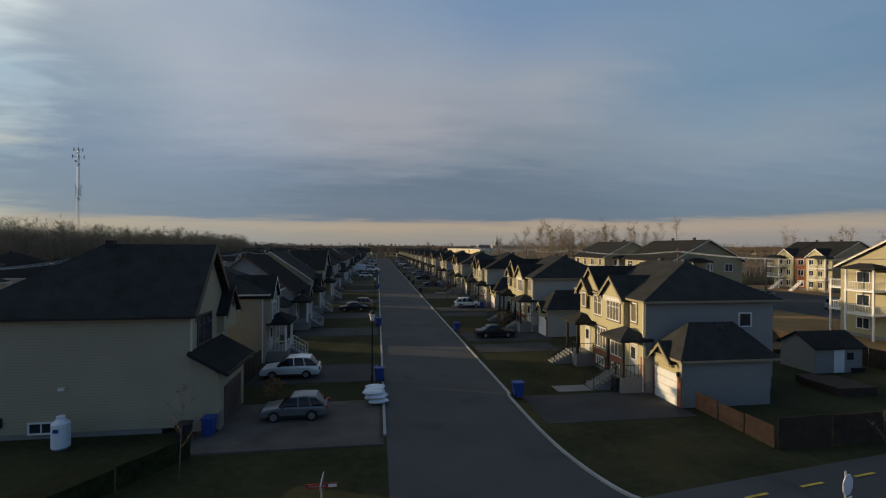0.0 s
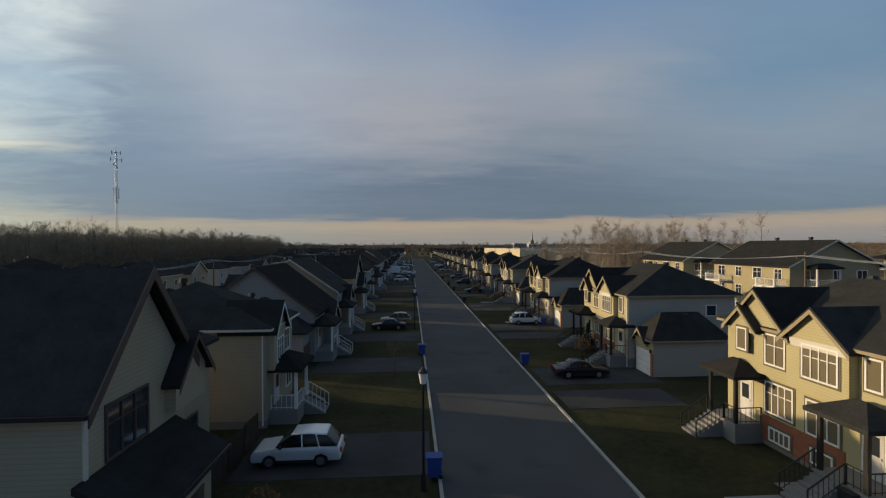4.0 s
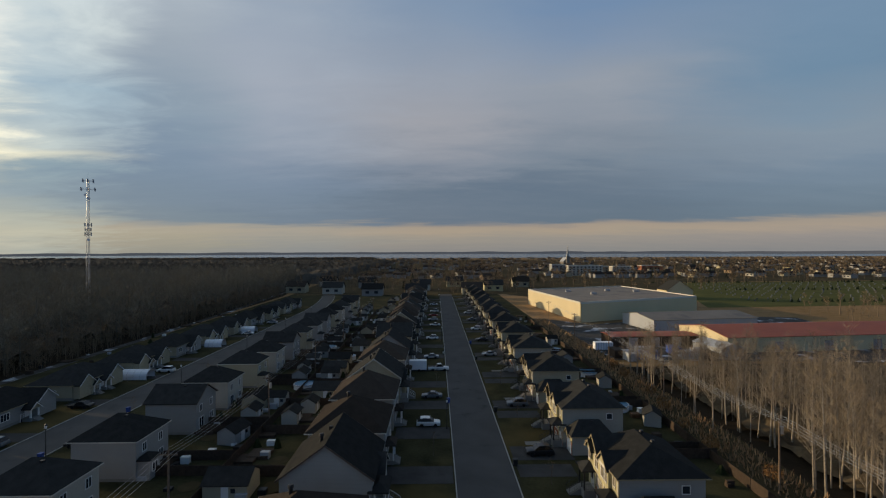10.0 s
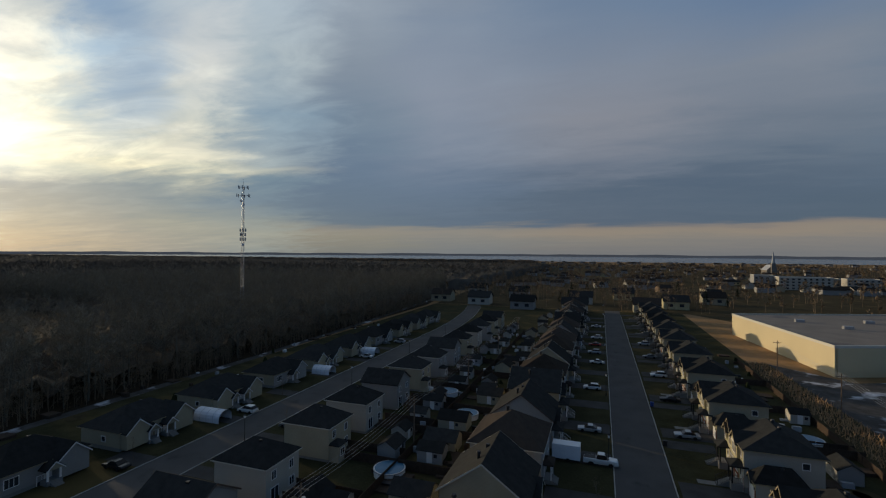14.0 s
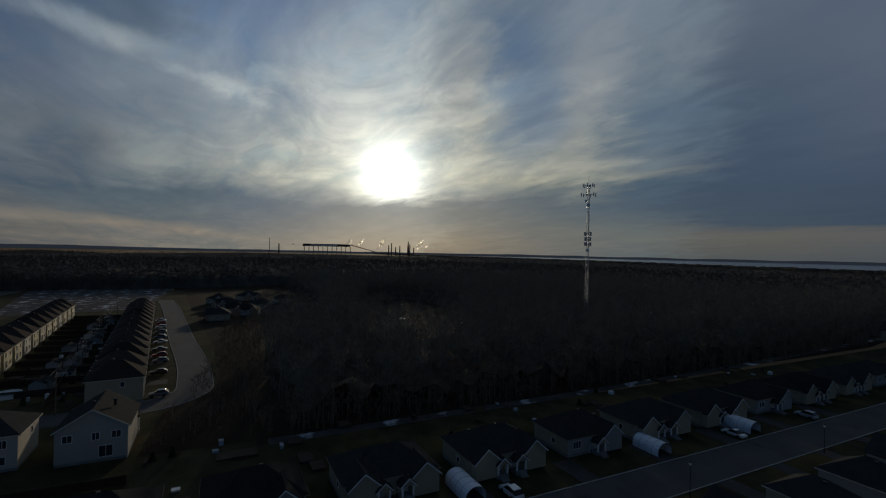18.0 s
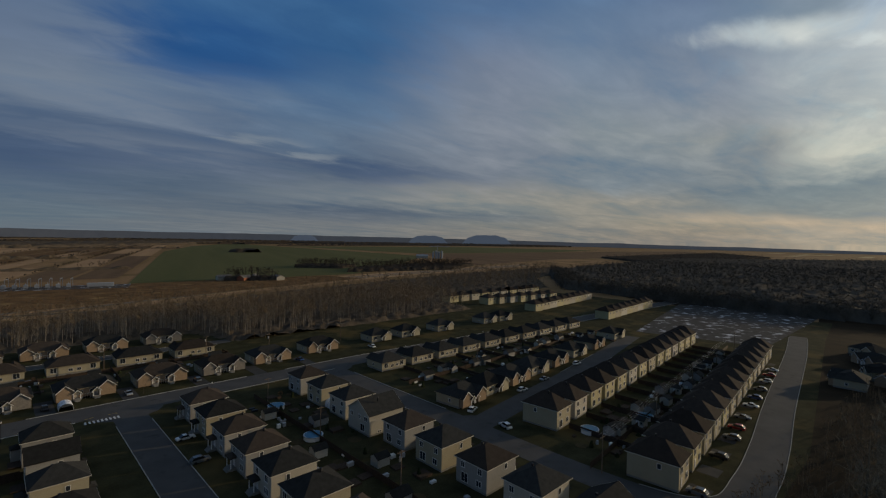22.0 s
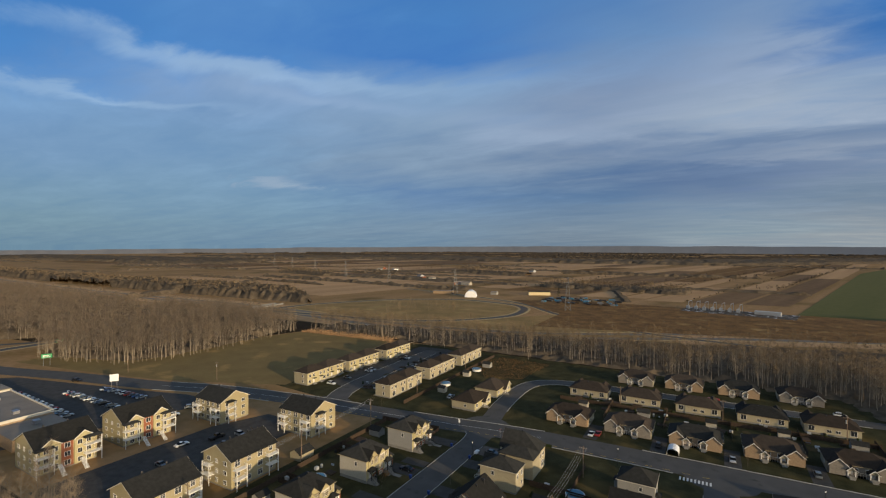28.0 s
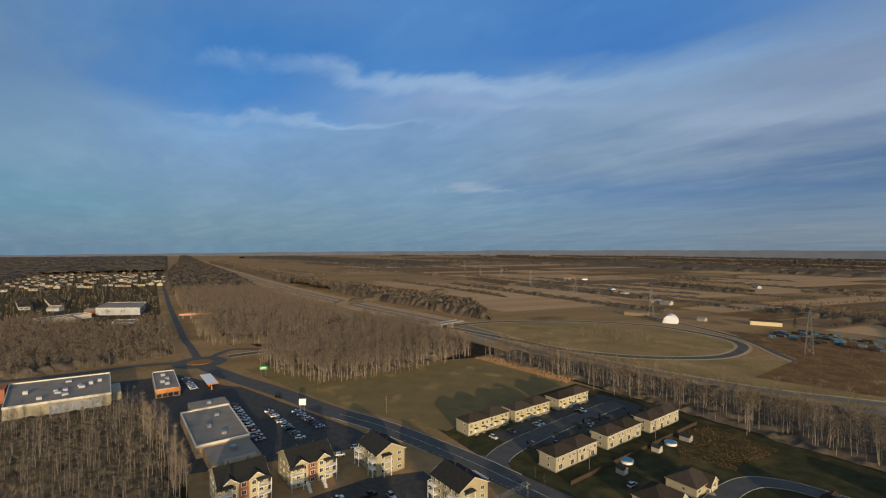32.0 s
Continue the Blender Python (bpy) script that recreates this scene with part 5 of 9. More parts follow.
def winged_house():
    """The third house: a steep gable towards the south and a lower garage wing before it."""
    h = gable_house("siding_grey", "shingle", "x", 4.8, 11.0, 11.5, 0.77)
    x0, x1, y0, y1 = -8.2, -5.52, 0.5, 8.9
    g = Geo().box(x0, x1, y0, y1, 0, 3.3)
    part("garage_wing", g, M["siding_grey"], h)
    part("garage_roof", hip_roof(x0, -3.4, y0, y1, 3.3, 1.05, 0.45, 0.18, 4.4)[0], M["shingle"], h)
    garage_door(h, -6.9, 0.45, 2.3, 2.1, 0, "door_dark")
    vents(h, [(-7.2, 5.4, 6.3, 1)])
    return h


def first_house():
    """The first house of the west side: a steep block gabled towards the street and hipped behind, a lower block beside it, a garage under a lean-to roof."""
    h = thing("house", "two-storey beige house with steep black gable roof and lean-to garage", "house", "houses of the main street")
    part("foundation", Geo().box(-5.97, 5.97, 0.63, 11.17, -0.05, 0.3), M["concrete"], h)
    zl, rz, f = 6.5, 10.66, -0.9
    g = Geo().box(-6, 0, f, 11.2, 0.3, 6.6)
    g.poly([(-6, f, 6.6), (0, f, 6.6), (-3, f, rz - 0.35)])
    part("wall", g, M["siding_beige"], h)
    part("wall", Geo().box(0.003, 6, 0.6, 11.2, 0.3, 6.2), M["siding_beige"], h)
    g = Geo()
    e0, e1, r1 = f - 0.4, 11.6, 5.2
    up = [(-6.4, e0, zl + 0.16), (0.4, e0, zl + 0.16), (0.4, e1, zl + 0.16), (-6.4, e1, zl + 0.16), (-3, e0, rz), (-3, r1, rz)]
    dn = [(x, y, z - 0.16) for x, y, z in up[:4]] + [(-3, e0, rz - 0.2)]
    g.poly([up[3], up[0], up[4], up[5]]).poly([up[1], up[2], up[5], up[4]]).poly([up[2], up[3], up[5]])
    g.poly([dn[0], up[0], up[4], dn[4]][::-1]).poly([dn[1], dn[4], up[4], up[1]][::-1])
    for i in (1, 2, 3):
        g.poly([dn[i], dn[(i + 1) % 4], up[(i + 1) % 4], up[i]])
    g.poly([dn[0], dn[4], (-3, f, rz - 0.2), (-6.4, f, zl)]).poly([dn[4], dn[1], (0.4, f, zl), (-3, f, rz - 0.2)])
    part("roof", g, M["shingle"], h)
    part("side_wing_roof", hip_roof(0.3, 6, 0.6, 11.2, 6.2, 0.62, 0.4)[0], M["shingle"], h)
    part("bargeboard", chevron((-6.44, e0 - 0.06, zl + 0.18), (-3, e0 - 0.06, rz + 0.03), (0.44, e0 - 0.06, zl + 0.18), 0.42, (0, 0.055, 0)), M["door_dark"], h)
    part("eaves_trough", Geo().box(-6.52, -6.41, e0, e1, zl + 0.02, zl + 0.15), M["black_metal"], h)
    front_gable(h, -1.5, 1.1, 0.6, 5.0, 6.3, 1.15, 2.5, "siding_beige", "shingle", 1.9, None, "door_dark")
    window(h, -3.9, f, 4.75, 2.2, 1.65, 0, "door_dark", 2)
    part("corner_board", Geo().box(-6.03, -5.86, f - 0.04, f + 0.02, 4.4, 6.5), M["fascia"], h)
    g = Geo()
    q = [(-6.5, -3.0, 3.40), (-0.7, -3.0, 3.40), (-0.7, f + 0.02, 4.62), (-6.5, f + 0.02, 4.62)]
    lo = [(x, y, z - 0.2) for x, y, z in q]
    g.poly(q).poly(lo[::-1])
    for i in range(4):
        g.poly([lo[i], lo[(i + 1) % 4], q[(i + 1) % 4], q[i]])
    part("garage_roof", g, M["shingle"], h)
    g = Geo().box(-5.99, -1.0, -2.4, f - 0.003, 0, 3.25)
    for x in (-5.99, -1.0):
        g.poly([(x, -2.4, 3.25), (x, f - 0.003, 3.25), (x, f - 0.003, 4.35)])
    part("garage_wall", g, M["siding_beige"], h)
    garage_door(h, -3.4, -2.41, 3.3, 2.3, 0, "door_dark")
    part("stone_base", Geo().box(-6.03, -5.2, -2.46, -2.402, 0, 1.0), M["stone"], h)
    part("eaves_trough", Geo().box(-6.5, -0.7, -3.1, -3.0, 3.24, 3.38), M["black_metal"], h)
    window(h, 3.2, 0.58, 4.3, 1.8, 1.4, 0, "door_dark", 1)
    window(h, 3.6, 0.58, 1.4, 1.6, 1.5, 0, "door_dark", 1)
    door(h, 1.0, 0.58, 0.6, mat="door_dark")
    steps(h, 0.2, 1.9, 0.55, 0.6, 3)
    face_window(h, 12, 12, "left", -0.7, 0.36, 1.15, 0.5, 1)
    part("dryer_vent", Geo().box(-6.12, -6.0, 5.55, 5.85, 2.62, 2.78), M["trim"], h, "white dryer vent hood")
    part("meter_box", Geo().box(-6.14, -6.0, 8.6, 8.95, 0.75, 1.25), M["black_metal"], h)
    for u in (1.5, 4.0):
        face_window(h, 12, 11.2, "back", u, 4.0, 1.3, 1.2, 1)
    face_window(h, 12, 11.2, "back", 3.0, 0.9, 2.0, 1.9, 1)
    vents(h, [(-3.0, 4.8, rz + 0.05, 0), (2.6, 4.0, 7.6, 0)])
    return h


west = west_kinds()
west["hc"], west["yw"], west["first"] = corner_house(), winged_house(), first_house()
SPLIT[0] = False
west_far = {k: simplify(v) for k, v in west_kinds().items()}
L_Y = [28, 44.6, 60, 73.6, 92, 114.3, 131.5, 145, 161, 176.5, 192, 207.5, 223, 238.5, 254, 270, 285.5, 301, 316.5, 332, 347.5, 363, 378.5, 394]
L_KIND = ["first", "hc", "yw", "y2", "x1", "h", "y1", "h", "h", "y2", "h", "y1", "x1", "h", "y2", "h", "h", "y1", "h", "x1", "y2", "h", "y1", "h"]
for y, kd in zip(L_Y, L_KIND):
    place(west_far[kd] if y > 170 else west[kd], -16.5 if kd == "first" else -15.1 if kd == "hc" else -15.5, y + (6.0 if kd == "first" else 2.05 if kd == "hc" else 5.6), "e")
for s in (*west.values(), *west_far.values()):
    drop(s)
SPLIT[0] = False

def small_house(wall, roof, kind, W=7.6, D=9.2, H=5.8, bay=False, label=""):
    """A narrow two-storey house of the side street, front towards -y."""
    h = thing("house", label, "house", "houses of the side street")
    top = shell(h, W, D, 0.45, H, wall, roof, kind, 0.62, None, 0.35, "y")
    for u, z, w_, hh in ((-2.0, 3.8, 1.1, 1.3), (2.0, 3.8, 1.1, 1.3), (1.8, 1.1, 1.5, 1.4)):
        face_window(h, W, D, "front", u, z, w_, hh, 1)
    for u, z, w_, hh in ((-2.1, 3.8, 0.9, 1.2), (1.9, 3.8, 0.9, 1.2), (-1.9, 0.6, 1.6, 2.0), (2.0, 1.2, 1.1, 1.2)):
        face_window(h, W, D, "back", u, z, w_, hh, 1)
    face_window(h, W, D, "left", 1.2, 3.9, 0.7, 1.0, 0)
    door(h, -2.0, -0.02, 0.6)
    part("porch_slab", Geo().box(-3.2, -0.8, -1.3, -0.02, 0, 0.58), M["concrete"], h)
    part("porch_roof", hip_roof(-3.2, -0.8, -1.3, 0.2, 2.9, 0.5, 0.2, 0.15)[0], M[roof], h)
    if bay:
        part("side_wing", Geo().box(W / 2 - 2.9, W / 2 - 0.3, D + 0.003, D + 1.8, 0, 2.9), M[wall], h)
        part("side_wing_roof", hip_roof(W / 2 - 2.9, W / 2 - 0.3, D - 0.2, D + 1.8, 2.9, 0.5, 0.25, 0.15)[0], M[roof], h)
        window(h, W / 2 - 1.6, D + 1.8, 1.1, 1.2, 1.2, 180, "trim", 1)
    part("deck", Geo().box(-W / 2 + 0.4, 0.2, D + 0.01, D + 2.4, 0.35, 0.5), M["fence"], h)
    vents(h, [(0.5, D * 0.6, top - 0.35, 0)])
    return simplify(h)


# ---- side street: white houses on its east, cottages on its west ----
white = [hip_house("siding_white", "shingle", 9.2, 10.4, 5.9, gar=False), hip_house("siding_beige", "shingle", 9.4, 10.4, 5.9, gar=False, label="two-storey beige house with a dark hip roof"),
         gable_house("siding_white", "shingle", "y", 6.0, 10.5, 12.0, 0.62), hip_house("siding_grey", "shingle_brown", 9.2, 10.2, 5.7, gar=False, label="two-storey grey house with a brown hip roof")]
for t in white:
    simplify(t)
tagged(white[2], "two-storey white gabled house with a black shingle roof", "house", "houses of the side street")
slim = [small_house("siding_white", "shingle", "hip", label="narrow two-storey white house with a black hip roof"), small_house("siding_grey", "shingle", "gable", label="narrow two-storey grey house with a black gable roof"),
        small_house("siding_beige", "shingle", "hip", bay=True, label="narrow two-storey beige house with a small rear wing"), small_house("siding_grey", "shingle", "hip", 8.2, 9.4, bay=True, label="two-storey grey house with a dark hip roof and rear wing"),
        small_house("siding_beige", "shingle", "gable", label="narrow two-storey beige house with a white-edged black gable roof")]
for i, y in enumerate([34, 48, 62, 76.5, 91.3, 105.4, 117.3, 131.4, 146.4, 163.5, 176.5, 192.5, 206, 221, 236, 250, 265, 280, 295, 310, 325, 340]):
    place(slim[(3, 1, 2, 0, 3, 2, 4, 0, 3, 1, 0, 2, 0, 1, 2)[i % 15]], -60.8, y, "w")
for s in slim:
    drop(s)
cot = [bungalow("siding_beige", "shingle", 15.0, 10.0, True, "low grey cottage with twin white-edged gables and dark roof", "cottages of the side street"),
       bungalow("siding_grey", "shingle", 13.0, 10.0, False, "low grey cottage with one front gable and dark roof", "cottages of the side street")]
for t in cot:
    simplify(t)
for i, y in enumerate([148, 167.5, 187, 208, 228, 247, 267, 287, 307, 327, 347]):
    place(cot[i % 3 == 1], -89.5, y, "e")
for s in cot:
    drop(s)
for i, y in enumerate([26, 40, 54, 67.5, 81, 94.5, 108, 121.5]):
    place(white[(3, 1, 3, 3, 0, 1, 3, 0)[i]], -88.0, y + 5.3, "e")
for i, y in enumerate([24, 38.5, 53, 67, 81, 95, 109, 123, 138]):
    place(white[(3, 1, 0, 2, 3, 1, 3, 0, 2)[i]], -133.8, y + 5.3, "w")
for s in white:
    drop(s)

# ---- rows of the western streets ----
lean = 0.085
slope = math.degrees(math.atan(lean))
row = [hip_house(w, "shingle_brown", 8.7, 11.5, 5.9, "", 0.74, "two-storey cream house with a brown hip roof", "terrace rows of the western streets", False, False) for w in ("siding_yellow", "siding_beige", "siding_white")]
for t in row:
    simplify(t)
for i in range(14):
    x = -168.5 - 11.9 * i
    yn = 109.5 - lean * (-x - 174)
    place(row[(1, 2, 0, 0, 0, 2, 0, 1, 0, 0, 2, 0, 0, 0)[i]], x, yn - 11.5, slope)
    x2 = -161 - 12.2 * i
    place(row[(1, 0, 1, 1, 0, 1, 1, 1, 0, 1, 1, 1, 0, 1)[i]], x2, 147 - lean * (-x2 - 155), 180 + slope)
low = [bungalow("brick", "shingle", 13.5, 10.0, True, "low brick house with twin front gables and dark roof", "low houses of the western streets", True),
       bungalow("siding_beige", "shingle", 12.5, 10.5, False, "low beige house with one front gable and dark roof", "low houses of the western streets", True)]
for t in low:
    simplify(t)
for i in range(10):
    x = -168.5 - 16.2 * i
    place(low[1], x, 18.6 + 0.035 * i * 2, 0)
for i, x in enumerate((-163, -178.5, -194, -211, -229, -251, -274, -306)):
    place(low[i % 2], x, 79 - 0.11 * (-x - 158), 180 + slope)
# front, middle and back rows along the avenue
cot = [simplify(bungalow("brick", "shingle_brown")), simplify(bungalow("stone", "shingle_brown")), simplify(bungalow("brick", "shingle"))]
for i, x in enumerate((-24.7, -47, -69, -91.6, -113.3, -134.8)):
    place(cot[(0, 1, 2, 0, 1, 2)[i]], x, -10.2 - 1.0 * (i > 2) - 3.0 * (i > 4), 180)
for i, x in enumerate((-24.8, -46.6, -69.2, -91.3, -112.7)):
    place(cot[(1, 0, 1, 2, 0)[i]], x, -56.0, 0)
for i, x in enumerate((-41, -62.5, -85, -108.5)):
    place(cot[(1, 0, 2, 1)[i]], x, -78.5 - 1.6 * i, 180)
for i, x in enumerate((-161, -196, -216, -243, -284, -300)):
    place(low[1] if i else cot[2], x, -17.5 + 0.5 * i, 180)
# distant rows
def far_house(wall):
    h = thing("house", "small distant two-storey cream house with a dark hip roof", "house", "distant rows of houses")
    part("wall", Geo().box(-5.2, 5.2, 0, 10.5, 0, 5.6), M[wall], h)
    part("roof", hip_roof(-5.2, 5.2, 0, 10.5, 5.6, 0.55)[0], M["shingle_brown"], h)
    for u in (-2.6, 2.6):
        window(h, u, -0.01, 3.6, 1.5, 1.3, 0, "trim", 1)
        window(h, u, 10.51, 3.6, 1.5, 1.3, 180, "trim", 1)
    return h


far = [far_house("siding_yellow"), far_house("siding_beige"), far_house("siding_white")]
for x0, y0, n, st, sl in ((-368, 18, 8, 12.0, -0.08), (-354, -72, 7, 12.5, 0.17), (-336, -100, 9, 14.0, 0.0), (-356, -36, 9, 12.5, -0.12), (-420, -100, 4, 13, 0.0)):
    for i in range(n):
        place(far[i % 3], x0 - st * i, y0 + sl * st * i, 0 if y0 > -60 else 180)
for i, (x, y) in enumerate(((-293, 160), (-315, 168), (-340, 166), (-365, 163), (-300, 178), (-325, 190), (-381, 187), (-303, 200), (-334, 222), (-360, 210))):
    place(low[i % 2], x, y, 20 * i)
for s in row + low + cot + far:
    drop(s)

# ---- apartments and town houses ----
SPLIT[0] = True
a = apartments(15.6, 13.0)
place(a, 45.0, 80.7, "w")
place(a, 45.3, 105.6, "w")
drop(a)
SPLIT[0] = False
a = apartments(16.0, 12.5)
place(a, 60.5, 50.6, "n")
place(a, 100.5, 59.2, "n")
drop(a)
a = apartments(16.4, 14.5, "gables")
place(a, 103.0, 80.8, "w")
place(a, 103.0, 105.2, "w")
drop(a)
t = townhouse()
for x, y in ((101, -7.5), (99.5, -37), (98, -69)):
    place(t, x, y, "w")
for x, y in ((62.8, -12.5), (62.6, -47), (61, -79.5)):
    place(t, x, y, "e")
drop(t)
t = bungalow("siding_yellow", "shingle_brown", 14.0, 11.0, False, "L-shaped cream bungalow with a brown roof", "bungalows beyond the avenue")
place(t, 12.5, -10, "w")
place(t, 11.5, -31, "w")
drop(t)

# ---- fields, woods, water ----
sheet("field", [(-150, -408), (-430, -400), (-622, -545), (-985, -870), (-1060, -2650), (-640, -1960), (-401, -1354)], 0.25, M["field_green"], "bright green winter wheat field", "field")
sheet("field", [(-1120, -1050), (-1080, -2000), (-2300, -1900), (-2600, -1130), (-1900, -1020)], 0.24, M["field_green"], "distant green winter wheat field", "field")
sheet("field", [(-1000, -860), (-1080, -1040), (-2300, -1000), (-3300, -900), (-2500, -480), (-1200, -560), (-780, -470)], 0.2, M["field_brown"], "dark ploughed field beside the silos", "field")
sheet("field", [(390, -300), (690, -345), (1000, -420), (740, -560), (590, -680), (335, -520)], 0.24, M["field_tan"], "orange-tan stubble field beyond the highway", "field")
sheet("field", [(60, -215), (-120, -255), (-400, -335), (-380, -400), (-140, -405), (70, -425), (150, -390), (60, -300)], 0.15, M["field_rust"], "rust-coloured scrub and reeds", "field")
sheet("verge_meadow", [(340, -172), (250, -176), (190, -182), (140, -208), (104, -256), (104, -318), (150, -350), (215, -352), (275, -318), (330, -240)], 0.05, M["verge"], "pale mown grass inside the ramp loop", "meadow")
sheet("verge_meadow", [(95, -255), (60, -295), (0, -246), (-40, -222), (-60, -196), (50, -172), (135, -178), (180, -172), (130, -205)], 0.045, M["verge"], "pale green mown grass between the roads", "meadow")
rng = random.Random(5)
# long narrow strips side by side, each cut into plots
kinds = ("field_brown", "field_tan", "field_rust", "field_tan", "earth", "field_brown")
plots = {k: Geo() for k in kinds}
hedges = []
x, i = -138.0, 0
while x < 2600:
    w_ = rng.uniform(34, 60) * (1 + max(x, 0) / 900)
    y = -470 - rng.uniform(0, 20) - (max(0, x - 60) * 0.28 if x < 900 else 240)
    while y > -2100 - rng.uniform(0, 300):
        ln = rng.uniform(180, 620)
        s0, s1 = 0.268 * (y + 420), 0.268 * (y - ln + 420)
        k = rng.choice(kinds)
        plots[k].poly([(x + s1 + 3, y - ln + 3, 0.20), (x + w_ + s1 - 3, y - ln + 3, 0.20), (x + w_ + s0 - 3, y, 0.20), (x + s0 + 3, y, 0.20)])
        if rng.random() < 0.40:
            hedges.append(((x + s0, y), (x + s1, y - ln), rng.uniform(1.5, 4)))
        if rng.random() < 0.22:
            hedges.append(((x + s1, y - ln), (x + w_ + s1, y - ln), rng.uniform(2, 7)))
        y -= ln
    x += w_
for k, g in plots.items():
    setting("field", g, M[k], "narrow stubble and ploughed strips of the open plain", "field")
g = Geo()
for i in range(46):
    x, y, w_ = rng.uniform(-3600, 3200), rng.uniform(-4300, -2650), rng.uniform(250, 900)
    g.poly([(x, y - 40, 0.32), (x + w_, y - 60, 0.32), (x + w_, y, 0.32), (x, y, 0.32)])
for i in range(16):
    x, y, w_ = rng.uniform(-3900, -1300), rng.uniform(-450, 250), rng.uniform(200, 500)
    if y < -0.28 * (x + 1300) - 330:
        g.poly([(x, y - 40, 0.32), (x + w_, y - 60, 0.32), (x + w_, y, 0.32), (x, y, 0.32)])
setting("field_strip", g, M["field_pale"], "pale straw strips on the far plain", "field")
sheet("water", [(-4500, 1750), (-1500, 1950), (0, 2050), (1500, 2200), (4500, 2400), (4500, 4500), (-4500, 4500)], 0.3, M["water"], "pale river beyond the village", "river")
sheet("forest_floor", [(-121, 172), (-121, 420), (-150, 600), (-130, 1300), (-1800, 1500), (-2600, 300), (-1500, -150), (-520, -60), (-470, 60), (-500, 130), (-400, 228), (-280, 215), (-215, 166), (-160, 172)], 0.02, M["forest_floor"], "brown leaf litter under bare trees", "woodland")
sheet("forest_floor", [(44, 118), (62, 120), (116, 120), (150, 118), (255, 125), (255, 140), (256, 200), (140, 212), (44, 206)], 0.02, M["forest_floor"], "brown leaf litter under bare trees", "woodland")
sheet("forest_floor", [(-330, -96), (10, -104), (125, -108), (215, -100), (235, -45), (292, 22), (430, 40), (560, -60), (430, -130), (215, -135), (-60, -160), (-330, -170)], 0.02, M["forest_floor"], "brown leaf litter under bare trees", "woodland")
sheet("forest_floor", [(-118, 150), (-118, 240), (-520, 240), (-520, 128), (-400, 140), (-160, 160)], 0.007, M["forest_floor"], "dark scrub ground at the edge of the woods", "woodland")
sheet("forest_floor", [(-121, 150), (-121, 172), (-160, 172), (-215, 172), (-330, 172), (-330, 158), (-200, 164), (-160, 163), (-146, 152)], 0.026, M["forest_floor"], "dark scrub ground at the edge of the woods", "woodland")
sheet("parking_lot", [(63, 42), (86, 42), (94, 62), (94, 118), (63, 118)], 0.02, M["drive"], "dark asphalt parking lot of the apartments", "parking lot")
sheet("parking_lot", [(118, 42), (140, 44), (175, 54), (245, 72), (255, 80), (300, 100), (312, 190), (250, 190), (250, 122), (140, 122), (132, 95)], 0.021, M["drive"], "dark asphalt shopping parking lot", "parking lot")
sheet("parking_lot", [(86, -2), (97, -6), (101, -98), (80, -100), (70, -96), (72, -6)], 0.02, M["drive"], "dark asphalt parking of the town houses", "parking lot")
g = Geo()
rp = random.Random(12)
for cx, cy, s, n in ((-335, 286, 9, 9), (-345, 298, 7, 6), (-268, 258, 2.4, 4), (-123, 200, 1.2, 7), (-123.5, 225, 1.3, 7), (-122.5, 245, 1.2, 6)):
    for i in range(n):
        x, y, a, b = cx + rp.uniform(-1, 1) * s * (1 if s > 2 else 0.4), cy + rp.uniform(-1, 1) * s * (1 if s > 2 else 9), rp.uniform(0.3, 0.8) * s, rp.uniform(0.2, 0.5) * s
        g.poly([(x + a * math.cos(t * 0.628) * rp.uniform(0.8, 1.2), y + b * math.sin(t * 0.628), 0.06 + 0.001 * i) for t in range(10)])
setting("puddle", g, M["puddle"], "shallow puddles along the path and clearing", "water")
sheet("gravel_lot", [(-335, 60), (-500, 30), (-520, 130), (-350, 126)], 0.022, M["gravel"], "rough grey gravel building lot with patches of frost", "gravel lot")
sheet("yard", [(44, 215), (150, 208), (170, 300), (128, 308), (62, 282), (46, 300)], 0.022, M["gravel"], "rough gravel storage yard", "yard")
sheet("lawn_cemetery", [(150, 340), (440, 360), (470, 560), (230, 545)], 0.037, M["cemetery"], "green cemetery lawn", "lawn")
sheet("village_ground", [(-118, 431), (44, 431), (60, 405), (150, 410), (235, 550), (470, 565), (900, 420), (1700, 500), (1900, 1700), (-1000, 1600), (-140, 1200), (-130, 600)], 0.035, M["garden_soil"], "brown gardens and verges of the village", "ground")
sheet("village_ground", [(560, 84), (1150, 36), (1770, -40), (1770, 480), (1100, 430), (600, 330)], 0.03, M["garden_soil"], "brown gardens between the eastern houses", "ground")
g = Geo()
strip(g, [(-119, 172), (-119.5, 250), (-122, 330), (-128, 420), (-135, 520)], -1.6, 1.6, 0.035)
setting("footpath", g, M["gravel"], "pale gravel path along the woods", "path")
HIGHWAY = smooth_line([(4300, -430), (1650, -215), (953, -168), (602, -164), (372, -170), (170, -152), (53, -167), (-16, -198), (-120, -250), (-420, -350), (-900, -420)], 5)
RAMP = smooth_line([(430, -160), (340, -166), (252, -174), (190, -180), (138, -207), (102, -256), (101, -305), (118, -337), (152, -353), (212, -358), (280, -318), (330, -245), (345, -194), (342, -120), (338, 60)], 6)
SERVICE = smooth_line([(420, -470), (270, -425), (132, -366), (63, -297), (0, -247), (-40, -226), (-110, -214)], 6)
g = Geo()
strip(g, HIGHWAY, -4, 4, 0.062)
strip(g, HIGHWAY, 13, 20.5, 0.06)
setting("highway", g, M["road_pale"], "pale grey divided highway between dry verges", "road")
g = Geo()
strip(g, RAMP, -4, 4, 0.09)
strip(g, SERVICE, -3.2, 3.2, 0.08)
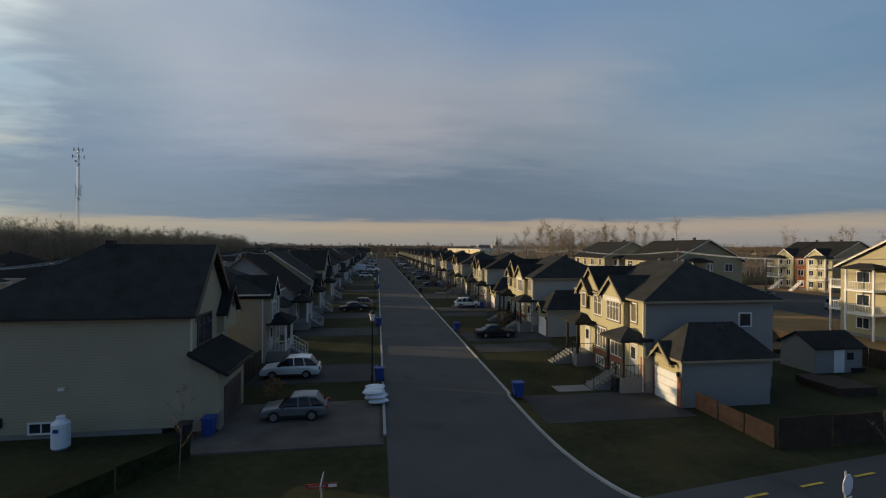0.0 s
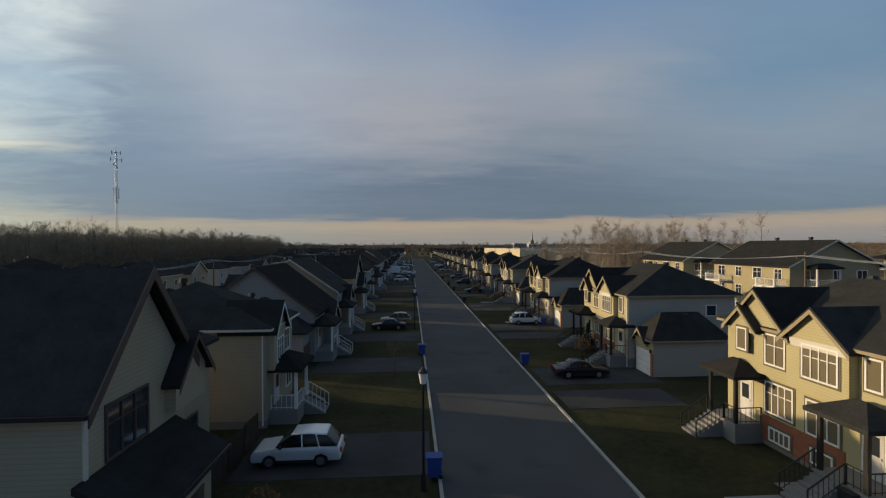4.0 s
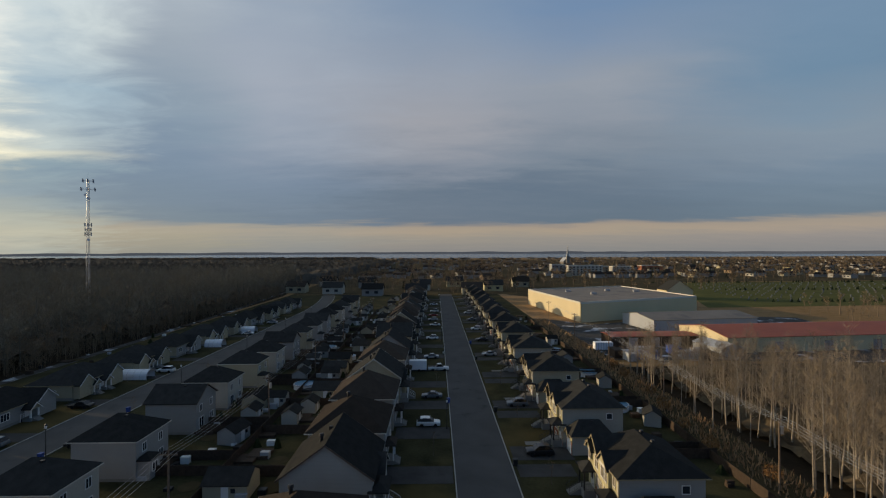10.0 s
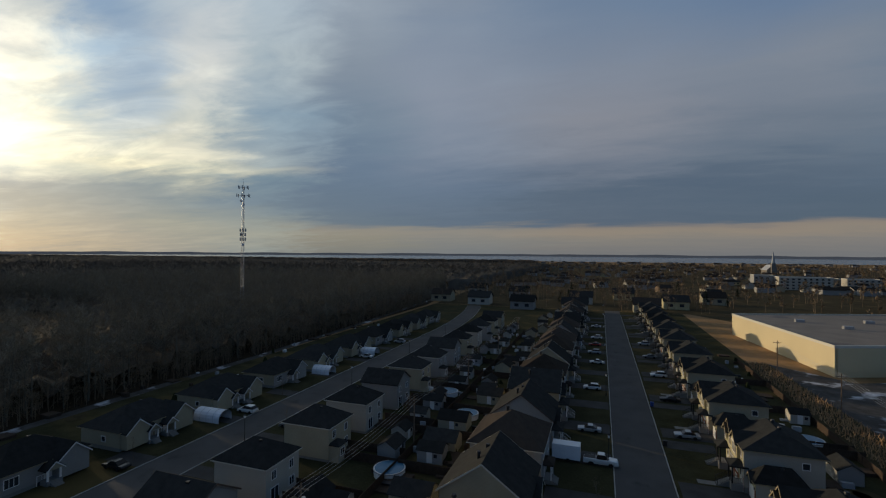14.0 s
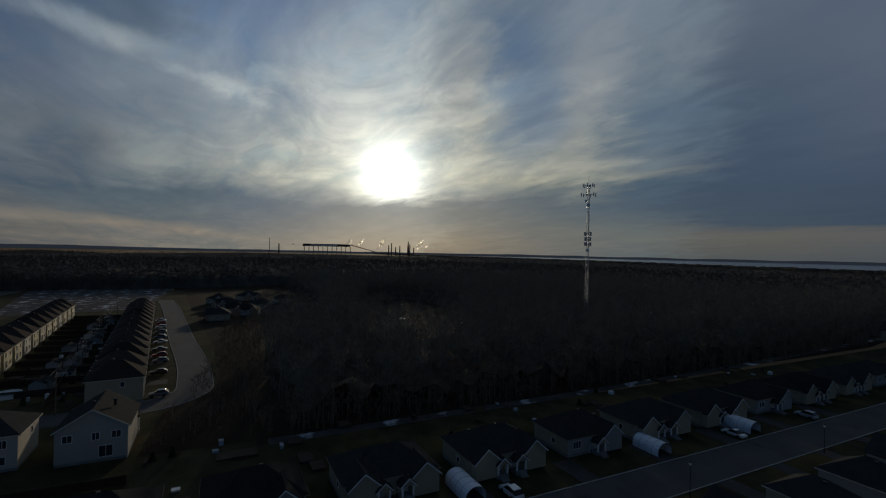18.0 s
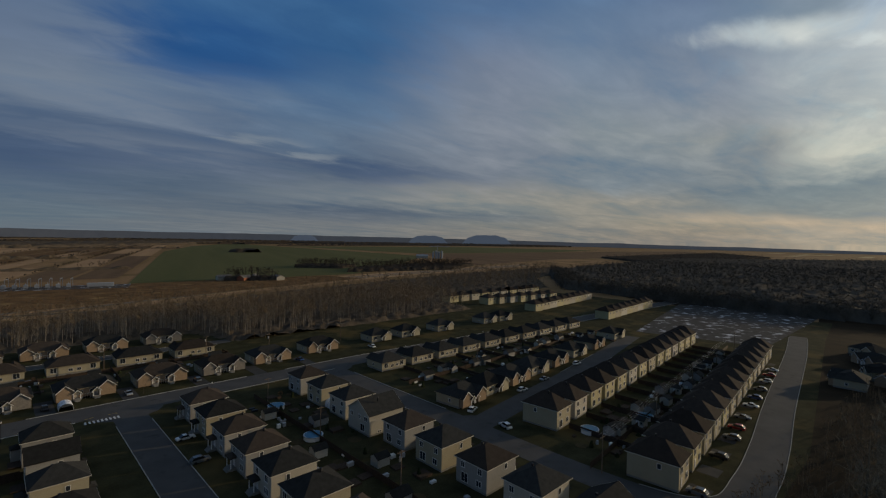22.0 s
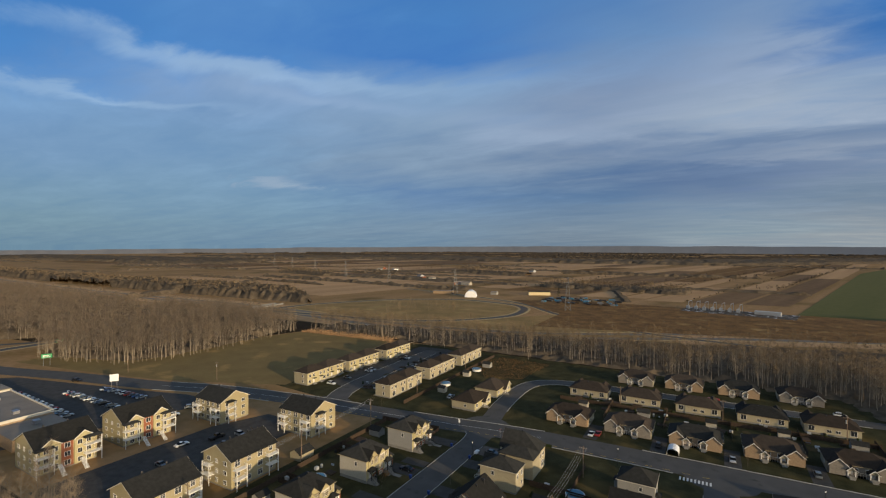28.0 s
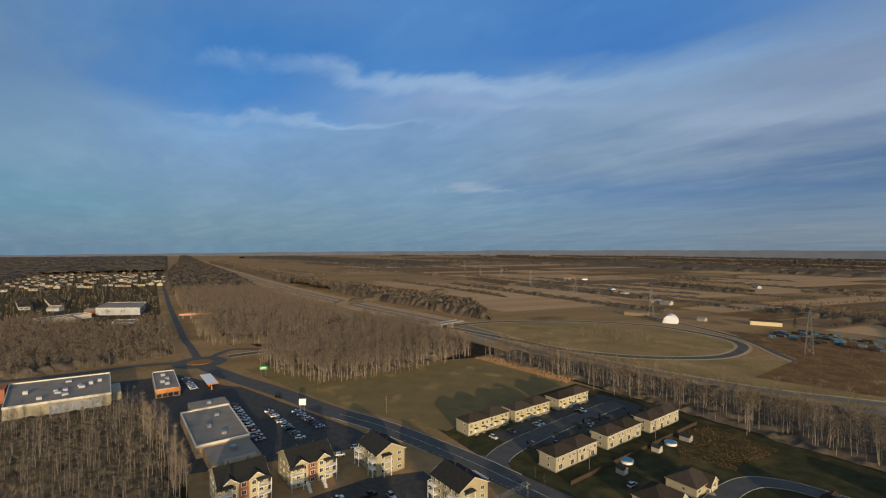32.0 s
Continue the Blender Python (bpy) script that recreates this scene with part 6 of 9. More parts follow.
strip(g, smooth_line([(330, 82), (345, 120), (352, 200), (420, 420)]), -4, 4, 0.06)
strip(g, smooth_line([(330, 82), (393, 79), (439, 78), (513, 73), (742, 57), (1001, 36), (1254, 18)]), -3, 3, 0.065)
strip(g, smooth_line([(334, 78), (362, 52), (346, 20), (372, -30), (440, -96)]), -3.2, 3.2, 0.067)
v = Geo()
strip(v, HIGHWAY, -22, 38, 0.04)
setting("highway_verge", v, M["field_tan"], "wide strip of dry tan grass along the highway", "verge")
setting("ramp_road", g, M["road"], "grey asphalt ramp loop and link roads", "road")
g = Geo()
for s in (-1, 1):
    strip(g, HIGHWAY, 8.2 + s * 15.5 - 1.2, 8.2 + s * 15.5 + 1.2, 0.07)
    strip(g, RAMP, s * 5.6 - 1.5, s * 5.6 + 1.5, 0.07)
    strip(g, SERVICE, s * 4.4 - 1.1, s * 4.4 + 1.1, 0.072)
setting("verge", g, M["field_pale"], "pale dry grass verge", "verge")
g = Geo()
g.tube(330, 82, 0.05, 0.5, 9, 8.4, 20)
part_ob = setting("roundabout_island", g, M["shrub"], "round planted roundabout island with brown grass", "roundabout")
g = Geo()
g.poly([(330 + 19 * math.cos(t * math.pi / 16), 82 + 19 * math.sin(t * math.pi / 16), 0.045) for t in range(32)])
setting("roundabout", g, M["road"], "grey asphalt roundabout", "road")

# far rim of woods and hills that closes the view
g = Geo()
N, R0 = 240, 4550
def rim_height(t):
    a = math.degrees(t) % 360
    south = max(0.0, -math.sin(t))
    return 20 + 44 * south + 6 * noise.noise((math.cos(t) * 14, math.sin(t) * 14, 0)) + 3 * noise.noise((math.cos(t) * 60, math.sin(t) * 60, 3))
for i in range(N):
    t0, t1 = 2 * math.pi * i / N, 2 * math.pi * (i + 1) / N
    p, q = (R0 * math.cos(t0), R0 * math.sin(t0)), (R0 * math.cos(t1), R0 * math.sin(t1))
    g.poly([(*p, 0), (*q, 0), (*q, rim_height(t1)), (*p, rim_height(t0))][::-1])
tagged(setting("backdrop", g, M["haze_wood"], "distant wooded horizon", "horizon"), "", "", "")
g = Geo()
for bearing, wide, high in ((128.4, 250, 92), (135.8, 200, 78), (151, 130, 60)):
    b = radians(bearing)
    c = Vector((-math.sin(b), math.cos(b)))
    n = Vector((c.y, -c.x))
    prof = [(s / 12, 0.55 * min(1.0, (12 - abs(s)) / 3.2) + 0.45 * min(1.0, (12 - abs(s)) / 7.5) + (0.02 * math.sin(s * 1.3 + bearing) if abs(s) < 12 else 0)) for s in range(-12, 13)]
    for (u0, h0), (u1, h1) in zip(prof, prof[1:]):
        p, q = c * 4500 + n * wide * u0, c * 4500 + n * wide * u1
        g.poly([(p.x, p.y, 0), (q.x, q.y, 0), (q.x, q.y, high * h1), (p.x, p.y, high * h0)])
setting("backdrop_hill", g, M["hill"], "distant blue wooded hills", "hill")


# ---- trees ----
def tree_arrays(spots, seed, branches=10, twigs=40, spread=0.30, twig_w=0.05, twig_l=1.6, first=0.3, trunk_w=0.018):
    """Faces of many bare trees at once: tapered trunks, limbs and fine twigs. spots: rows of x, y, height."""
    r = np.random.RandomState(seed)
    P = np.asarray(spots, float)
    n = len(P)
    V, F, MI = [], [], []
    count = 0

    def cones(a, b, rad, mi, k=3):
        nonlocal count
        d = b - a
        d /= np.maximum(np.linalg.norm(d, axis=1, keepdims=True), 1e-6)
        e = np.cross(d, np.where(np.abs(d[:, 2:3]) > 0.9, (1.0, 0, 0), (0, 0, 1.0)))
        e /= np.linalg.norm(e, axis=1, keepdims=True)
        f = np.cross(d, e)
        m = len(a)
        ring = [a + rad[:, None] * (np.cos(t) * e + np.sin(t) * f) for t in np.arange(k) * 2 * np.pi / k]
        v = np.stack(ring + [b], 1).reshape(-1, 3)
        base = count + np.arange(m) * (k + 1)
        for i in range(k):
            F.append(np.stack([base + i, base + (i + 1) % k, base + k], 1))
            MI.append(np.full(m, mi))
        V.append(v)
        count += len(v)

    h = P[:, 2]
    foot = np.c_[P[:, :2], np.full(n, -0.1)]
    lean = r.normal(0, 0.035, (n, 2)) * h[:, None]
    tip = np.c_[P[:, :2] + lean, h]
    cones(foot, tip, h * trunk_w * r.uniform(0.7, 1.3, n), 0, 5)
    u = r.uniform(first, 0.93, (n, branches))
    ang = r.uniform(0, 2 * np.pi, (n, branches))
    ln = h[:, None] * spread * (1.12 - u) * r.uniform(0.6, 1.4, (n, branches))
    a = foot[:, None] + (tip - foot)[:, None] * u[..., None]
    b = a + np.stack([np.cos(ang) * ln, np.sin(ang) * ln, ln * r.uniform(0.7, 1.6, (n, branches))], -1)
    cones(a.reshape(-1, 3), b.reshape(-1, 3), (h[:, None] * trunk_w * 0.42 * (1.1 - u)).ravel(), 0)
    if twigs:
        j = r.randint(0, branches, (n, twigs))
        k = np.arange(n)[:, None]
        s = r.uniform(0.25, 1.0, (n, twigs))[..., None]
        o = a[k, j] + (b - a)[k, j] * s
        d = r.normal(0, 1, (n, twigs, 3))
        d[..., 2] = np.abs(d[..., 2]) * 0.9 + 0.25
        d /= np.linalg.norm(d, axis=-1, keepdims=True)
        e = o + d * twig_l * r.uniform(0.5, 1.3, (n, twigs, 1)) * (h[:, None, None] / 13)
        w = np.cross(d, r.normal(0, 1, (n, twigs, 3)))
        w *= twig_w / np.maximum(np.linalg.norm(w, axis=-1, keepdims=True), 1e-6)
        v = np.stack([o - w, o + w, e], 2).reshape(-1, 3)
        base = count + np.arange(n * twigs) * 3
        F.append(np.stack([base, base + 1, base + 2], 1))
        MI.append(np.full(n * twigs, 1))
        V.append(v)
        count += len(v)
    return np.concatenate(V), np.concatenate(F), np.concatenate(MI)


def tri_mesh(name, V, F, MI, mats):
    me = bpy.data.meshes.new(name)
    me.vertices.add(len(V))
    me.vertices.foreach_set("co", np.ascontiguousarray(V, dtype=np.float32).ravel())
    me.loops.add(len(F) * 3)
    me.loops.foreach_set("vertex_index", np.ascontiguousarray(F, dtype=np.int32).ravel())
    me.polygons.add(len(F))
    me.polygons.foreach_set("loop_start", np.arange(0, len(F) * 3, 3, dtype=np.int32))
    for m in mats:
        me.materials.append(m)
    me.polygons.foreach_set("material_index", np.ascontiguousarray(MI, dtype=np.int32))
    me.update(calc_edges=True)
    return me


def inside(ring, x, y):
    hit = False
    for i in range(len(ring)):
        (x0, y0), (x1, y1) = ring[i], ring[i - 1]
        if (y0 > y) != (y1 > y) and x < (x1 - x0) * (y - y0) / (y1 - y0) + x0:
            hit = not hit
    return hit


def boggy(x, y):
    """Inside the long boggy clearing of the western woods, where only saplings grow."""
    u, v = (x + 276) * 0.938 - (y - 264) * 0.347, (x + 276) * 0.347 + (y - 264) * 0.938
    return (u / 96) ** 2 + (v / 30) ** 2 < 1


def scatter(ring, n, seed, h0, h1):
    r = random.Random(seed)
    xs, ys = [p[0] for p in ring], [p[1] for p in ring]
    out = []
    while len(out) < n:
        x, y = r.uniform(min(xs), max(xs)), r.uniform(min(ys), max(ys))
        if inside(ring, x, y):
            out.append((x, y, r.uniform(h0, h1) * (0.8 if r.random() < 0.2 else 1) * (0.12 if boggy(x, y) else 1)))
    return out


def woods(name, ring, n, seed, h0, h1, label, mats=("bark", "twig"), **kw):
    V, F, MI = tree_arrays(scatter(ring, n, seed, h0, h1), seed, **kw)
    return tagged(new(name, tri_mesh(name, V, F, MI, [M[m] for m in mats])), label, "woods", kind="stuff")


def canopy(ring, cell, h0, h1, seed, label, mat="twig_far"):
    """The closed, ragged mass of crowns inside a wood too dense to see through."""
    xs, ys = [p[0] for p in ring], [p[1] for p in ring]
    nx, ny = int((max(xs) - min(xs)) / cell) + 1, int((max(ys) - min(ys)) / cell) + 1
    X, Y = np.meshgrid(min(xs) + cell * np.arange(nx), min(ys) + cell * np.arange(ny), indexing="ij")
    inn = np.zeros(X.shape, bool)
    for i in range(len(ring)):
        (x0, y0), (x1, y1) = ring[i], ring[i - 1]
        if y0 != y1:
            inn ^= ((y0 > Y) != (y1 > Y)) & (X < (x1 - x0) * (Y - y0) / (y1 - y0) + x0)
    rr = np.random.RandomState(seed)
    Z = h0 + (h1 - h0) * rr.uniform(0, 1, X.shape) ** 1.3
    X, Y = X + rr.uniform(-0.45, 0.45, X.shape) * cell, Y + rr.uniform(-0.45, 0.45, X.shape) * cell
    Z = np.where(inn, Z, 0.0)
    Z = np.where(boggy(X, Y), -0.3, Z)
    idx = np.arange(nx * ny).reshape(nx, ny)
    ok = (inn[:-1, :-1] | inn[1:, :-1] | inn[1:, 1:] | inn[:-1, 1:])
    a, b, c, d = idx[:-1, :-1][ok], idx[1:, :-1][ok], idx[1:, 1:][ok], idx[:-1, 1:][ok]
    F = np.concatenate([np.stack([a, b, c], 1), np.stack([a, c, d], 1)])
    used = np.unique(F)
    back = np.zeros(nx * ny, int)
    back[used] = np.arange(len(used))
    V = np.stack([X, Y, Z], -1).reshape(-1, 3)[used]
    me = tri_mesh("woods", V, back[F], np.zeros(len(F)), [M[mat]])
    me.polygons.foreach_set("use_smooth", np.ones(len(F), bool))
    return tagged(new("woods", me), label, "woods", kind="stuff")


WEST = [(-124, 174), (-124, 420), (-150, 560), (-420, 520), (-520, 220), (-400, 228), (-280, 218), (-215, 178)]
woods("woods", WEST, 5200, 11, 15, 22, "dense bare deciduous woods in late autumn", ("bark_west", "twig_west"), branches=9, twigs=80, twig_w=0.055, twig_l=2.0, first=0.2, trunk_w=0.010)
canopy([(-130, 182), (-130, 420), (-155, 556), (-418, 516), (-515, 226), (-400, 236), (-280, 226), (-215, 186)], 2.6, 1.0, 7.0, 21, "undergrowth and young stems inside the western woods", "twig_mid")
FARW = [(-130, 548), (-120, 1250), (-1800, 1400), (-2600, 300), (-1500, -330), (-700, -240), (-520, -100), (-500, 120), (-520, 220), (-420, 520)]
canopy(FARW, 5.0, 7.0, 11.5, 22, "wide bare woods reaching far to the west", "crowns_west")
woods("woods", [(-420, 520), (-520, 220), (-500, 120), (-520, -100), (-700, -240), (-1200, -280), (-1300, 400), (-900, 900), (-150, 900), (-130, 548)], 11000, 19, 12, 17, "bare crowns of the western woods", ("crowns_west", "crowns_west"), branches=3, twigs=26, twig_w=0.10, twig_l=2.6, first=0.5, trunk_w=0.009)
woods("woods", [(-720, -252), (-520, -112), (-494, 40), (-494, 122), (-520, 214), (-548, 214), (-520, 100), (-545, -90), (-720, -226)], 1300, 20, 11, 16, "bare trees along the southern edge of the western woods", ("crowns_west", "crowns_west"), branches=8, twigs=50, twig_w=0.08, twig_l=2.2, first=0.15, trunk_w=0.010)
woods("woods", FARW, 3300, 12, 13, 17, "tall bare crowns standing out of the western woods", ("crowns_west", "crowns_west"), branches=3, twigs=16, twig_w=0.16, twig_l=2.4, first=0.65)
woods("woods", [(56, 124), (116, 122), (150, 124), (250, 128), (254, 192), (140, 200), (56, 200)], 1250, 13, 7.5, 12.5, "tall bare poplar woods behind the apartments", ("birch", "twig_grey"), branches=10, twigs=46, twig_w=0.030, twig_l=1.5, first=0.3, trunk_w=0.0075)
canopy([(50, 124), (250, 128), (254, 198), (140, 208), (50, 203)], 1.7, 0.2, 1.8, 25, "brown undergrowth beneath the poplars", "shrub_dry")
SOUTH = [(-318, -66), (-140, -62), (-128, -100), (10, -108), (125, -112), (215, -104), (215, -140), (60, -168), (-60, -196), (-200, -236), (-560, -320), (-900, -345), (-720, -243), (-620, -212), (-520, -128), (-470, -118), (-330, -118)]
canopy(SOUTH, 3.2, 0.2, 2.6, 26, "brown undergrowth and saplings under the southern trees", "twig_mid")
woods("woods", SOUTH, 1500, 27, 11, 17, "bare brown woods behind the southern streets", ("twig", "twig"), branches=5, twigs=30, twig_w=0.10, twig_l=2.2, first=0.4, trunk_w=0.008)
woods("woods", [(-318, -70), (-140, -66), (-128, -100), (10, -108), (125, -112), (215, -104), (215, -132), (-60, -146), (-330, -150)], 1450, 14, 13, 19, "row of tall bare trees behind the cottages", ("birch", "twig"), branches=10, twigs=64, twig_w=0.06, twig_l=1.7, first=0.35, trunk_w=0.007)
SE_NEAR = [(222, -100), (214, -60), (212, 2), (222, 30), (290, 53), (328, 30), (334, -2), (366, -44), (430, -112), (330, -126), (260, -118)]
SE_FAR = [(388, 62), (440, 66), (520, 60), (550, 56), (552, 34), (598, 32), (602, 54), (742, 45), (900, 33), (900, -118), (799, -120), (592, -116), (454, -104), (384, -32), (356, 14), (378, 46)]
woods("woods", SE_NEAR, 1700, 15, 14, 20, "block of bare brown woods by the highway", ("birch", "twig_grey"), branches=9, twigs=64, twig_w=0.06, twig_l=2.0, first=0.28, trunk_w=0.008)
canopy([(236, -94), (226, -56), (224, 0), (232, 22), (290, 44), (320, 26), (326, -2), (420, -106), (330, -118), (260, -110)], 3.0, 0.8, 4.5, 23, "undergrowth of the bare woods by the highway", "twig_mid")
woods("woods", SE_FAR, 3400, 28, 13, 20, "bare grey-brown woods beyond the link road", ("birch", "twig_grey"), branches=7, twigs=44, twig_w=0.085, twig_l=2.2, first=0.3, trunk_w=0.007)
canopy([(394, 50), (520, 48), (545, 26), (610, 24), (640, 44), (799, 34), (890, 26), (890, -112), (592, -110), (458, -98), (392, -30), (366, 14)], 4.0, 1.5, 8.0, 29, "inner mass of the woods beyond the link road", "twig_mid")
canopy([(900, 32), (1254, 6), (1613, -30), (2600, -190), (4200, -400), (4200, -460), (2600, -290), (1417, -178), (900, -118)], 5.0, 6.0, 14.0, 31, "long belt of bare woods beside the far highway", "twig_mid")
canopy([(1770, -40), (4200, -300), (4200, 1200), (2000, 700), (1770, 420)], 13.0, 6.0, 13.0, 33, "wide bare woods beyond the eastern village", "twig_mid")
canopy([(374, 98), (446, 92), (545, 84), (546, 104), (540, 150), (620, 208), (590, 238), (400, 215), (352, 190)], 4.0, 1.0, 6.0, 24, "undergrowth of the bare woods beyond the roundabout", "twig_mid")
woods("woods", [(366, 94), (446, 88), (546, 82), (546, 104), (540, 140), (640, 206), (590, 240), (400, 218), (346, 190)], 1500, 16, 11, 16, "bare trees beyond the roundabout", ("twig_grey", "twig_grey"), branches=8, twigs=50, twig_w=0.075, twig_l=2.0, first=0.25, trunk_w=0.009)
woods("woods", [(260, 200), (420, 210), (420, 330), (300, 330), (180, 320), (160, 212)], 350, 17, 8, 13, "bare scrub woods behind the shops", ("twig", "twig"), branches=8, twigs=40, twig_w=0.08, twig_l=2.0)
for i, ring in enumerate(([(-240, -390), (-296, -366), (-306, -384), (-254, -410)], [(-416, -565), (-472, -509), (-530, -545), (-460, -610)], [(-438, -436), (-635, -396), (-770, -470), (-640, -525), (-500, -490)],
                          [(-40, -560), (180, -590), (170, -640), (-50, -600)], [(350, -236), (600, -226), (1000, -222), (1650, -262), (2600, -330), (2600, -400), (1100, -290), (680, -312), (470, -316)],
                          [(-1030, -2700), (-420, -1960), (-120, -1700), (320, -1700), (1300, -1780), (2600, -1500), (2700, -1800), (1300, -2250), (300, -1900), (-900, -3000)],
                          [(1500, -900), (3600, -700), (3900, -1200), (1700, -1300)], [(-3600, -1900), (-1500, -2500), (-1600, -3000), (-3800, -2400)],
                          [(-560, -1250), (-640, -1240), (-660, -1320), (-580, -1330)], [(-2300, -240), (-1300, -330), (-1500, -560), (-2900, -600)], [(1000, 400), (3200, 60), (3300, 700), (1400, 900)],
                          [(-4200, 1480), (-1500, 1500), (-200, 1650), (-200, 1740), (-1500, 1700), (-4200, 1560)], [(300, -860), (520, -900), (500, -960), (300, -910)], [(700, -620), (900, -660), (880, -700), (690, -660)])):
    far_off = max(abs(p[1]) for p in ring) > 1300 or max(abs(p[0]) for p in ring) > 3000
    canopy(ring, 14.0 if far_off else 4.0, *((6.5, 12.5) if far_off else (3.5, 6.5) if i != 4 else (5.0, 13.0)), 30 + i, "distant patch of bare brown woods", "twig_mid" if i in (3, 4, 5, 6, 10, 12, 13) else "twig_far")
    if not far_off:
        woods("woods", ring, (90, 220, 700, 250, 2000)[i] if i < 5 else 220, 130 + i, 11, 17, "bare trees of a distant wood", ("twig", "twig") if i in (3, 4, 12, 13) else ("twig_far", "twig_far"), branches=4, twigs=22, twig_w=0.14, twig_l=2.4, first=0.5)
def tree_belts(seed, n, x0, x1, y0, y1, label, mat="twig", long=1.0):
    """Long ragged belts of bare trees between far fields."""
    rr = random.Random(seed)
    g = Geo()
    for _ in range(n):
        x, y = rr.uniform(x0, x1), y1 + (y0 - y1) * rr.random() ** 1.4
        ln, ang = rr.uniform(120, 700) * long, rr.choice((0.0, -0.06, 0.05, -0.12, 1.83))
        if ang > 1:
            ln *= 0.5
        dx, dy, wd, hh = math.cos(ang), math.sin(ang), rr.uniform(8, 26), rr.uniform(3.5, 8) * long ** 0.5
        m = max(int(ln / 9), 3)
        k = len(g.v)
        for i in range(m + 1):
            u, hz = ln * i / m, (hh * rr.uniform(0.35, 1.15) if 0 < i < m else 0.3)
            px, py, w_ = x + dx * u, y + dy * u, wd * rr.uniform(0.6, 1.2) / 2
            g.v += [(px - dy * -w_, py + dx * -w_, 0), (px - dy * -w_ * 0.5, py + dx * -w_ * 0.5, hz), (px - dy * w_ * 0.5, py + dx * w_ * 0.5, hz * rr.uniform(0.7, 1.1)), (px - dy * w_, py + dx * w_, 0)]
            if i:
                c = len(g.v) - 8
                g.f += [(c + j, c + j + 4, c + j + 5, c + j + 1) for j in range(3)]
                g.m += [0] * 3
    return tagged(new("tree_belt", g.mesh("tree_belt", M[mat])), label, "woods", kind="stuff")


tree_belts(7, 36, -600, 2300, -2300, -640, "thin brown belts of bare trees between the fields", "twig_mid")
tree_belts(8, 130, -3600, 3900, -4300, -2150, "long dark belts of bare trees on the far plain", "twig_far", 2.0)
tree_belts(9, 9, 200, 1400, -640, -400, "thin brown belts of bare trees beyond the highway", "twig_mid")
V, F, MI = tree_arrays([(a_[0] + (b_[0] - a_[0]) * u + rng.uniform(-2, 2), a_[1] + (b_[1] - a_[1]) * u + rng.uniform(-2, 2), hh * rng.uniform(0.7, 1.6)) for a_, b_, hh in hedges for u in [rng.random() for _ in range(int(math.dist(a_, b_) / 7))]],
                       61, branches=3, twigs=12, twig_w=0.35, twig_l=5.0, first=0.2, spread=0.5)
tagged(new("hedgerow", tri_mesh("hedgerow", V, F, MI, [M["twig_far"], M["twig_far"]])), "thin hedgerows and bushes between the fields", "hedge", kind="stuff")
woods("woods", [(-120, 440), (40, 440), (120, 420), (480, 570), (1500, 800), (1700, 1500), (-1000, 1500), (-140, 900)], 4200, 50, 8, 15, "bare garden trees among the village houses", ("twig", "twig"), branches=5, twigs=24, twig_w=0.38, twig_l=2.6)
woods("woods", [(-118, 436), (-60, 432), (56, 434), (62, 520), (80, 700), (-130, 700)], 420, 55, 7, 12, "bare garden trees beyond the end of the street", ("twig", "twig"), branches=7, twigs=34, twig_w=0.10, twig_l=2.0)
woods("woods", [(590, 82), (742, 68), (1150, 42), (1760, -20), (1760, 420), (1150, 400), (780, 340), (600, 240), (690, 170)], 1900, 51, 5, 11, "bare garden trees among the eastern houses", ("twig", "twig"), branches=5, twigs=20, twig_w=0.2, twig_l=2.6)
woods("woods", [(150, -260), (230, -230), (250, -270), (180, -300)], 60, 52, 6, 11, "thin group of bare trees inside the ramp loop", ("twig", "twig"), branches=8, twigs=36, twig_w=0.07, twig_l=2.0)
woods("woods", [(-121, 176), (-121, 420), (-134, 420), (-134, 176)], 950, 54, 4, 10, "young trees and brush along the woodland edge", ("twig", "twig"), branches=8, twigs=36, twig_w=0.05, twig_l=2.2, first=0.05, trunk_w=0.008)
woods("woods", [(-160, 157), (-122, 150), (-122, 174), (-215, 178), (-300, 205), (-300, 170), (-200, 162)], 420, 53, 2, 6, "scrub and young trees along the edge of the woods", ("twig", "twig"), branches=8, twigs=30, twig_w=0.05, twig_l=2.2, first=0.1)


def single_tree(seed, h, label, mats, group, **kw):
    """One bare tree with its trunk and its crown as parts."""
    V, F, MI = tree_arrays([(0, 0, h)], seed, **kw)
    t = None
    for nm, sel, mt in (("bare_tree", MI == 0, mats[0]), ("crown", MI == 1, mats[1])):
        idx = np.unique(F[sel])
        back = np.zeros(len(V), int)
        back[idx] = np.arange(len(idx))
        ob = new(nm, tri_mesh(nm, V[idx], back[F[sel]], np.zeros(sel.sum()), [M[mt]]))
        if t is None:
            t = tagged(ob, label, "tree", group)
        else:
            ob.parent = t
    return t


trees = [single_tree(70 + i, 17.5 + i % 3, "tall bare poplar with a pale trunk", ("birch", "twig_poplar"), "poplars at the edge of the woods", branches=34, twigs=460, twig_w=0.014, twig_l=1.25, first=0.28, spread=0.17, trunk_w=0.0085) for i in range(5)]
r = random.Random(3)
for i in range(190):
    y = 119 + 93 * r.random() ** 1.35
    x = 44.5 + r.random() ** 1.3 * 34 + (2 if y < 124 else 0)
    if x < 54 and y < 127:
        continue
    c = copy_thing(trees[i % 5], pose(x, y, 0, 0, 0, r.uniform(0, 360)))
    c.scale = [r.uniform(0.7, 1.05) * (1.0 if y < 165 else 0.78)] * 3
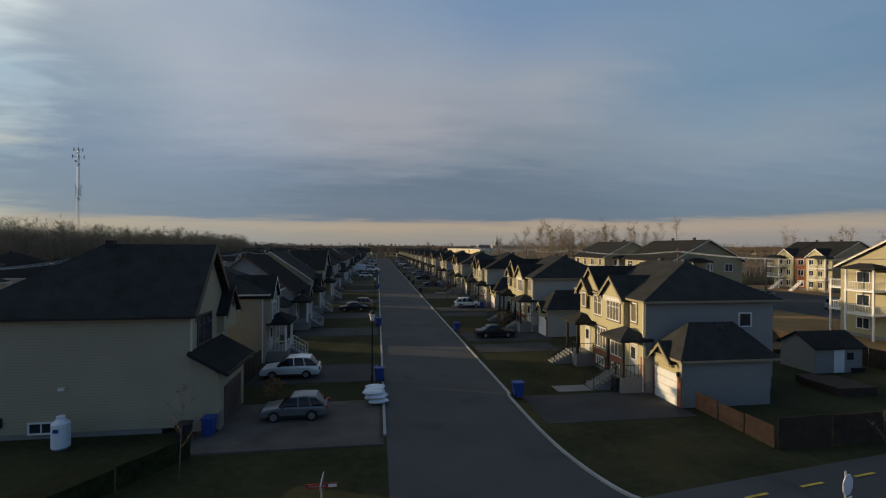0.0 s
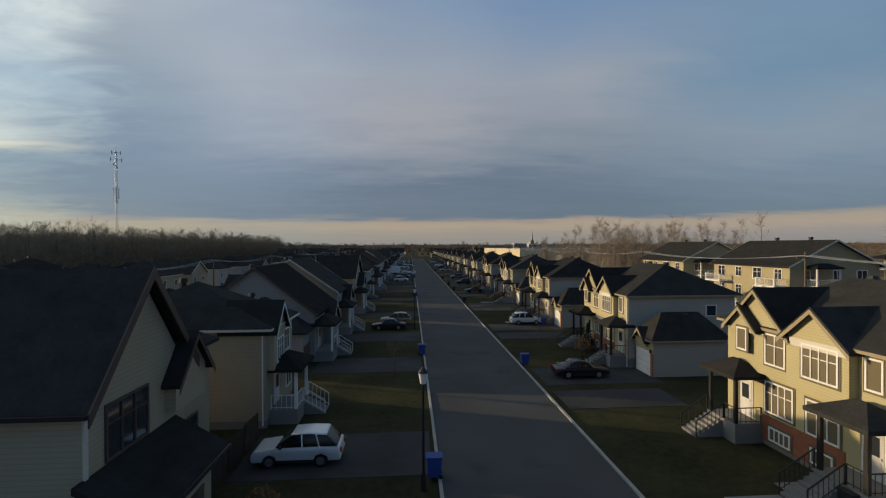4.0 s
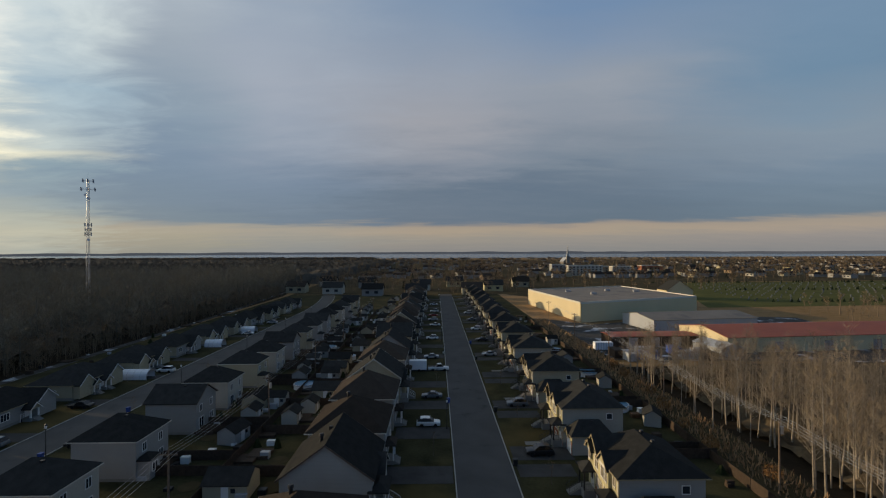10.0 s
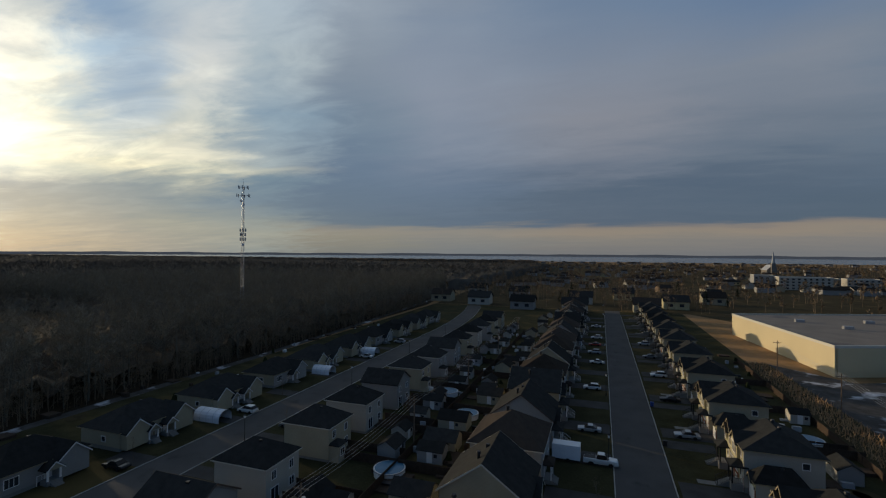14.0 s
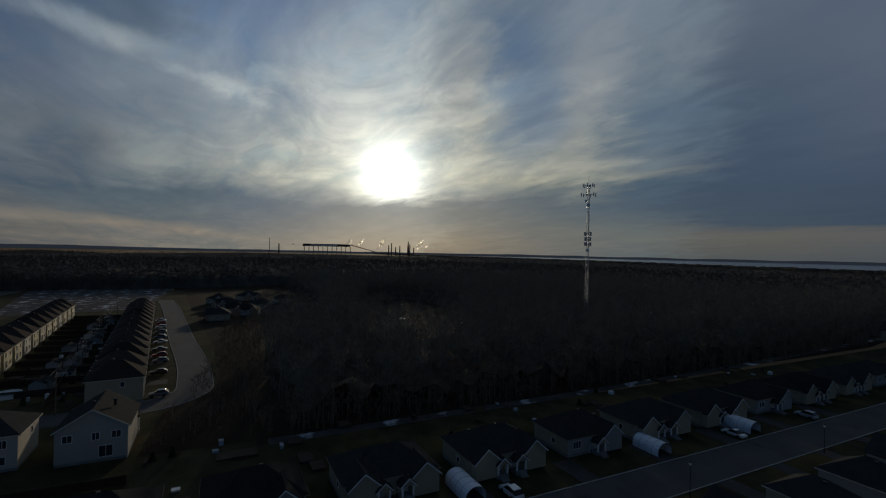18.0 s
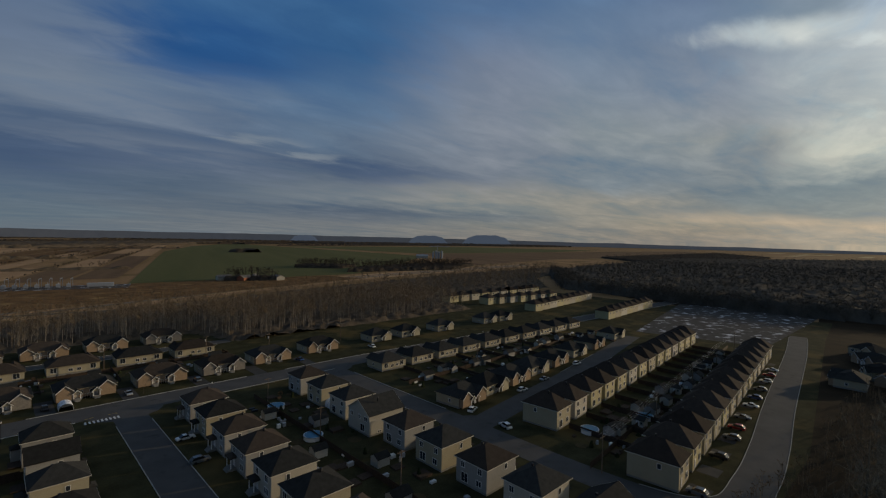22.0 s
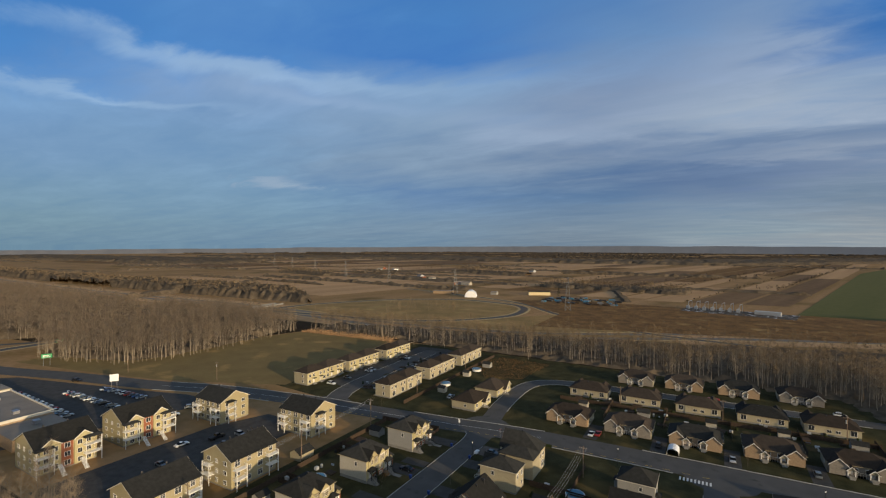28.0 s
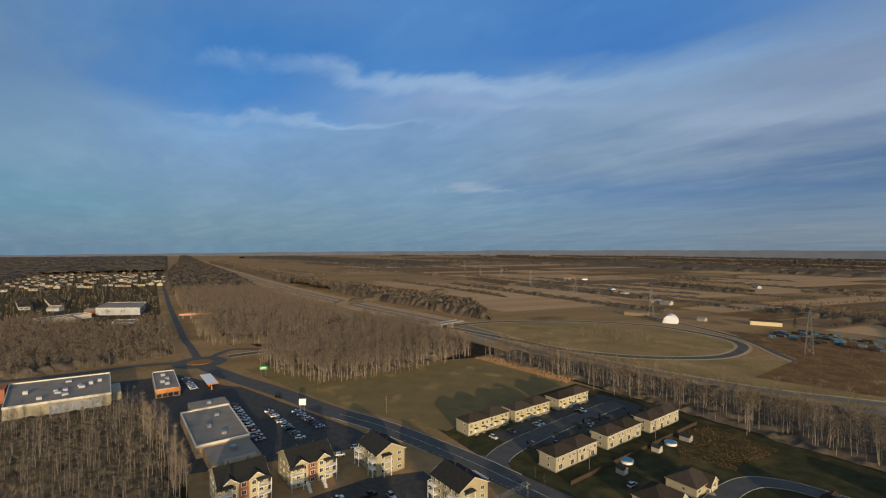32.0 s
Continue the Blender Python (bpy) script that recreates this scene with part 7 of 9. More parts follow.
for i in range(34):
    x = r.uniform(112, 205)
    c = copy_thing(trees[i % 5], pose(x, r.uniform(119, 128), 0, 0, 0, r.uniform(0, 360)))
    c.scale = [r.uniform(0.7, 1.05)] * 3
for i in range(45):
    c = copy_thing(trees[i % 5], pose(r.uniform(-250, 150), r.uniform(-112, -101), 0, 0, 0, r.uniform(0, 360)))
    c.scale = [r.uniform(0.75, 1.1)] * 3
for t in trees:
    drop(t)
young = [single_tree(90 + i, 4.2, "small bare garden tree in a front lawn", ("bark", "twig"), "young trees in front gardens", branches=16, twigs=120, twig_w=0.012, twig_l=0.9, first=0.3, spread=0.32, trunk_w=0.010) for i in range(3)]
for i, (x, y) in enumerate([(-7.5, 54), (8.5, 66), (9, 140), (-8, 100), (8.6, 165), (-8, 150), (8.6, 190), (-7.5, 190), (-69.5, 170), (-69, 200), (-84, 178), (-84, 218), (16.7, 17.0), (-14, 22.4), (70, 60), (66, 36), (50, 12), (56, 10), (-60, 20), (-100, 20), (-40, -3), (-84, -3), (22, 17.0), (40, 24), (9, 93), (-7.5, 121)]):
    copy_thing(young[i % 3], pose(x, y, 0, 0, 0, 67 * i))
for t in young:
    drop(t)


def leaf_clump(name, label, n, size, lo, hi, leaf, mat, seed, group, category="shrub"):
    """A loose clump of many small leaves on a few stems."""
    rr = np.random.RandomState(seed)
    V, F = [], []
    p = rr.normal(0, 1, (n, 3))
    p /= np.linalg.norm(p, axis=1, keepdims=True)
    p *= rr.uniform(0.45, 1.0, (n, 1)) ** 0.5
    p = p * (size, size, (hi - lo) / 2) + (0, 0, (hi + lo) / 2)
    d, e = rr.normal(0, leaf, (n, 3)), rr.normal(0, leaf, (n, 3))
    V = np.stack([p - d, p + d, p + e], 1).reshape(-1, 3)
    F = np.arange(3 * n).reshape(-1, 3)
    t = thing(name, label, category, group)
    ob = new("foliage", tri_mesh("foliage", V, F, np.zeros(n), [M[mat]]))
    ob.parent = t
    g = Geo()
    for i in range(4):
        g.bar((0.05 * i, 0, 0), (0.5 * size * math.cos(i * 1.7), 0.5 * size * math.sin(i * 1.7), (lo + hi) / 2), 0.03, 4, 0, 0.01)
    part("stem", g, M["bark"], t)
    return t


def conifer(seed, h, group):
    rr = np.random.RandomState(seed)
    n = 900
    u = rr.uniform(0, 1, n) ** 0.7
    rad = (1 - u) * h * 0.22 * rr.uniform(0.5, 1.05, n) + 0.05
    a = rr.uniform(0, 2 * np.pi, n)
    p = np.c_[np.cos(a) * rad, np.sin(a) * rad, 0.4 + u * (h - 0.5)]
    out = np.c_[np.cos(a), np.sin(a), np.full(n, -0.35)] * (0.35 + 0.25 * (1 - u))[:, None]
    side = np.c_[-np.sin(a), np.cos(a), rr.normal(0, 0.2, n)] * 0.16
    V = np.stack([p - side, p + side, p + out], 1).reshape(-1, 3)
    t = thing("conifer", "dark green conifer with drooping needled branches", "tree", group)
    ob = new("crown", tri_mesh("crown", V, np.arange(3 * n).reshape(-1, 3), np.zeros(n), [M["conifer"]]))
    ob.parent = t
    part("trunk", Geo().tube(0, 0, 0, h * 0.9, 0.16, 0.03, 6), M["bark"], t)
    return t


con = [conifer(1, 7, "conifers"), conifer(2, 11, "conifers")]
for i, (x, y) in enumerate([(13.0, 62.5), (60, 590), (-31, 500), (60, 470), (75, 480), (240, 600), (260, 610), (300, 560), (150, 640), (-30, 520), (-20, 600), (330, 640), (20, 560), (-60, 470), (205, -395), (110, -470), (100, 560), (180, 700), (-45, 640), (360, 700), (-35, 470)]):
    copy_thing(con[0 if i == 0 else i % 2], pose(x, y, 0, 0, 0, 31 * i)).scale = [0.45] * 3 if i == 0 else [1.1] * 3
for t in con:
    drop(t)
sh = leaf_clump("shrub", "dry rust-coloured shrub with sparse leaves", 420, 0.9, 0.3, 1.9, 0.07, "shrub", 4, "garden shrubs")
for i, (x, y, s) in enumerate([(-12.2, 33.3, 0.8), (9.5, 124, 1.2), (11.5, 60, 1.1), (12, 84, 0.8), (12, 109, 0.9), (12.3, 133, 0.8), (38, 150, 1.5), (41, 140, 1.4), (40, 170, 1.6), (42, 180, 1.3), (39, 160, 1.2), (42, 195, 1.5), (43, 205, 1.4), (30, 118, 1.0), (-118, 30, 1.0), (27.5, 62, 0.9)]):
    copy_thing(sh, pose(x, y, 0, 0, 0, 40 * i)).scale = [s] * 3
drop(sh)


def reeds(name, ring, n, seed, label, mat, hgt=1.4):
    rr = np.random.RandomState(seed)
    P = np.array(scatter(ring, n, seed, 0.6 * hgt, 1.2 * hgt))
    a = rr.uniform(0, 2 * np.pi, n)
    w = np.c_[np.cos(a), np.sin(a), np.zeros(n)] * 0.12
    b = np.c_[P[:, :2], np.zeros(n)]
    t = b + np.c_[rr.normal(0, 0.3, (n, 2)), P[:, 2]]
    V = np.stack([b - w, b + w, t], 1).reshape(-1, 3)
    return tagged(new(name, tri_mesh(name, V, np.arange(3 * n).reshape(-1, 3), np.zeros(n), [M[mat]])), label, "grass", kind="stuff")


sheet("brush_ground", [(38, 122), (46, 122), (47, 214), (46, 300), (38, 300)], 0.024, M["garden_soil"], "rough brown ground behind the gardens", "ground")
reeds("tall_grass", [(39, 120), (45, 122), (47, 215), (45, 300), (39, 300)], 3200, 1, "tall dry straw-coloured grass behind the gardens", "field_tan", 1.2)
reeds("tall_grass", [(8, -95), (40, -98), (46, -70), (30, -52), (12, -58)], 4000, 2, "short rusty grass on a bare mound beside the estate", "field_rust", 0.4)
reeds("tall_grass", [(128, -100), (215, -96), (214, -110), (130, -112)], 3000, 3, "tall pale reeds along the lawn", "field_tan", 2.0)
reeds("tall_grass", [(-150, -205), (60, -225), (150, -350), (60, -420), (-140, -400), (-390, -390), (-400, -340)], 6000, 4, "rusty scrub and reeds on open land", "field_rust", 2.0)

# ---- industry, shops, village ----
def hall(name, label, category, ring, h, wall, roof, parapet=0.5, group=""):
    """A flat-roofed hall on any outline."""
    cx, cy = sum(p[0] for p in ring) / len(ring), sum(p[1] for p in ring) / len(ring)
    t = thing(name, label, category, group, pose(cx, cy, 0))
    loc = [(x - cx, y - cy) for x, y in ring]
    part("wall", Geo().prism(loc, 0, h), M[wall], t)
    part("roof", Geo().prism([(x * 0.995, y * 0.995) for x, y in loc], h, h + 0.08), M[roof], t)
    for i in range(len(loc)):
        a, b = Vector(loc[i]), Vector(loc[(i + 1) % len(loc)])
        d = (b - a).normalized()
        n = Vector((d.y, -d.x)) * 0.06
        q = [a + n, b + n, b - n * 5, a - n * 5]
        part("parapet", Geo().prism([tuple(p) for p in q], h - 0.35, h + parapet), M["fascia"], t)
    return t, Vector((cx, cy, 0))


def on_wall(t, o, name, x0, x1, y0, y1, z0, z1, mat, label=""):
    return part(name, Geo().box(x0 - o.x, x1 - o.x, y0 - o.y, y1 - o.y, z0, z1), M[mat], t, label)


w, o = hall("warehouse", "large cream steel warehouse with a pale flat roof", "warehouse", [(59.5, 288), (129, 315), (117, 385), (50, 362)], 9.0, "metal_cream", "roof_flat")
a, b = Vector((59.5, 288)), Vector((129, 315))
for i in range(13):
    p = a.lerp(b, (i + 0.5) / 13)
    part("wall_rib", Geo().box(p.x - o.x - 0.12, p.x - o.x + 0.12, p.y - o.y - 0.42, p.y - o.y - 0.2, 0, 8.7), M["metal_cream"], w)
a = (b - a).normalized()
part("side_cladding", Geo().prism([tuple((Vector((60.2, 288)) - o.to_2d()) + Vector((a.y, -a.x)) * k + a * s) for k, s in ((0.0, 0), (0.16, 0), (0.16, 73.6), (0.0, 73.6))][::-1], 0, 8.6), M["metal_cream"], w)
for x, y in ((80, 330), (95, 350), (110, 345), (70, 345)):
    part("roof_unit", Geo().box(x - o.x - 1.5, x - o.x + 1.5, y - o.y - 1, y - o.y + 1, 9.08, 10.2), M["metal"], w)


def shed_hall(name, label, category, x0, x1, y0, y1, h, wall, roof, pitch, axis, turn=0, end=""):
    t = thing(name, label, category, "", pose((x0 + x1) / 2, (y0 + y1) / 2, 0, 0, 0, turn))
    X, Y = (x1 - x0) / 2, (y1 - y0) / 2
    g = Geo().box(-X, X, -Y, Y, 0, h)
    gable_wall(g, -X, X, -Y, Y, h, pitch, axis)
    part("wall", g, M[wall], t)
    part("roof", gable_roof(-X, X, -Y, Y, h, pitch, axis, 0.35, 0.14)[0], M[roof], t)
    for u in (-0.5, 0.0, 0.5):
        part("sliding_door", Geo().box(u * X - 1.6, u * X + 1.6, -Y - 0.06, -Y - 0.003, 0, min(3.4, h - 0.4)), M["metal"], t)
    return t


shed_hall("workshop_hall", "long workshop with a red steel roof and cream gable", "workshop", 86, 158, 226, 252, 5.0, "metal_cream", "metal_red", 0.16, "x", 5)
shed_hall("workshop_hall", "low grey workshop with a pale steel roof", "workshop", 80, 128, 266, 290, 4.6, "metal_grey", "roof_flat", 0.14, "x", 8)
shed_hall("storage_shed", "open brown storage shed with white end wall", "shed", 53, 84, 234, 243, 3.6, "fence", "metal_red", 0.06, "x", 2)
shed_hall("storage_shed", "small grey steel storage shed in a yard", "shed", 78, 86, 214, 226, 3.6, "metal_grey", "metal_grey", 0.3, "y", 10)
shed_hall("chapel_house", "cream house with two gables beyond the warehouse", "house", 150, 168, 388, 402, 6.0, "metal_cream", "shingle", 0.7, "y", 0)
for i in range(9):
    r = random.Random(i)
    t = thing("storage_container", "weathered steel storage container in the yard", "container", "containers in the yard", pose(50 + 9 * (i % 4) + r.uniform(-2, 2), 214 + 7 * (i // 4) + r.uniform(-2, 2), 0, 0, 0, r.choice((0, 90, 12))))
    part("body", Geo().box(-3, 3, -1.2, 1.2, 0.15, 2.6), M[r.choice(("metal_grey", "canvas", "bin_blue", "fence"))], t)
    for k in range(7):
        part("rib", Geo().box(-2.8 + 0.85 * k, -2.65 + 0.85 * k, -1.26, -1.2, 0.2, 2.55), M["metal"], t)

s, o = hall("shop_row", "low brick shop row with a grey flat roof and cream parapet", "shop", [(151, 91), (199, 89.5), (199, 112), (151, 112.5)], 5.0, "brick", "roof_flat", 0.7)
on_wall(s, o, "raised_back", 199.05, 212, 89, 107, 0, 5.9, "siding_beige")
on_wall(s, o, "raised_back_roof", 199.3, 211.8, 89.2, 106.8, 5.9, 6.0, "roof_flat")
on_wall(s, o, "low_front", 131, 150.9, 91.5, 110, 0, 4.0, "brick")
on_wall(s, o, "low_front_roof", 131.3, 150.8, 91.8, 109.7, 4.0, 4.1, "roof_flat")
on_wall(s, o, "entrance_gable", 128.5, 130.9, 94, 106, 0, 5.6, "siding_beige")
for i in range(8):
    on_wall(s, o, "shop_window", 153 + 5.6 * i, 157 + 5.6 * i, 88.9 + 0.2, 90.9, 0.4, 2.9, "glass")
for x, y in ((160, 100), (172, 104), (186, 98), (205, 98), (141, 100)):
    on_wall(s, o, "roof_unit", x - 1.2, x + 1.2, y - 1, y + 1, 5.1 if x < 199 else 6.0, 6.2 if x < 199 else 7.1, "metal")
s, o = hall("restaurant", "small flat-roofed restaurant with an orange front band", "restaurant", [(250, 105.5), (296, 103.5), (297, 116), (251, 118)], 4.6, "brick", "roof_flat", 0.6)
on_wall(s, o, "front_band", 249.5, 249.95, 105.5, 117.8, 2.9, 5.0, "orange")
for i in range(4):
    on_wall(s, o, "shop_window", 249.6, 249.9, 106.5 + 2.9 * i, 108.8 + 2.9 * i, 0.6, 2.6, "glass")
for x, y in ((262, 111), (274, 110), (285, 111), (268, 113)):
    on_wall(s, o, "roof_unit", x - 1.5, x + 1.5, y - 1.2, y + 1.2, 4.7, 6.2, "metal")
s, o = hall("supermarket", "big beige supermarket with a flat grey roof", "supermarket", [(253, 139), (304, 138.5), (308, 187), (255, 184)], 6.5, "siding_beige", "roof_flat", 0.8)
on_wall(s, o, "dark_wall_panel", 252.3, 252.75, 143, 166, 0.4, 5.6, "metal_grey")
on_wall(s, o, "loading_dock", 262, 284, 134, 138.8, 0, 4.5, "siding_beige")
on_wall(s, o, "entrance_tower", 292, 306, 187.2, 190, 0, 8.0, "brick_red")
for i in range(12):
    r = random.Random(40 + i)
    x, y = r.uniform(262, 300), r.uniform(143, 182)
    on_wall(s, o, "roof_unit", x - r.uniform(0.8, 2.2), x + 1.4, y - 1, y + r.uniform(0.8, 2.0), 6.6, r.uniform(7.2, 8.4), "metal")
t = thing("fuel_canopy", "white fuel station canopy with an orange fascia", "fuel station", "", pose(259.5, 88.3, 0))
part("canopy", Geo().box(-12.5, 12.5, -3, 3, 4.4, 4.9), M["canvas"], t)
part("fascia_band", Geo().box(-12.6, 12.6, -3.1, -3.003, 4.2, 5.0), M["orange"], t)
part("end_band", Geo().box(-12.7, -12.51, -3.1, 3.1, 4.2, 5.0), M["orange"], t)
for x in (-8, 0, 8):
    part("column", Geo().box(x - 0.2, x + 0.2, -0.2, 0.2, 0, 4.4), M["metal"], t)
    part("fuel_pump", Geo().box(x - 0.9, x - 0.4, -0.35, 0.35, 0, 1.7), M["orange"], t)


def sign_board(x, y, w, h, z, mat, label, turn=0, bars=3, post="metal"):
    t = thing("road_sign", label, "sign", "", pose(x, y, 0, 0, 0, turn))
    for s in ((-w * 0.3, w * 0.3) if w > 1.2 else (0,)):
        part("post", Geo().tube(s, 0.06, 0, z + h * 0.6, 0.05 + 0.03 * w / 3, None, 8), M[post], t)
    b = part("board", Geo().box(-w / 2, w / 2, -0.04, 0.0, z, z + h), M[mat], t)
    for i in range(bars):
        part("lettering_bar", Geo().box(-w * 0.36, w * (0.36 - 0.14 * (i % 2)), -0.052, -0.043, z + h * (0.2 + 0.62 * i / max(bars, 1)), z + h * (0.2 + 0.62 * i / max(bars, 1)) + h * 0.1), M["trim"], b)
    return t


sign_board(177.6, 57.5, 3.6, 3.4, 4.2, "canvas", "tall white shop sign by the avenue", -120, 0)
sign_board(262, 54, 5.0, 2.4, 4.5, "green_sign", "green direction sign beside the avenue", -115, 3)
sign_board(308, 30, 4.5, 2.2, 4.5, "green_sign", "green direction sign beside the avenue", -115, 3)

# village to the north
r = random.Random(8)
cols = ("siding_white", "siding_beige", "siding_yellow", "brick", "siding_grey")


def far_cottage(wall, roof):
    """A village house a few pixels wide, walls, windows and roof in one."""
    g = Geo().box(-5, 5, -4, 4, 0, 3.6)
    gable_wall(g, -5, 5, -4, 4, 3.6, 0.6, "x")
    n = len(g.v)
    r_ = gable_roof(-5, 5, -4, 4, 3.6, 0.6, "x")[0]
    g.v += r_.v
    g.f += [tuple(n + i for i in q) for q in r_.f]
    g.m += [1] * len(r_.f)
    for x in (-3.2, 1.2):
        g.box(x, x + 1.8, -4.06, -4.003, 1.2, 2.5, 2).box(x, x + 1.8, 4.003, 4.06, 1.2, 2.5, 2)
    return tagged(new("village_house", g.mesh("village_house", [M[wall], M[roof], M["glass"]])), "small village house with a dark gable roof", "house", "houses of the village")


pat = [far_cottage(cols[i], ("shingle", "shingle_brown")[i % 2]) for i in range(5)]
for i in range(110):
    if i < 70:
        x, y = r.uniform(-60, 620), r.uniform(560, 900)
        if x > 140 and y < 600:
            y += 60
    else:
        x, y = r.uniform(470, 900), r.uniform(380, 760)
    c = copy_thing(pat[r.randrange(5)], pose(x, y, 0, 0, 0, r.choice((0, 90, 20, 110))))
    c.scale = [r.uniform(0.85, 1.25)] * 3
for i, (x, y, k) in enumerate(((-22, 418, 0), (20, 432, 1), (-55, 424, 4), (-88, 440, 0), (-120, 452, 1), (40, 460, 2), (-20, 470, 0), (70, 500, 1), (-70, 500, 4), (10, 510, 2), (-110, 520, 0))):
    copy_thing(pat[k], pose(x, y, 0, 0, 0, 0)).scale = [1.5] * 3
for i in range(46):
    x, y = (800 + 16 * (i % 8), 190 + 34 * (i // 8) + 2 * (i % 8)) if i < 16 else (r.uniform(1130, 1420), r.uniform(10, 340))
    copy_thing(pat[r.randrange(5)], pose(x, y, 0, 0, 0, 80 if i < 16 else r.choice((0, 90, 80)))).scale = [1.3] * 3
g = Geo()
for i in range(900):
    x, y = r.uniform(-900, 1900), 620 + 1250 * r.random() ** 1.5
    if x < -120 and y < 900:
        y += 400
    if r.random() < 0.14:
        x, y = r.uniform(1180, 1750), r.uniform(-10, 420)
    a, hh = r.uniform(4, 9), r.uniform(3, 5)
    g.box(x - a, x + a, y - 4, y + 4, 0, hh)
    k = len(g.v)
    g.v += [(x - a, y - 4.5, hh), (x + a, y - 4.5, hh), (x + a, y + 4.5, hh), (x - a, y + 4.5, hh), (x - a, y, hh + 2.6), (x + a, y, hh + 2.6)]
    g.f += [(k, k + 1, k + 5, k + 4), (k + 2, k + 3, k + 4, k + 5), (k + 1, k + 2, k + 5), (k + 3, k, k + 4)]
    g.m += [1] * 4
tagged(new("distant_village", g.mesh("distant_village", [M["siding_grey"], M["shingle_brown"]])), "many small pale houses of the distant village", "village", kind="stuff")
for t in pat:
    drop(t)
for x, y, w, d, h, wall in ((190, 690, 46, 16, 13, "siding_white"), (215, 716, 30, 14, 11, "brick"), (260, 740, 30, 14, 10, "siding_white"), (330, 800, 34, 16, 9, "brick_red"), (158, 705, 18, 14, 14, "siding_grey")):
    b, o = hall("apartment_block", "distant pale flat-roofed apartment block in the village", "apartment block", [(x - w / 2, y - d / 2), (x + w / 2, y - d / 2), (x + w / 2, y + d / 2), (x - w / 2, y + d / 2)], h, wall, "roof_flat", 0.4, "blocks of the village")
    for k in range(int(h / 3.2)):
        g = Geo()
        for i in range(int(w / 5)):
            g.box(-w / 2 + 5 * i + 1.3, -w / 2 + 5 * i + 3.4, -d / 2 - 0.08, -d / 2 - 0.003, 1.0 + 3.1 * k, 2.6 + 3.1 * k)
        part("window_row", g, M["glass"], b)
for nm, lb, ring, h, wall in (("store", "long flat-roofed pale store among bare trees", [(648, 100), (676, 146), (742, 132), (716, 88)], 9, "metal_grey"), ("store", "low white flat-roofed building beside the woods", [(630, 198), (654, 150), (668, 156), (644, 204)], 5, "siding_white"), ("shop", "small grey flat-roofed shop between bare trees", [(548, 112), (556, 132), (576, 128), (568, 106)], 5, "siding_grey")):
    hall(nm, lb, "shop", ring, h, wall, "roof_flat", 0.5)
t = thing("fuel_canopy", "long orange and white filling station canopy on posts", "canopy", "", pose(574, 48, 0, 0, 0, 77))
part("roof", Geo().box(-17, 17, -4.5, 4.5, 5.0, 5.3), M["canvas"], t)
for nm, x0, x1, y0, y1 in (("fascia", -17.1, 17.1, -4.62, -4.503), ("fascia", -17.1, 17.1, 4.503, 4.62), ("fascia", -17.12, -17.003, -4.5, 4.5), ("fascia", 17.003, 17.12, -4.5, 4.5)):
    part(nm, Geo().box(x0, x1, y0, y1, 4.7, 5.9), M["orange"], t)
for x in (-13, -4.5, 4.5, 13):
    part("post", Geo().box(x - 0.25, x + 0.25, -0.25, 0.25, 0, 5.02), M["metal_grey"], t)
t = thing("church", "grey church with a tall pale steeple", "church", "", pose(255, 1010, 0))
g = Geo().box(-8, 8, -14, 14, 0, 11)
gable_wall(g, -8, 8, -14, 14, 11, 1.0, "y")
part("nave", g, M["stone"], t)
part("roof", gable_roof(-8, 8, -14, 14, 11, 1.0, "y")[0], M["metal_grey"], t)
part("tower", Geo().box(-3, 3, -19, -13.9, 0, 22), M["stone"], t)
part("steeple", Geo().tube(0, -16.5, 22, 42, 2.6, 0.15, 8), M["metal_grey"], t)
g = Geo()
for i in range(34):
    for k in range(15):
        if r.random() < 0.8:
            x, y = 200 + 7.2 * i + k * 2.2 + r.uniform(-0.8, 0.8), 372 + 11 * k + r.uniform(-1, 1)
            g.box(x - 0.45, x + 0.45, y - 0.12, y + 0.12, 0, r.uniform(0.7, 1.3))
tagged(new("gravestones", g.mesh("gravestones", M["concrete"])), "rows of small grey gravestones on a green lawn", "gravestones", kind="stuff")
g = Geo()
for i in range(150):
    x, y = 205 + r.uniform(0, 250), r.choice((368, 455, 540)) + r.uniform(-2, 2)
    g.tube(x, y, 0, r.uniform(1.5, 3), 0.9, 0.1, 6)
tagged(new("cemetery_hedge", g.mesh("cemetery_hedge", M["conifer"])), "dark clipped conifers along the cemetery", "hedge", kind="stuff")

# works on the western horizon, silos, farm
b = radians(75.0)
c = Vector((-math.sin(b), math.cos(b)))
n = Vector((c.y, -c.x))
t = thing("steelworks", "dark long steelworks hall on the horizon", "factory", "", pose(c.x * 3400, c.y * 3400, 0, 0, 0, 75))
part("hall", Geo().box(-170, 150, -40, 40, 56, 72), M["black_metal"], t)
for x in range(-160, 151, 31):
    part("column", Geo().box(x - 2, x + 2, -30, -26, 0, 56.2), M["black_metal"], t)
part("light_band", Geo().box(-120, 60, -40.5, -40.05, 60, 67), M["canvas"], t)
part("conveyor", Geo().bar((150, 0, 70), (330, 0, 22), 4), M["black_metal"], t)
for i, (x, h) in enumerate(((-330, 70), (420, 75), (440, 90), (470, 62), (500, 72), (560, 105), (572, 84), (600, 60))):
    part("stack", Geo().tube(x, 0, 0, h, 5 if i != 5 else 9, 3.5, 8), M["black_metal"], t)
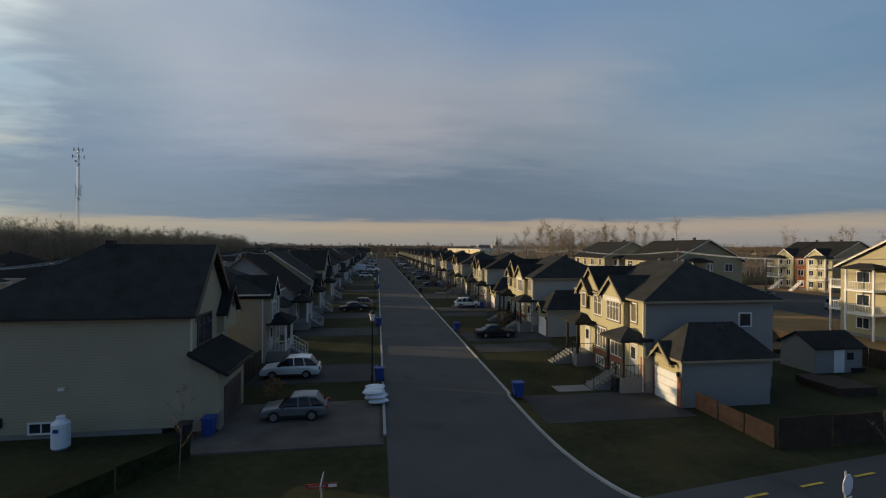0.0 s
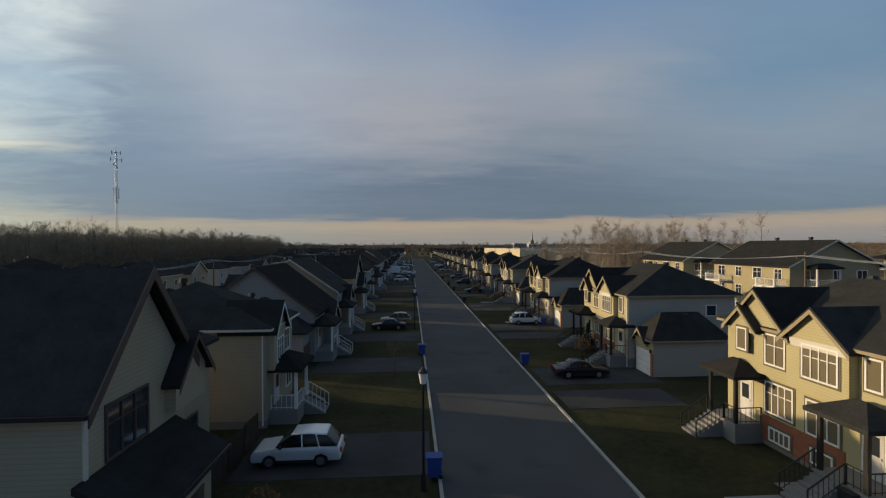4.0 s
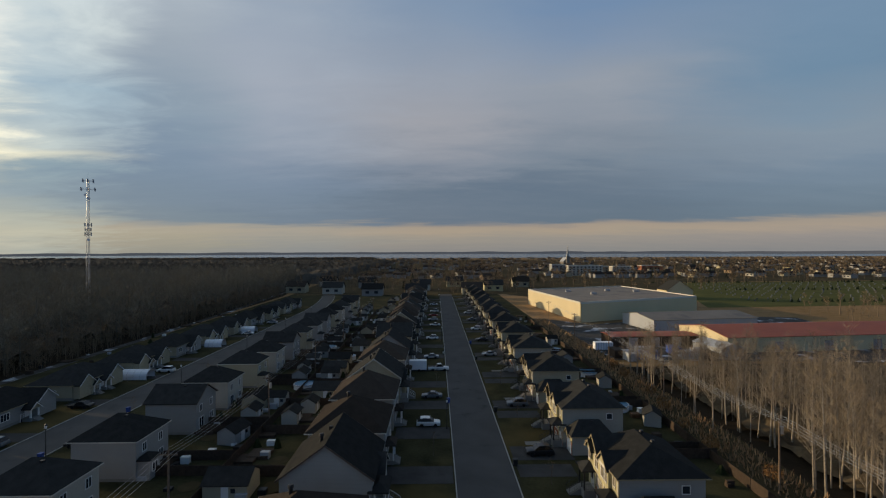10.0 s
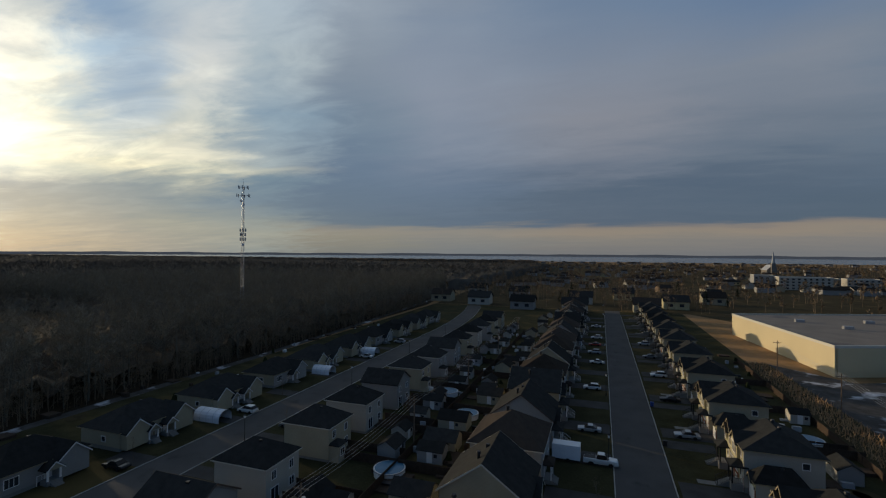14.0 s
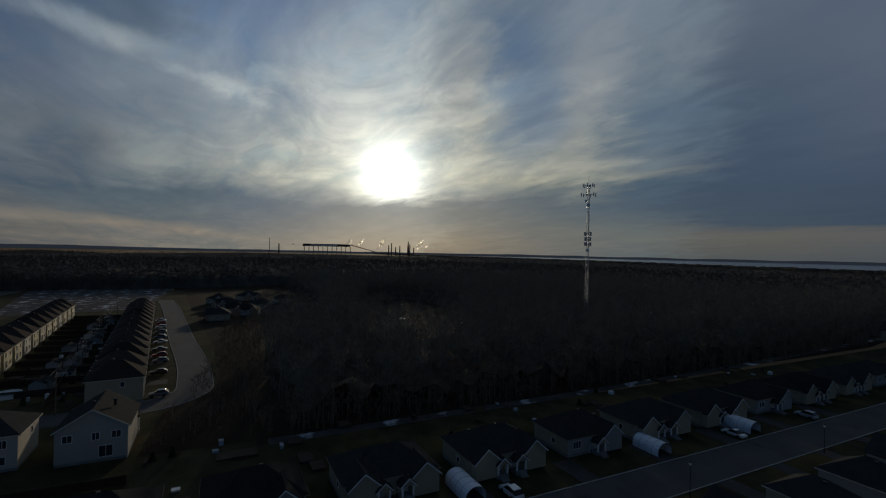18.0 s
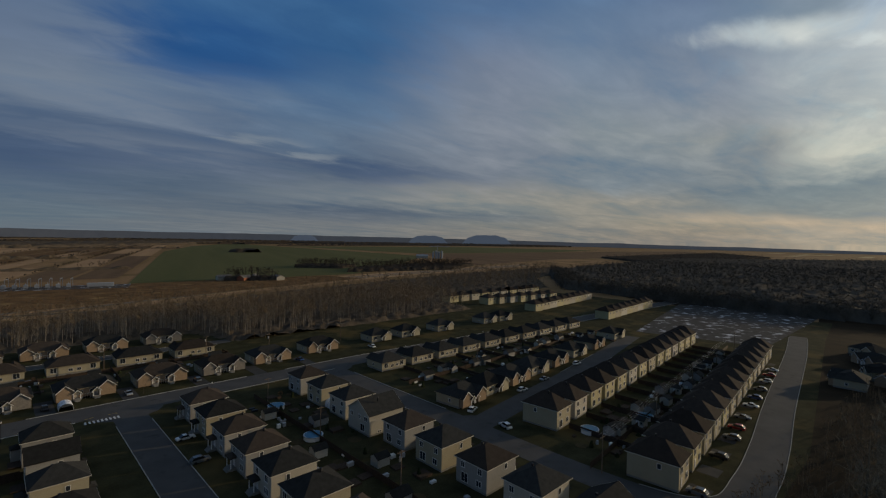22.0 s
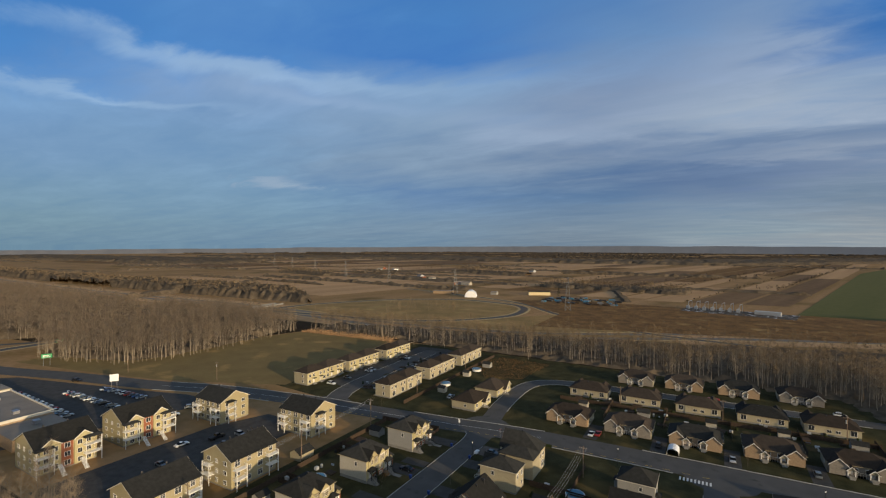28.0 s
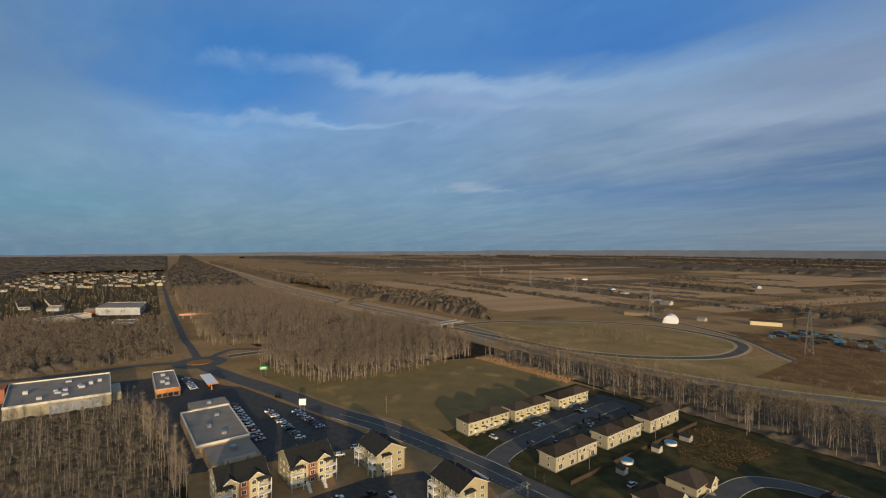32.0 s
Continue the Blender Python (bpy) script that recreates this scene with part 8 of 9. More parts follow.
for i, (x, z, s) in enumerate(((140, 84, 16), (215, 72, 14), (370, 78, 20), (640, 76, 22), (700, 62, 12), (-240, 66, 9))):
    rr = np.random.RandomState(i)
    q = rr.normal(0, 1, (260, 3)) * (s * 0.45, s * 0.2, s * 0.75) + (x, 0, z + s * 0.4)
    q[:, 0] += (q[:, 2] - z) * 0.5
    d, e = (rr.normal(0, s * 0.20, (260, 3)) * (1, 0.3, 1) for _ in range(2))
    ob = new("steam_plume", tri_mesh("steam_plume", np.stack([q - d, q + d, q + e], 1).reshape(-1, 3), np.arange(780).reshape(-1, 3), np.zeros(260), [M["steam"]]))
    ob.parent = t
t = thing("radio_mast", "thin distant radio mast above the woods", "mast", "", pose(-1184, 279, 0))
part("mast", Geo().tube(0, 0, 0, 62, 0.9, 0.5, 4), M["black_metal"], t)
part("antenna", Geo().box(-2, 2, -0.2, 0.2, 55, 57), M["black_metal"], t)
t = thing("grain_silos", "grey steel grain silos with conveyors beside a field", "silo", "", pose(-922, -742, 0, 0, 0, -43))
for i in range(4):
    part("silo", Geo().tube(-12 + 8 * i, 0, 0, 20 - 3 * (i % 2), 2.7, None, 14).tube(-12 + 8 * i, 0, 20 - 3 * (i % 2), 22 - 3 * (i % 2), 2.7, 0.4, 14), M["metal_grey"], t)
part("conveyor_tower", Geo().box(-0.9, 0.9, 4.8, 6.6, 0, 36), M["metal"], t)
part("conveyor", Geo().bar((-34, 6, 33), (24, 6, 33), 1.0), M["metal"], t)
part("barn", Geo().box(26, 58, -8, 8, 0, 7), M["siding_white"], t)
part("barn_roof", gable_roof(26, 58, -8, 8, 7, 0.35, "x")[0], M["metal_grey"], t)
t = thing("storage_dome", "white fabric storage dome on a depot yard", "dome", "", pose(211, -398, 0, 0, 0, 112))
g = Geo()
k = 10
for i in range(k):
    a0, a1 = math.pi * i / k, math.pi * (i + 1) / k
    g.poly([(-9, -8 * math.cos(a0), 9 * math.sin(a0)), (9, -8 * math.cos(a0), 9 * math.sin(a0)), (9, -8 * math.cos(a1), 9 * math.sin(a1)), (-9, -8 * math.cos(a1), 9 * math.sin(a1))][::-1])
for x, s in ((-9, 1), (9, -1)):
    q = [(x, -8 * math.cos(math.pi * i / k), 9 * math.sin(math.pi * i / k)) for i in range(k + 1)]
    g.poly(q if s < 0 else q[::-1])
part("shell", g, M["canvas"], t)
shed_hall("depot_building", "long brown depot building", "depot", 252, 280, -424, -412, 4, "brick", "roof_flat", 0.1, "x", 15)
shed_hall("depot_building", "small grey depot shed", "depot", 190, 199, -444, -437, 3, "siding_grey", "roof_flat", 0.5, "x", 0)
shed_hall("barn", "long yellow barn with a brown roof", "barn", 122, 152, -472, -462, 4.5, "metal_cream", "shingle_brown", 0.35, "x", 25)
for i, (x, y) in enumerate(((640, 170), (700, 150), (760, 190), (420, -640), (445, -650), (480, -690), (300, -560), (320, -566), (700, -900), (740, -880), (760, -930), (330, -1000), (-246, -402), (-264, -384), (-280, -396), (-300, -372))):
    shed_hall("farm_building", "small pale farm building among bare trees", "barn", x - 8, x + 8, y - 5, y + 5, 4, ("siding_white", "brick_red", "metal_grey")[i % 3], "roof_flat", 0.5, "x", 30 * i)
t = thing("substation", "grey electric substation with rows of steel gantries", "substation", "", pose(-100, -402, 0, 0, 0, -12))
part("control_building", Geo().box(-36, -14, -3, 3, 0, 3.6), M["metal_grey"], t)
part("gravel_bed", Geo().box(-50, 52, -14, 24, 0.1, 0.22), M["gravel"], t)
for i in range(7):
    part("gantry", Geo().bar((-2 + 8 * i, -6, 0), (-2 + 8 * i, -6, 9), 0.3).bar((-2 + 8 * i, 8, 0), (-2 + 8 * i, 8, 9), 0.3).bar((-2 + 8 * i, -6, 9), (-2 + 8 * i, 8, 9), 0.3), M["metal"], t)
    part("transformer", Geo().box(-1 + 8 * i, 2 + 8 * i, -2, 2, 0.2, 3.4).tube(0.5 + 8 * i, 0, 3.4, 5.2, 0.4, 0.2, 6), M["metal_grey"], t)
g = Geo()
rs = random.Random(77)
for i in range(100):
    x, y = rs.uniform(20, 110), rs.uniform(-450, -385)
    a, b = rs.uniform(0.8, 4), rs.uniform(0.6, 2.2)
    g.box(x - a, x + a, y - b, y + b, 0, rs.uniform(0.8, 2.4), rs.choice((0, 1, 1, 2, 3, 3)))
tagged(new("scrap_heap", g.mesh("scrap_heap", [M["siding_dark"], M["fence"], M["pool"], M["black_metal"]])), "heaps of scrap and blue tarpaulins in a yard", "scrap", kind="stuff")
t = thing("road_bridge", "concrete road bridge over the highway", "bridge", "", pose(335, -150, 0, 0, 0, 8))
part("deck", Geo().box(-5, 5, -32, 32, 5.2, 6.0), M["concrete"], t)
for s in (-1, 1):
    part("parapet", Geo().box(s * 5 - 0.15, s * 5 + 0.15, -32, 32, 6.0, 6.9), M["concrete"], t)
for y in (-16, 0, 16):
    part("pier", Geo().box(-4, 4, y - 0.6, y + 0.6, 0, 5.2), M["concrete"], t)
# pylons of a power line across the fields
def pylon(x, y, h):
    t = thing("pylon", "grey lattice power pylon standing in fields", "pylon", "pylons of the power line", pose(x, y, 0, 0, 0, 20))
    for sx in (-1, 1):
        for sy in (-1, 1):
            part("leg", Geo().bar((sx * 3, sy * 3, 0), (sx * 0.6, sy * 0.6, h), 0.16), M["siding_dark"], t)
    g = Geo()
    for i in range(6):
        z0, z1 = h * i / 6, h * (i + 1) / 6
        w0, w1 = 3 - 2.4 * i / 6, 3 - 2.4 * (i + 1) / 6
        for s in (-1, 1):
            g.bar((-w0, s * w0, z0), (w1, s * w1, z1), 0.08).bar((w0, s * w0, z0), (-w1, s * w1, z1), 0.08)
    part("bracing", g, M["siding_dark"], t)
    for z in (0.7, 0.84, 0.97):
        part("cross_arm", Geo().bar((-6, 0, h * z), (6, 0, h * z), 0.15), M["siding_dark"], t)


for i in range(7):
    pylon(60 + 190 * i, -330 - 95 * i, 36)

# ---- lattice radio tower over the woods ----
t = thing("radio_tower", "tall lattice radio tower with antenna rings", "tower", "", pose(-193.4, 324.5, 0))
for i in range(3):
    a = 2 * math.pi * i / 3
    part("leg", Geo().bar((1.1 * math.cos(a), 1.1 * math.sin(a), 0), (0.55 * math.cos(a), 0.55 * math.sin(a), 72), 0.11), M["metal"], t)
g = Geo()
for i in range(36):
    for k in range(3):
        a, b = 2 * math.pi * k / 3, 2 * math.pi * (k + 1) / 3
        r0, r1 = 1.1 - 0.55 * i / 36, 1.1 - 0.55 * (i + 1) / 36
        g.bar((r0 * math.cos(a), r0 * math.sin(a), 2 * i), (r1 * math.cos(b), r1 * math.sin(b), 2 * i + 2), 0.05, 3)
part("bracing", g, M["metal"], t)
for z, rad in ((71.5, 2.6), (67, 3.4), (48, 1.6), (45.5, 1.4), (43, 1.5)):
    for k in range(6):
        a = math.pi * k / 3
        part("antenna_arm", Geo().bar((0, 0, z), (rad * math.cos(a), rad * math.sin(a), z), 0.07), M["metal_grey"], t)
        part("antenna", Geo().box(rad * math.cos(a) - 0.16, rad * math.cos(a) + 0.16, rad * math.sin(a) - 0.16, rad * math.sin(a) + 0.16, z - 0.9, z + 0.9), M["metal_grey"], t)
for z, s in ((62, 0.8), (64, -0.8), (40, 0.7)):
    part("dish", Geo().bar((s, -0.6, z), (s * 1.2, -1.1, z), 0.7, 10), M["canvas"], t)
part("lightning_rod", Geo().bar((0, 0, 72), (0, 0, 76), 0.05), M["metal"], t)


# ---- vehicles ----
PAINT = {}


def paint(name, col, metal=0.3):
    if name not in PAINT:
        PAINT[name] = material(name + "_car_paint", col, 0.28, metal=metal, vary=0.04, scale=2.0, spec=0.6)
    return PAINT[name]


COLOURS = {"white": (0.72, 0.72, 0.70), "silver": (0.42, 0.43, 0.44), "grey": (0.14, 0.155, 0.165), "black": (0.02, 0.02, 0.022), "red": (0.30, 0.025, 0.02), "blue": (0.03, 0.07, 0.19), "tan": (0.30, 0.20, 0.11)}


def side_mesh(prof, width):
    """A body made by drawing a side outline across the car, narrowing as width(z) says."""
    g = Geo()
    k = len(prof)
    g.v = [(x, -width(z), z) for x, z in prof] + [(x, width(z), z) for x, z in prof]
    g.f = [tuple(range(k)), tuple(range(2 * k - 1, k - 1, -1))] + [((i + 1) % k, i, k + i, k + (i + 1) % k) for i in range(k)]
    g.m = [0] * (k + 2)
    return g


def rounded(ob, width):
    """Bevels the long edges of a part and shades it smooth."""
    bm = bmesh.new()
    bm.from_mesh(ob.data)
    bmesh.ops.bevel(bm, geom=[e for e in bm.edges if len(e.link_faces) == 2 and e.calc_face_angle() > 0.12], offset=width, segments=2, profile=0.6, affect="EDGES", clamp_overlap=True)
    for fc in bm.faces:
        fc.smooth = True
    bm.to_mesh(ob.data)
    bm.free()


def car(colour="white", kind="suv", near=False):
    L, H = {"suv": (4.6, 1.68), "sedan": (4.7, 1.44), "mini": (3.9, 1.45), "pickup": (5.8, 1.9)}[kind]
    belt = H * 0.60
    t = thing("pickup_truck" if kind == "pickup" else "car", {"suv": colour + " sport utility car parked on asphalt", "sedan": colour + " sedan car parked beside the road", "mini": colour + " small hatchback with black windows on pavers", "pickup": colour + " pickup truck parked in a driveway"}[kind], "car", "parked cars")
    h = L / 2
    body = [(-h + 0.06, 0.30), (-h, 0.50), (-h + 0.05, 0.72), (-h + 0.22, belt - 0.14), (-h * 0.44, belt), (h * 0.62, belt + 0.02), (h - 0.1, belt - 0.02), (h, 0.6), (h - 0.03, 0.32), (h * 0.72, 0.30), (h * 0.68, 0.55), (h * 0.55, 0.66), (h * 0.42, 0.55), (h * 0.38, 0.28), (-h * 0.42, 0.28), (-h * 0.46, 0.55), (-h * 0.58, 0.66), (-h * 0.70, 0.55), (-h * 0.74, 0.30)]
    bd = part("body", side_mesh(body, lambda z: 0.90 - 0.05 * max(0, z - 0.6) / 0.4), paint(colour, COLOURS[colour]), t)
    if kind == "pickup":
        cab, roof = [(-h * 0.42, belt), (-h * 0.24, H - 0.04), (h * 0.16, H - 0.03), (h * 0.26, belt)], (-h * 0.22, h * 0.15)
    elif kind == "sedan":
        cab, roof = [(-h * 0.42, belt), (-h * 0.14, H - 0.04), (h * 0.30, H - 0.04), (h * 0.66, belt + 0.02)], (-h * 0.12, h * 0.29)
    else:
        cab, roof = [(-h * 0.46, belt), (-h * 0.10, H - 0.06), (h * 0.30, H - 0.04), (h * 0.66, H - 0.10), (h * 0.93, belt + 0.04)], (-h * 0.08, h * 0.64)
    gl = part("cabin_glass", side_mesh(cab[::-1], lambda z: 0.86 - 0.16 * (z - belt) / (H - belt)), M["car_glass"], t)
    rounded(bd, 0.07 if near else 0.05)
    if near:
        rounded(gl, 0.05)
    rp_ = part("roof_panel", side_mesh([(roof[0] - 0.12, H - 0.10), (roof[0], H - 0.03), (roof[0] * 0.5 + roof[1] * 0.5, H + 0.02), (roof[1], H - 0.03), (roof[1] + 0.10, H - 0.12)][::-1], lambda z: 0.72 - 0.10 * (z - H + 0.12) / 0.14), paint(colour, COLOURS[colour]), t)
    if near:
        rounded(rp_, 0.03)
    for x in (-h * 0.58, h * 0.55):
        for s in (-1, 1):
            w = part("wheel", Geo().bar((x, s * 0.70, 0.33), (x, s * 0.92, 0.33), 0.33, 12), M["tyre"], t)
            if near:
                part("rim", Geo().bar((x, s * 0.921, 0.33), (x, s * 0.935, 0.33), 0.21, 10), M["rim"], w)
    if near:
        for s in (-1, 1):
            part("headlight", Geo().box(-h + 0.005, -h + 0.16, s * 0.64 - 0.13, s * 0.64 + 0.13, 0.60, 0.72), M["glass"], t)
            part("tail_light", Geo().box(h - 0.12, h + 0.02, s * 0.68 - 0.12, s * 0.68 + 0.12, 0.66, 0.88), M["red_sign"], t)
            part("mirror", Geo().box(-h * 0.36, -h * 0.30, s * 0.95 - 0.08, s * 0.95 + 0.08, belt, belt + 0.14), M["black_metal"], t)
            for p0, p1 in ((0.14, 0.12), (0.52, 0.44)):
                part("pillar", Geo().bar((h * p0, s * 0.85, belt), (h * p1, s * 0.71, H - 0.06), 0.045), paint(colour, COLOURS[colour]), t)
            part("side_sill", Geo().box(-h * 0.42, h * 0.38, s * 0.90 - 0.02, s * 0.90 + 0.02, 0.26, 0.40), M["black_metal"], t)
    if kind == "pickup":
        part("cargo_bed", Geo().box(h * 0.28, h - 0.12, -0.72, 0.72, belt + 0.015, belt + 0.03), M["black_metal"], t)
    return t


kept = {}


def park(x, y, turn, colour, kind="suv", near=False):
    key = (colour, kind, near)
    if key not in kept:
        kept[key] = car(*key)
        kept[key].matrix_world = pose(x, y, 0.04, 0, 0, turn)
        return
    copy_thing(kept[key], pose(x, y, 0.04, 0, 0, turn))


for row_ in ((-10.1, 29.6, 0, "grey", "mini", True), (-12.0, 38.9, 0, "white", "suv", True), (-8.2, 81.6, 0, "tan", "suv", True), (-9.0, 77.6, 0, "black", "sedan", True), (8.6, 53.2, 180, "black", "sedan", True), (10.6, 80.0, 180, "white", "suv", True),
             (-9.0, 163, 180, "white", "suv"), (-6.8, 204, 180, "white", "pickup"), (-9, 219, 0, "silver", "sedan"), (-9, 250, 0, "white", "suv"), (-8, 281, 0, "white", "sedan"), (-9, 297, 0, "silver", "suv"), (-8.5, 328, 0, "white", "suv"), (-8.5, 180, 0, "grey", "sedan"), (-9, 312, 0, "red", "sedan"), (-9, 360, 0, "white", "sedan"),
             (9.5, 150, 0, "black", "suv"), (10, 174, 0, "grey", "suv"), (9.5, 222, 0, "silver", "sedan"), (9.5, 246, 0, "black", "sedan"), (9.5, 270, 0, "white", "suv"), (9.5, 296, 0, "grey", "sedan"), (9.5, 320, 0, "silver", "suv"), (9.5, 126, 0, "blue", "sedan"),
             (-82.8, 204.3, 0, "white", "suv"), (-84, 175, 0, "black", "sedan"), (-84, 155, 0, "grey", "suv"), (-68, 200, 0, "grey", "suv"), (-83.5, 262, 0, "white", "sedan"), (-83.5, 290, 0, "silver", "suv"), (-69, 155, 0, "black", "sedan"),
             (-158.3, 83.2, 20, "white", "suv"), (-156, 98.5, 75, "white", "suv"), (-140, 62, 90, "white", "suv"), (-84, 46, 0, "white", "sedan"), (-83, 62, 0, "grey", "suv"), (-141, 34, 90, "silver", "sedan"), (-187, 82, 0, "white", "suv"), (-205, 79.5, 0, "silver", "sedan"), (-236, 76, 0, "white", "suv"),
             (-35.5, -3.2, 90, "white", "sedan"), (-37.6, -4.6, 90, "red", "sedan"), (-58, -5, 90, "black", "suv"), (-80, -5, 90, "silver", "sedan"), (-102, -6, 90, "grey", "suv"), (-145, -9, 90, "blue", "sedan"), (-184, -9, 90, "white", "suv"), (-75, -71, 0, "red", "sedan"), (-120, -73, 0, "white", "suv"),
             (77, 62, 0, "silver", "suv"), (82, 68, 90, "black", "pickup"), (87, 78, 90, "white", "sedan"), (78, 90, 0, "grey", "sedan"), (68, 101, 0, "red", "sedan"), (68, 104, 0, "blue", "sedan"), (74, 71, 40, "grey", "pickup"), (118, 63, 70, "white", "suv"), (121, 54, 60, "silver", "suv"),
             (92.5, -2, 0, "white", "suv"), (92.5, -14, 0, "grey", "sedan"), (91, -30, 0, "white", "sedan"), (91, -33, 0, "silver", "suv"), (90, -62, 0, "black", "sedan"), (89.5, -65, 0, "white", "suv"), (70, -20, 0, "grey", "suv"), (69, -54, 0, "white", "sedan"), (30, -14, 90, "silver", "suv"),
             (186, -146, 5, "white", "suv"), (300, -158, 5, "grey", "sedan"), (480, -148, 5, "white", "suv"), (210, 60, 25, "black", "suv"), (76, 306, 0, "red", "sedan"), (82, 309, 20, "black", "sedan"), (88, 311, 20, "grey", "suv"), (110, 300, 0, "white", "sedan")):
    park(*row_)
r = random.Random(21)
cl = ["white", "white", "silver", "grey", "black", "red", "blue"]
for i in range(13):
    x = -160 - 12.2 * i
    if r.random() < 0.85:
        park(x + r.uniform(-2, 2), 150.3 - lean * (-x - 155), 90 + r.uniform(-3, 3), r.choice(cl), r.choice(("suv", "sedan")))
for i in range(13):
    if r.random() < 0.85:
        park(150 + 5.0 * i, 85.5 - 0.1 * i, 90, r.choice(cl), r.choice(("suv", "sedan")))
for i in range(15):
    if r.random() < 0.85:
        park(146 + 3.1 * i, 70 + 0.1 * i, 80, r.choice(cl), r.choice(("suv", "sedan")))
for i in range(10):
    if r.random() < 0.8:
        park(153 + 3.1 * i, 57.5 + 0.25 * i, 80, r.choice(cl), r.choice(("suv", "sedan")))
for i in range(9):
    if r.random() < 0.8:
        park(258 + 3.4 * i, 97 + 0.1 * i, 90, r.choice(cl), r.choice(("suv", "sedan")))
t = thing("box_trailer", "white enclosed box trailer beside a pickup", "trailer", "", pose(-12.6, 204.2, 0))
part("box", Geo().box(-2.4, 2.4, -1.15, 1.15, 0.45, 2.9), M["canvas"], t)
for s in (-1, 1):
    part("wheel", Geo().bar((0.3, s * 1.16, 0.33), (0.3, s * 1.3, 0.33), 0.33, 10), M["tyre"], t)
part("drawbar", Geo().bar((2.4, 0, 0.5), (3.5, 0, 0.5), 0.06), M["black_metal"], t)


def shelter(x, y, turn, L=6.0):
    """A white arched canvas car shelter."""
    t = thing("car_shelter", "white arched canvas car shelter on a driveway", "car shelter", "canvas car shelters", pose(x, y, 0, 0, 0, turn))
    g, k = Geo(), 8
    arc = [(1.8 * math.cos(math.pi * i / k) * (1 if 0 < i < k else 1.0), 0.9 + 1.5 * math.sin(math.pi * i / k)) for i in range(k + 1)]
    arc = [(1.8, 0)] + arc + [(-1.8, 0)]
    for (a, b), (c, d) in zip(arc, arc[1:]):
        g.poly([(-L / 2, a, b), (L / 2, a, b), (L / 2, c, d), (-L / 2, c, d)])
    g.poly([(-L / 2, a, b) for a, b in arc])
    part("cover", g, M["canvas"], t)
    for i in range(5):
        f = Geo()
        for (a, b), (c, d) in zip(arc, arc[1:]):
            f.bar((-L / 2 + L * i / 4, a * 1.01, b * 1.01), (-L / 2 + L * i / 4, c * 1.01, d * 1.01), 0.03, 4)
        part("hoop", f, M["metal"], t)


shelter(-86.8, 198.2, 0, 7.0)
shelter(-85.8, 239.5, 0, 6.0)
shelter(-85.5, 268, 0, 6.0)
shelter(-126.5, 52, 90, 7.0)
shelter(-62.8, -1.6, 90, 5.0)

# ---- gardens: sheds, pools, fences, poles ----
def garden_shed(wall="siding_white", W=3.6, D=3.0):
    g = Geo().box(-W / 2, W / 2, -D / 2, D / 2, 0, 2.2)
    gable_wall(g, -W / 2, W / 2, -D / 2, D / 2, 2.2, 0.6, "x")
    h = tagged(new("garden_shed", g.mesh("garden_shed", M[wall])), "small pale garden shed with a dark gable roof", "shed", "garden sheds")
    part("roof", gable_roof(-W / 2, W / 2, -D / 2, D / 2, 2.2, 0.6, "x", 0.25, 0.1)[0], M["shingle"], h)
    part("door", Geo().box(-0.5, 0.5, -D / 2 - 0.05, -D / 2 - 0.003, 0.05, 1.95), M["trim"], h)
    part("window", Geo().box(0.8, 1.4, -D / 2 - 0.05, -D / 2 - 0.003, 1.1, 1.7), M["glass"], h)
    return h


t = thing("garden_outbuilding", "long striped garden outbuilding with a tan gable", "shed", "", pose(43.6, 121.4, 0, 0, 0, 9))
g = Geo().box(-6.5, 6.5, -1.8, 1.8, 0, 2.6)
gable_wall(g, -6.5, 6.5, -1.8, 1.8, 2.6, 0.5, "x")
part("wall", g, M["siding_olive"], t)
part("roof", gable_roof(-6.5, 6.5, -1.8, 1.8, 2.6, 0.5, "x", 0.25, 0.1)[0], M["shingle"], t)
for i in range(7):
    part("stripe_panel", Geo().box(-6.2 + 1.8 * i, -5.3 + 1.8 * i, -1.83, -1.803, 0.1, 2.5), M["trim"], t)


t = thing("garden_garage", "detached pale garage with a black shingle roof in a back garden", "garage", "", pose(-43.2, 122.5, 0))
g = Geo().box(-3.8, 3.8, -3.0, 3.0, 0, 2.8)
gable_wall(g, -3.8, 3.8, -3.0, 3.0, 2.8, 0.7, "x")
part("wall", g, M["siding_beige"], t)
part("roof", gable_roof(-3.8, 3.8, -3.0, 3.0, 2.8, 0.7, "x", 0.3, 0.12)[0], M["shingle"], t)
part("door", Geo().box(-2.8, -1.8, -3.05, -3.003, 0.05, 2.05), M["trim"], t)
part("window", Geo().box(0.8, 1.8, -3.05, -3.003, 1.0, 1.9), M["glass"], t)
part("window", Geo().box(3.803, 3.84, -0.5, 0.5, 1.2, 2.1), M["glass"], t)
sp = [garden_shed("siding_white"), garden_shed("siding_grey", 4.6, 3.4), garden_shed("siding_beige", 6.0, 4.6)]
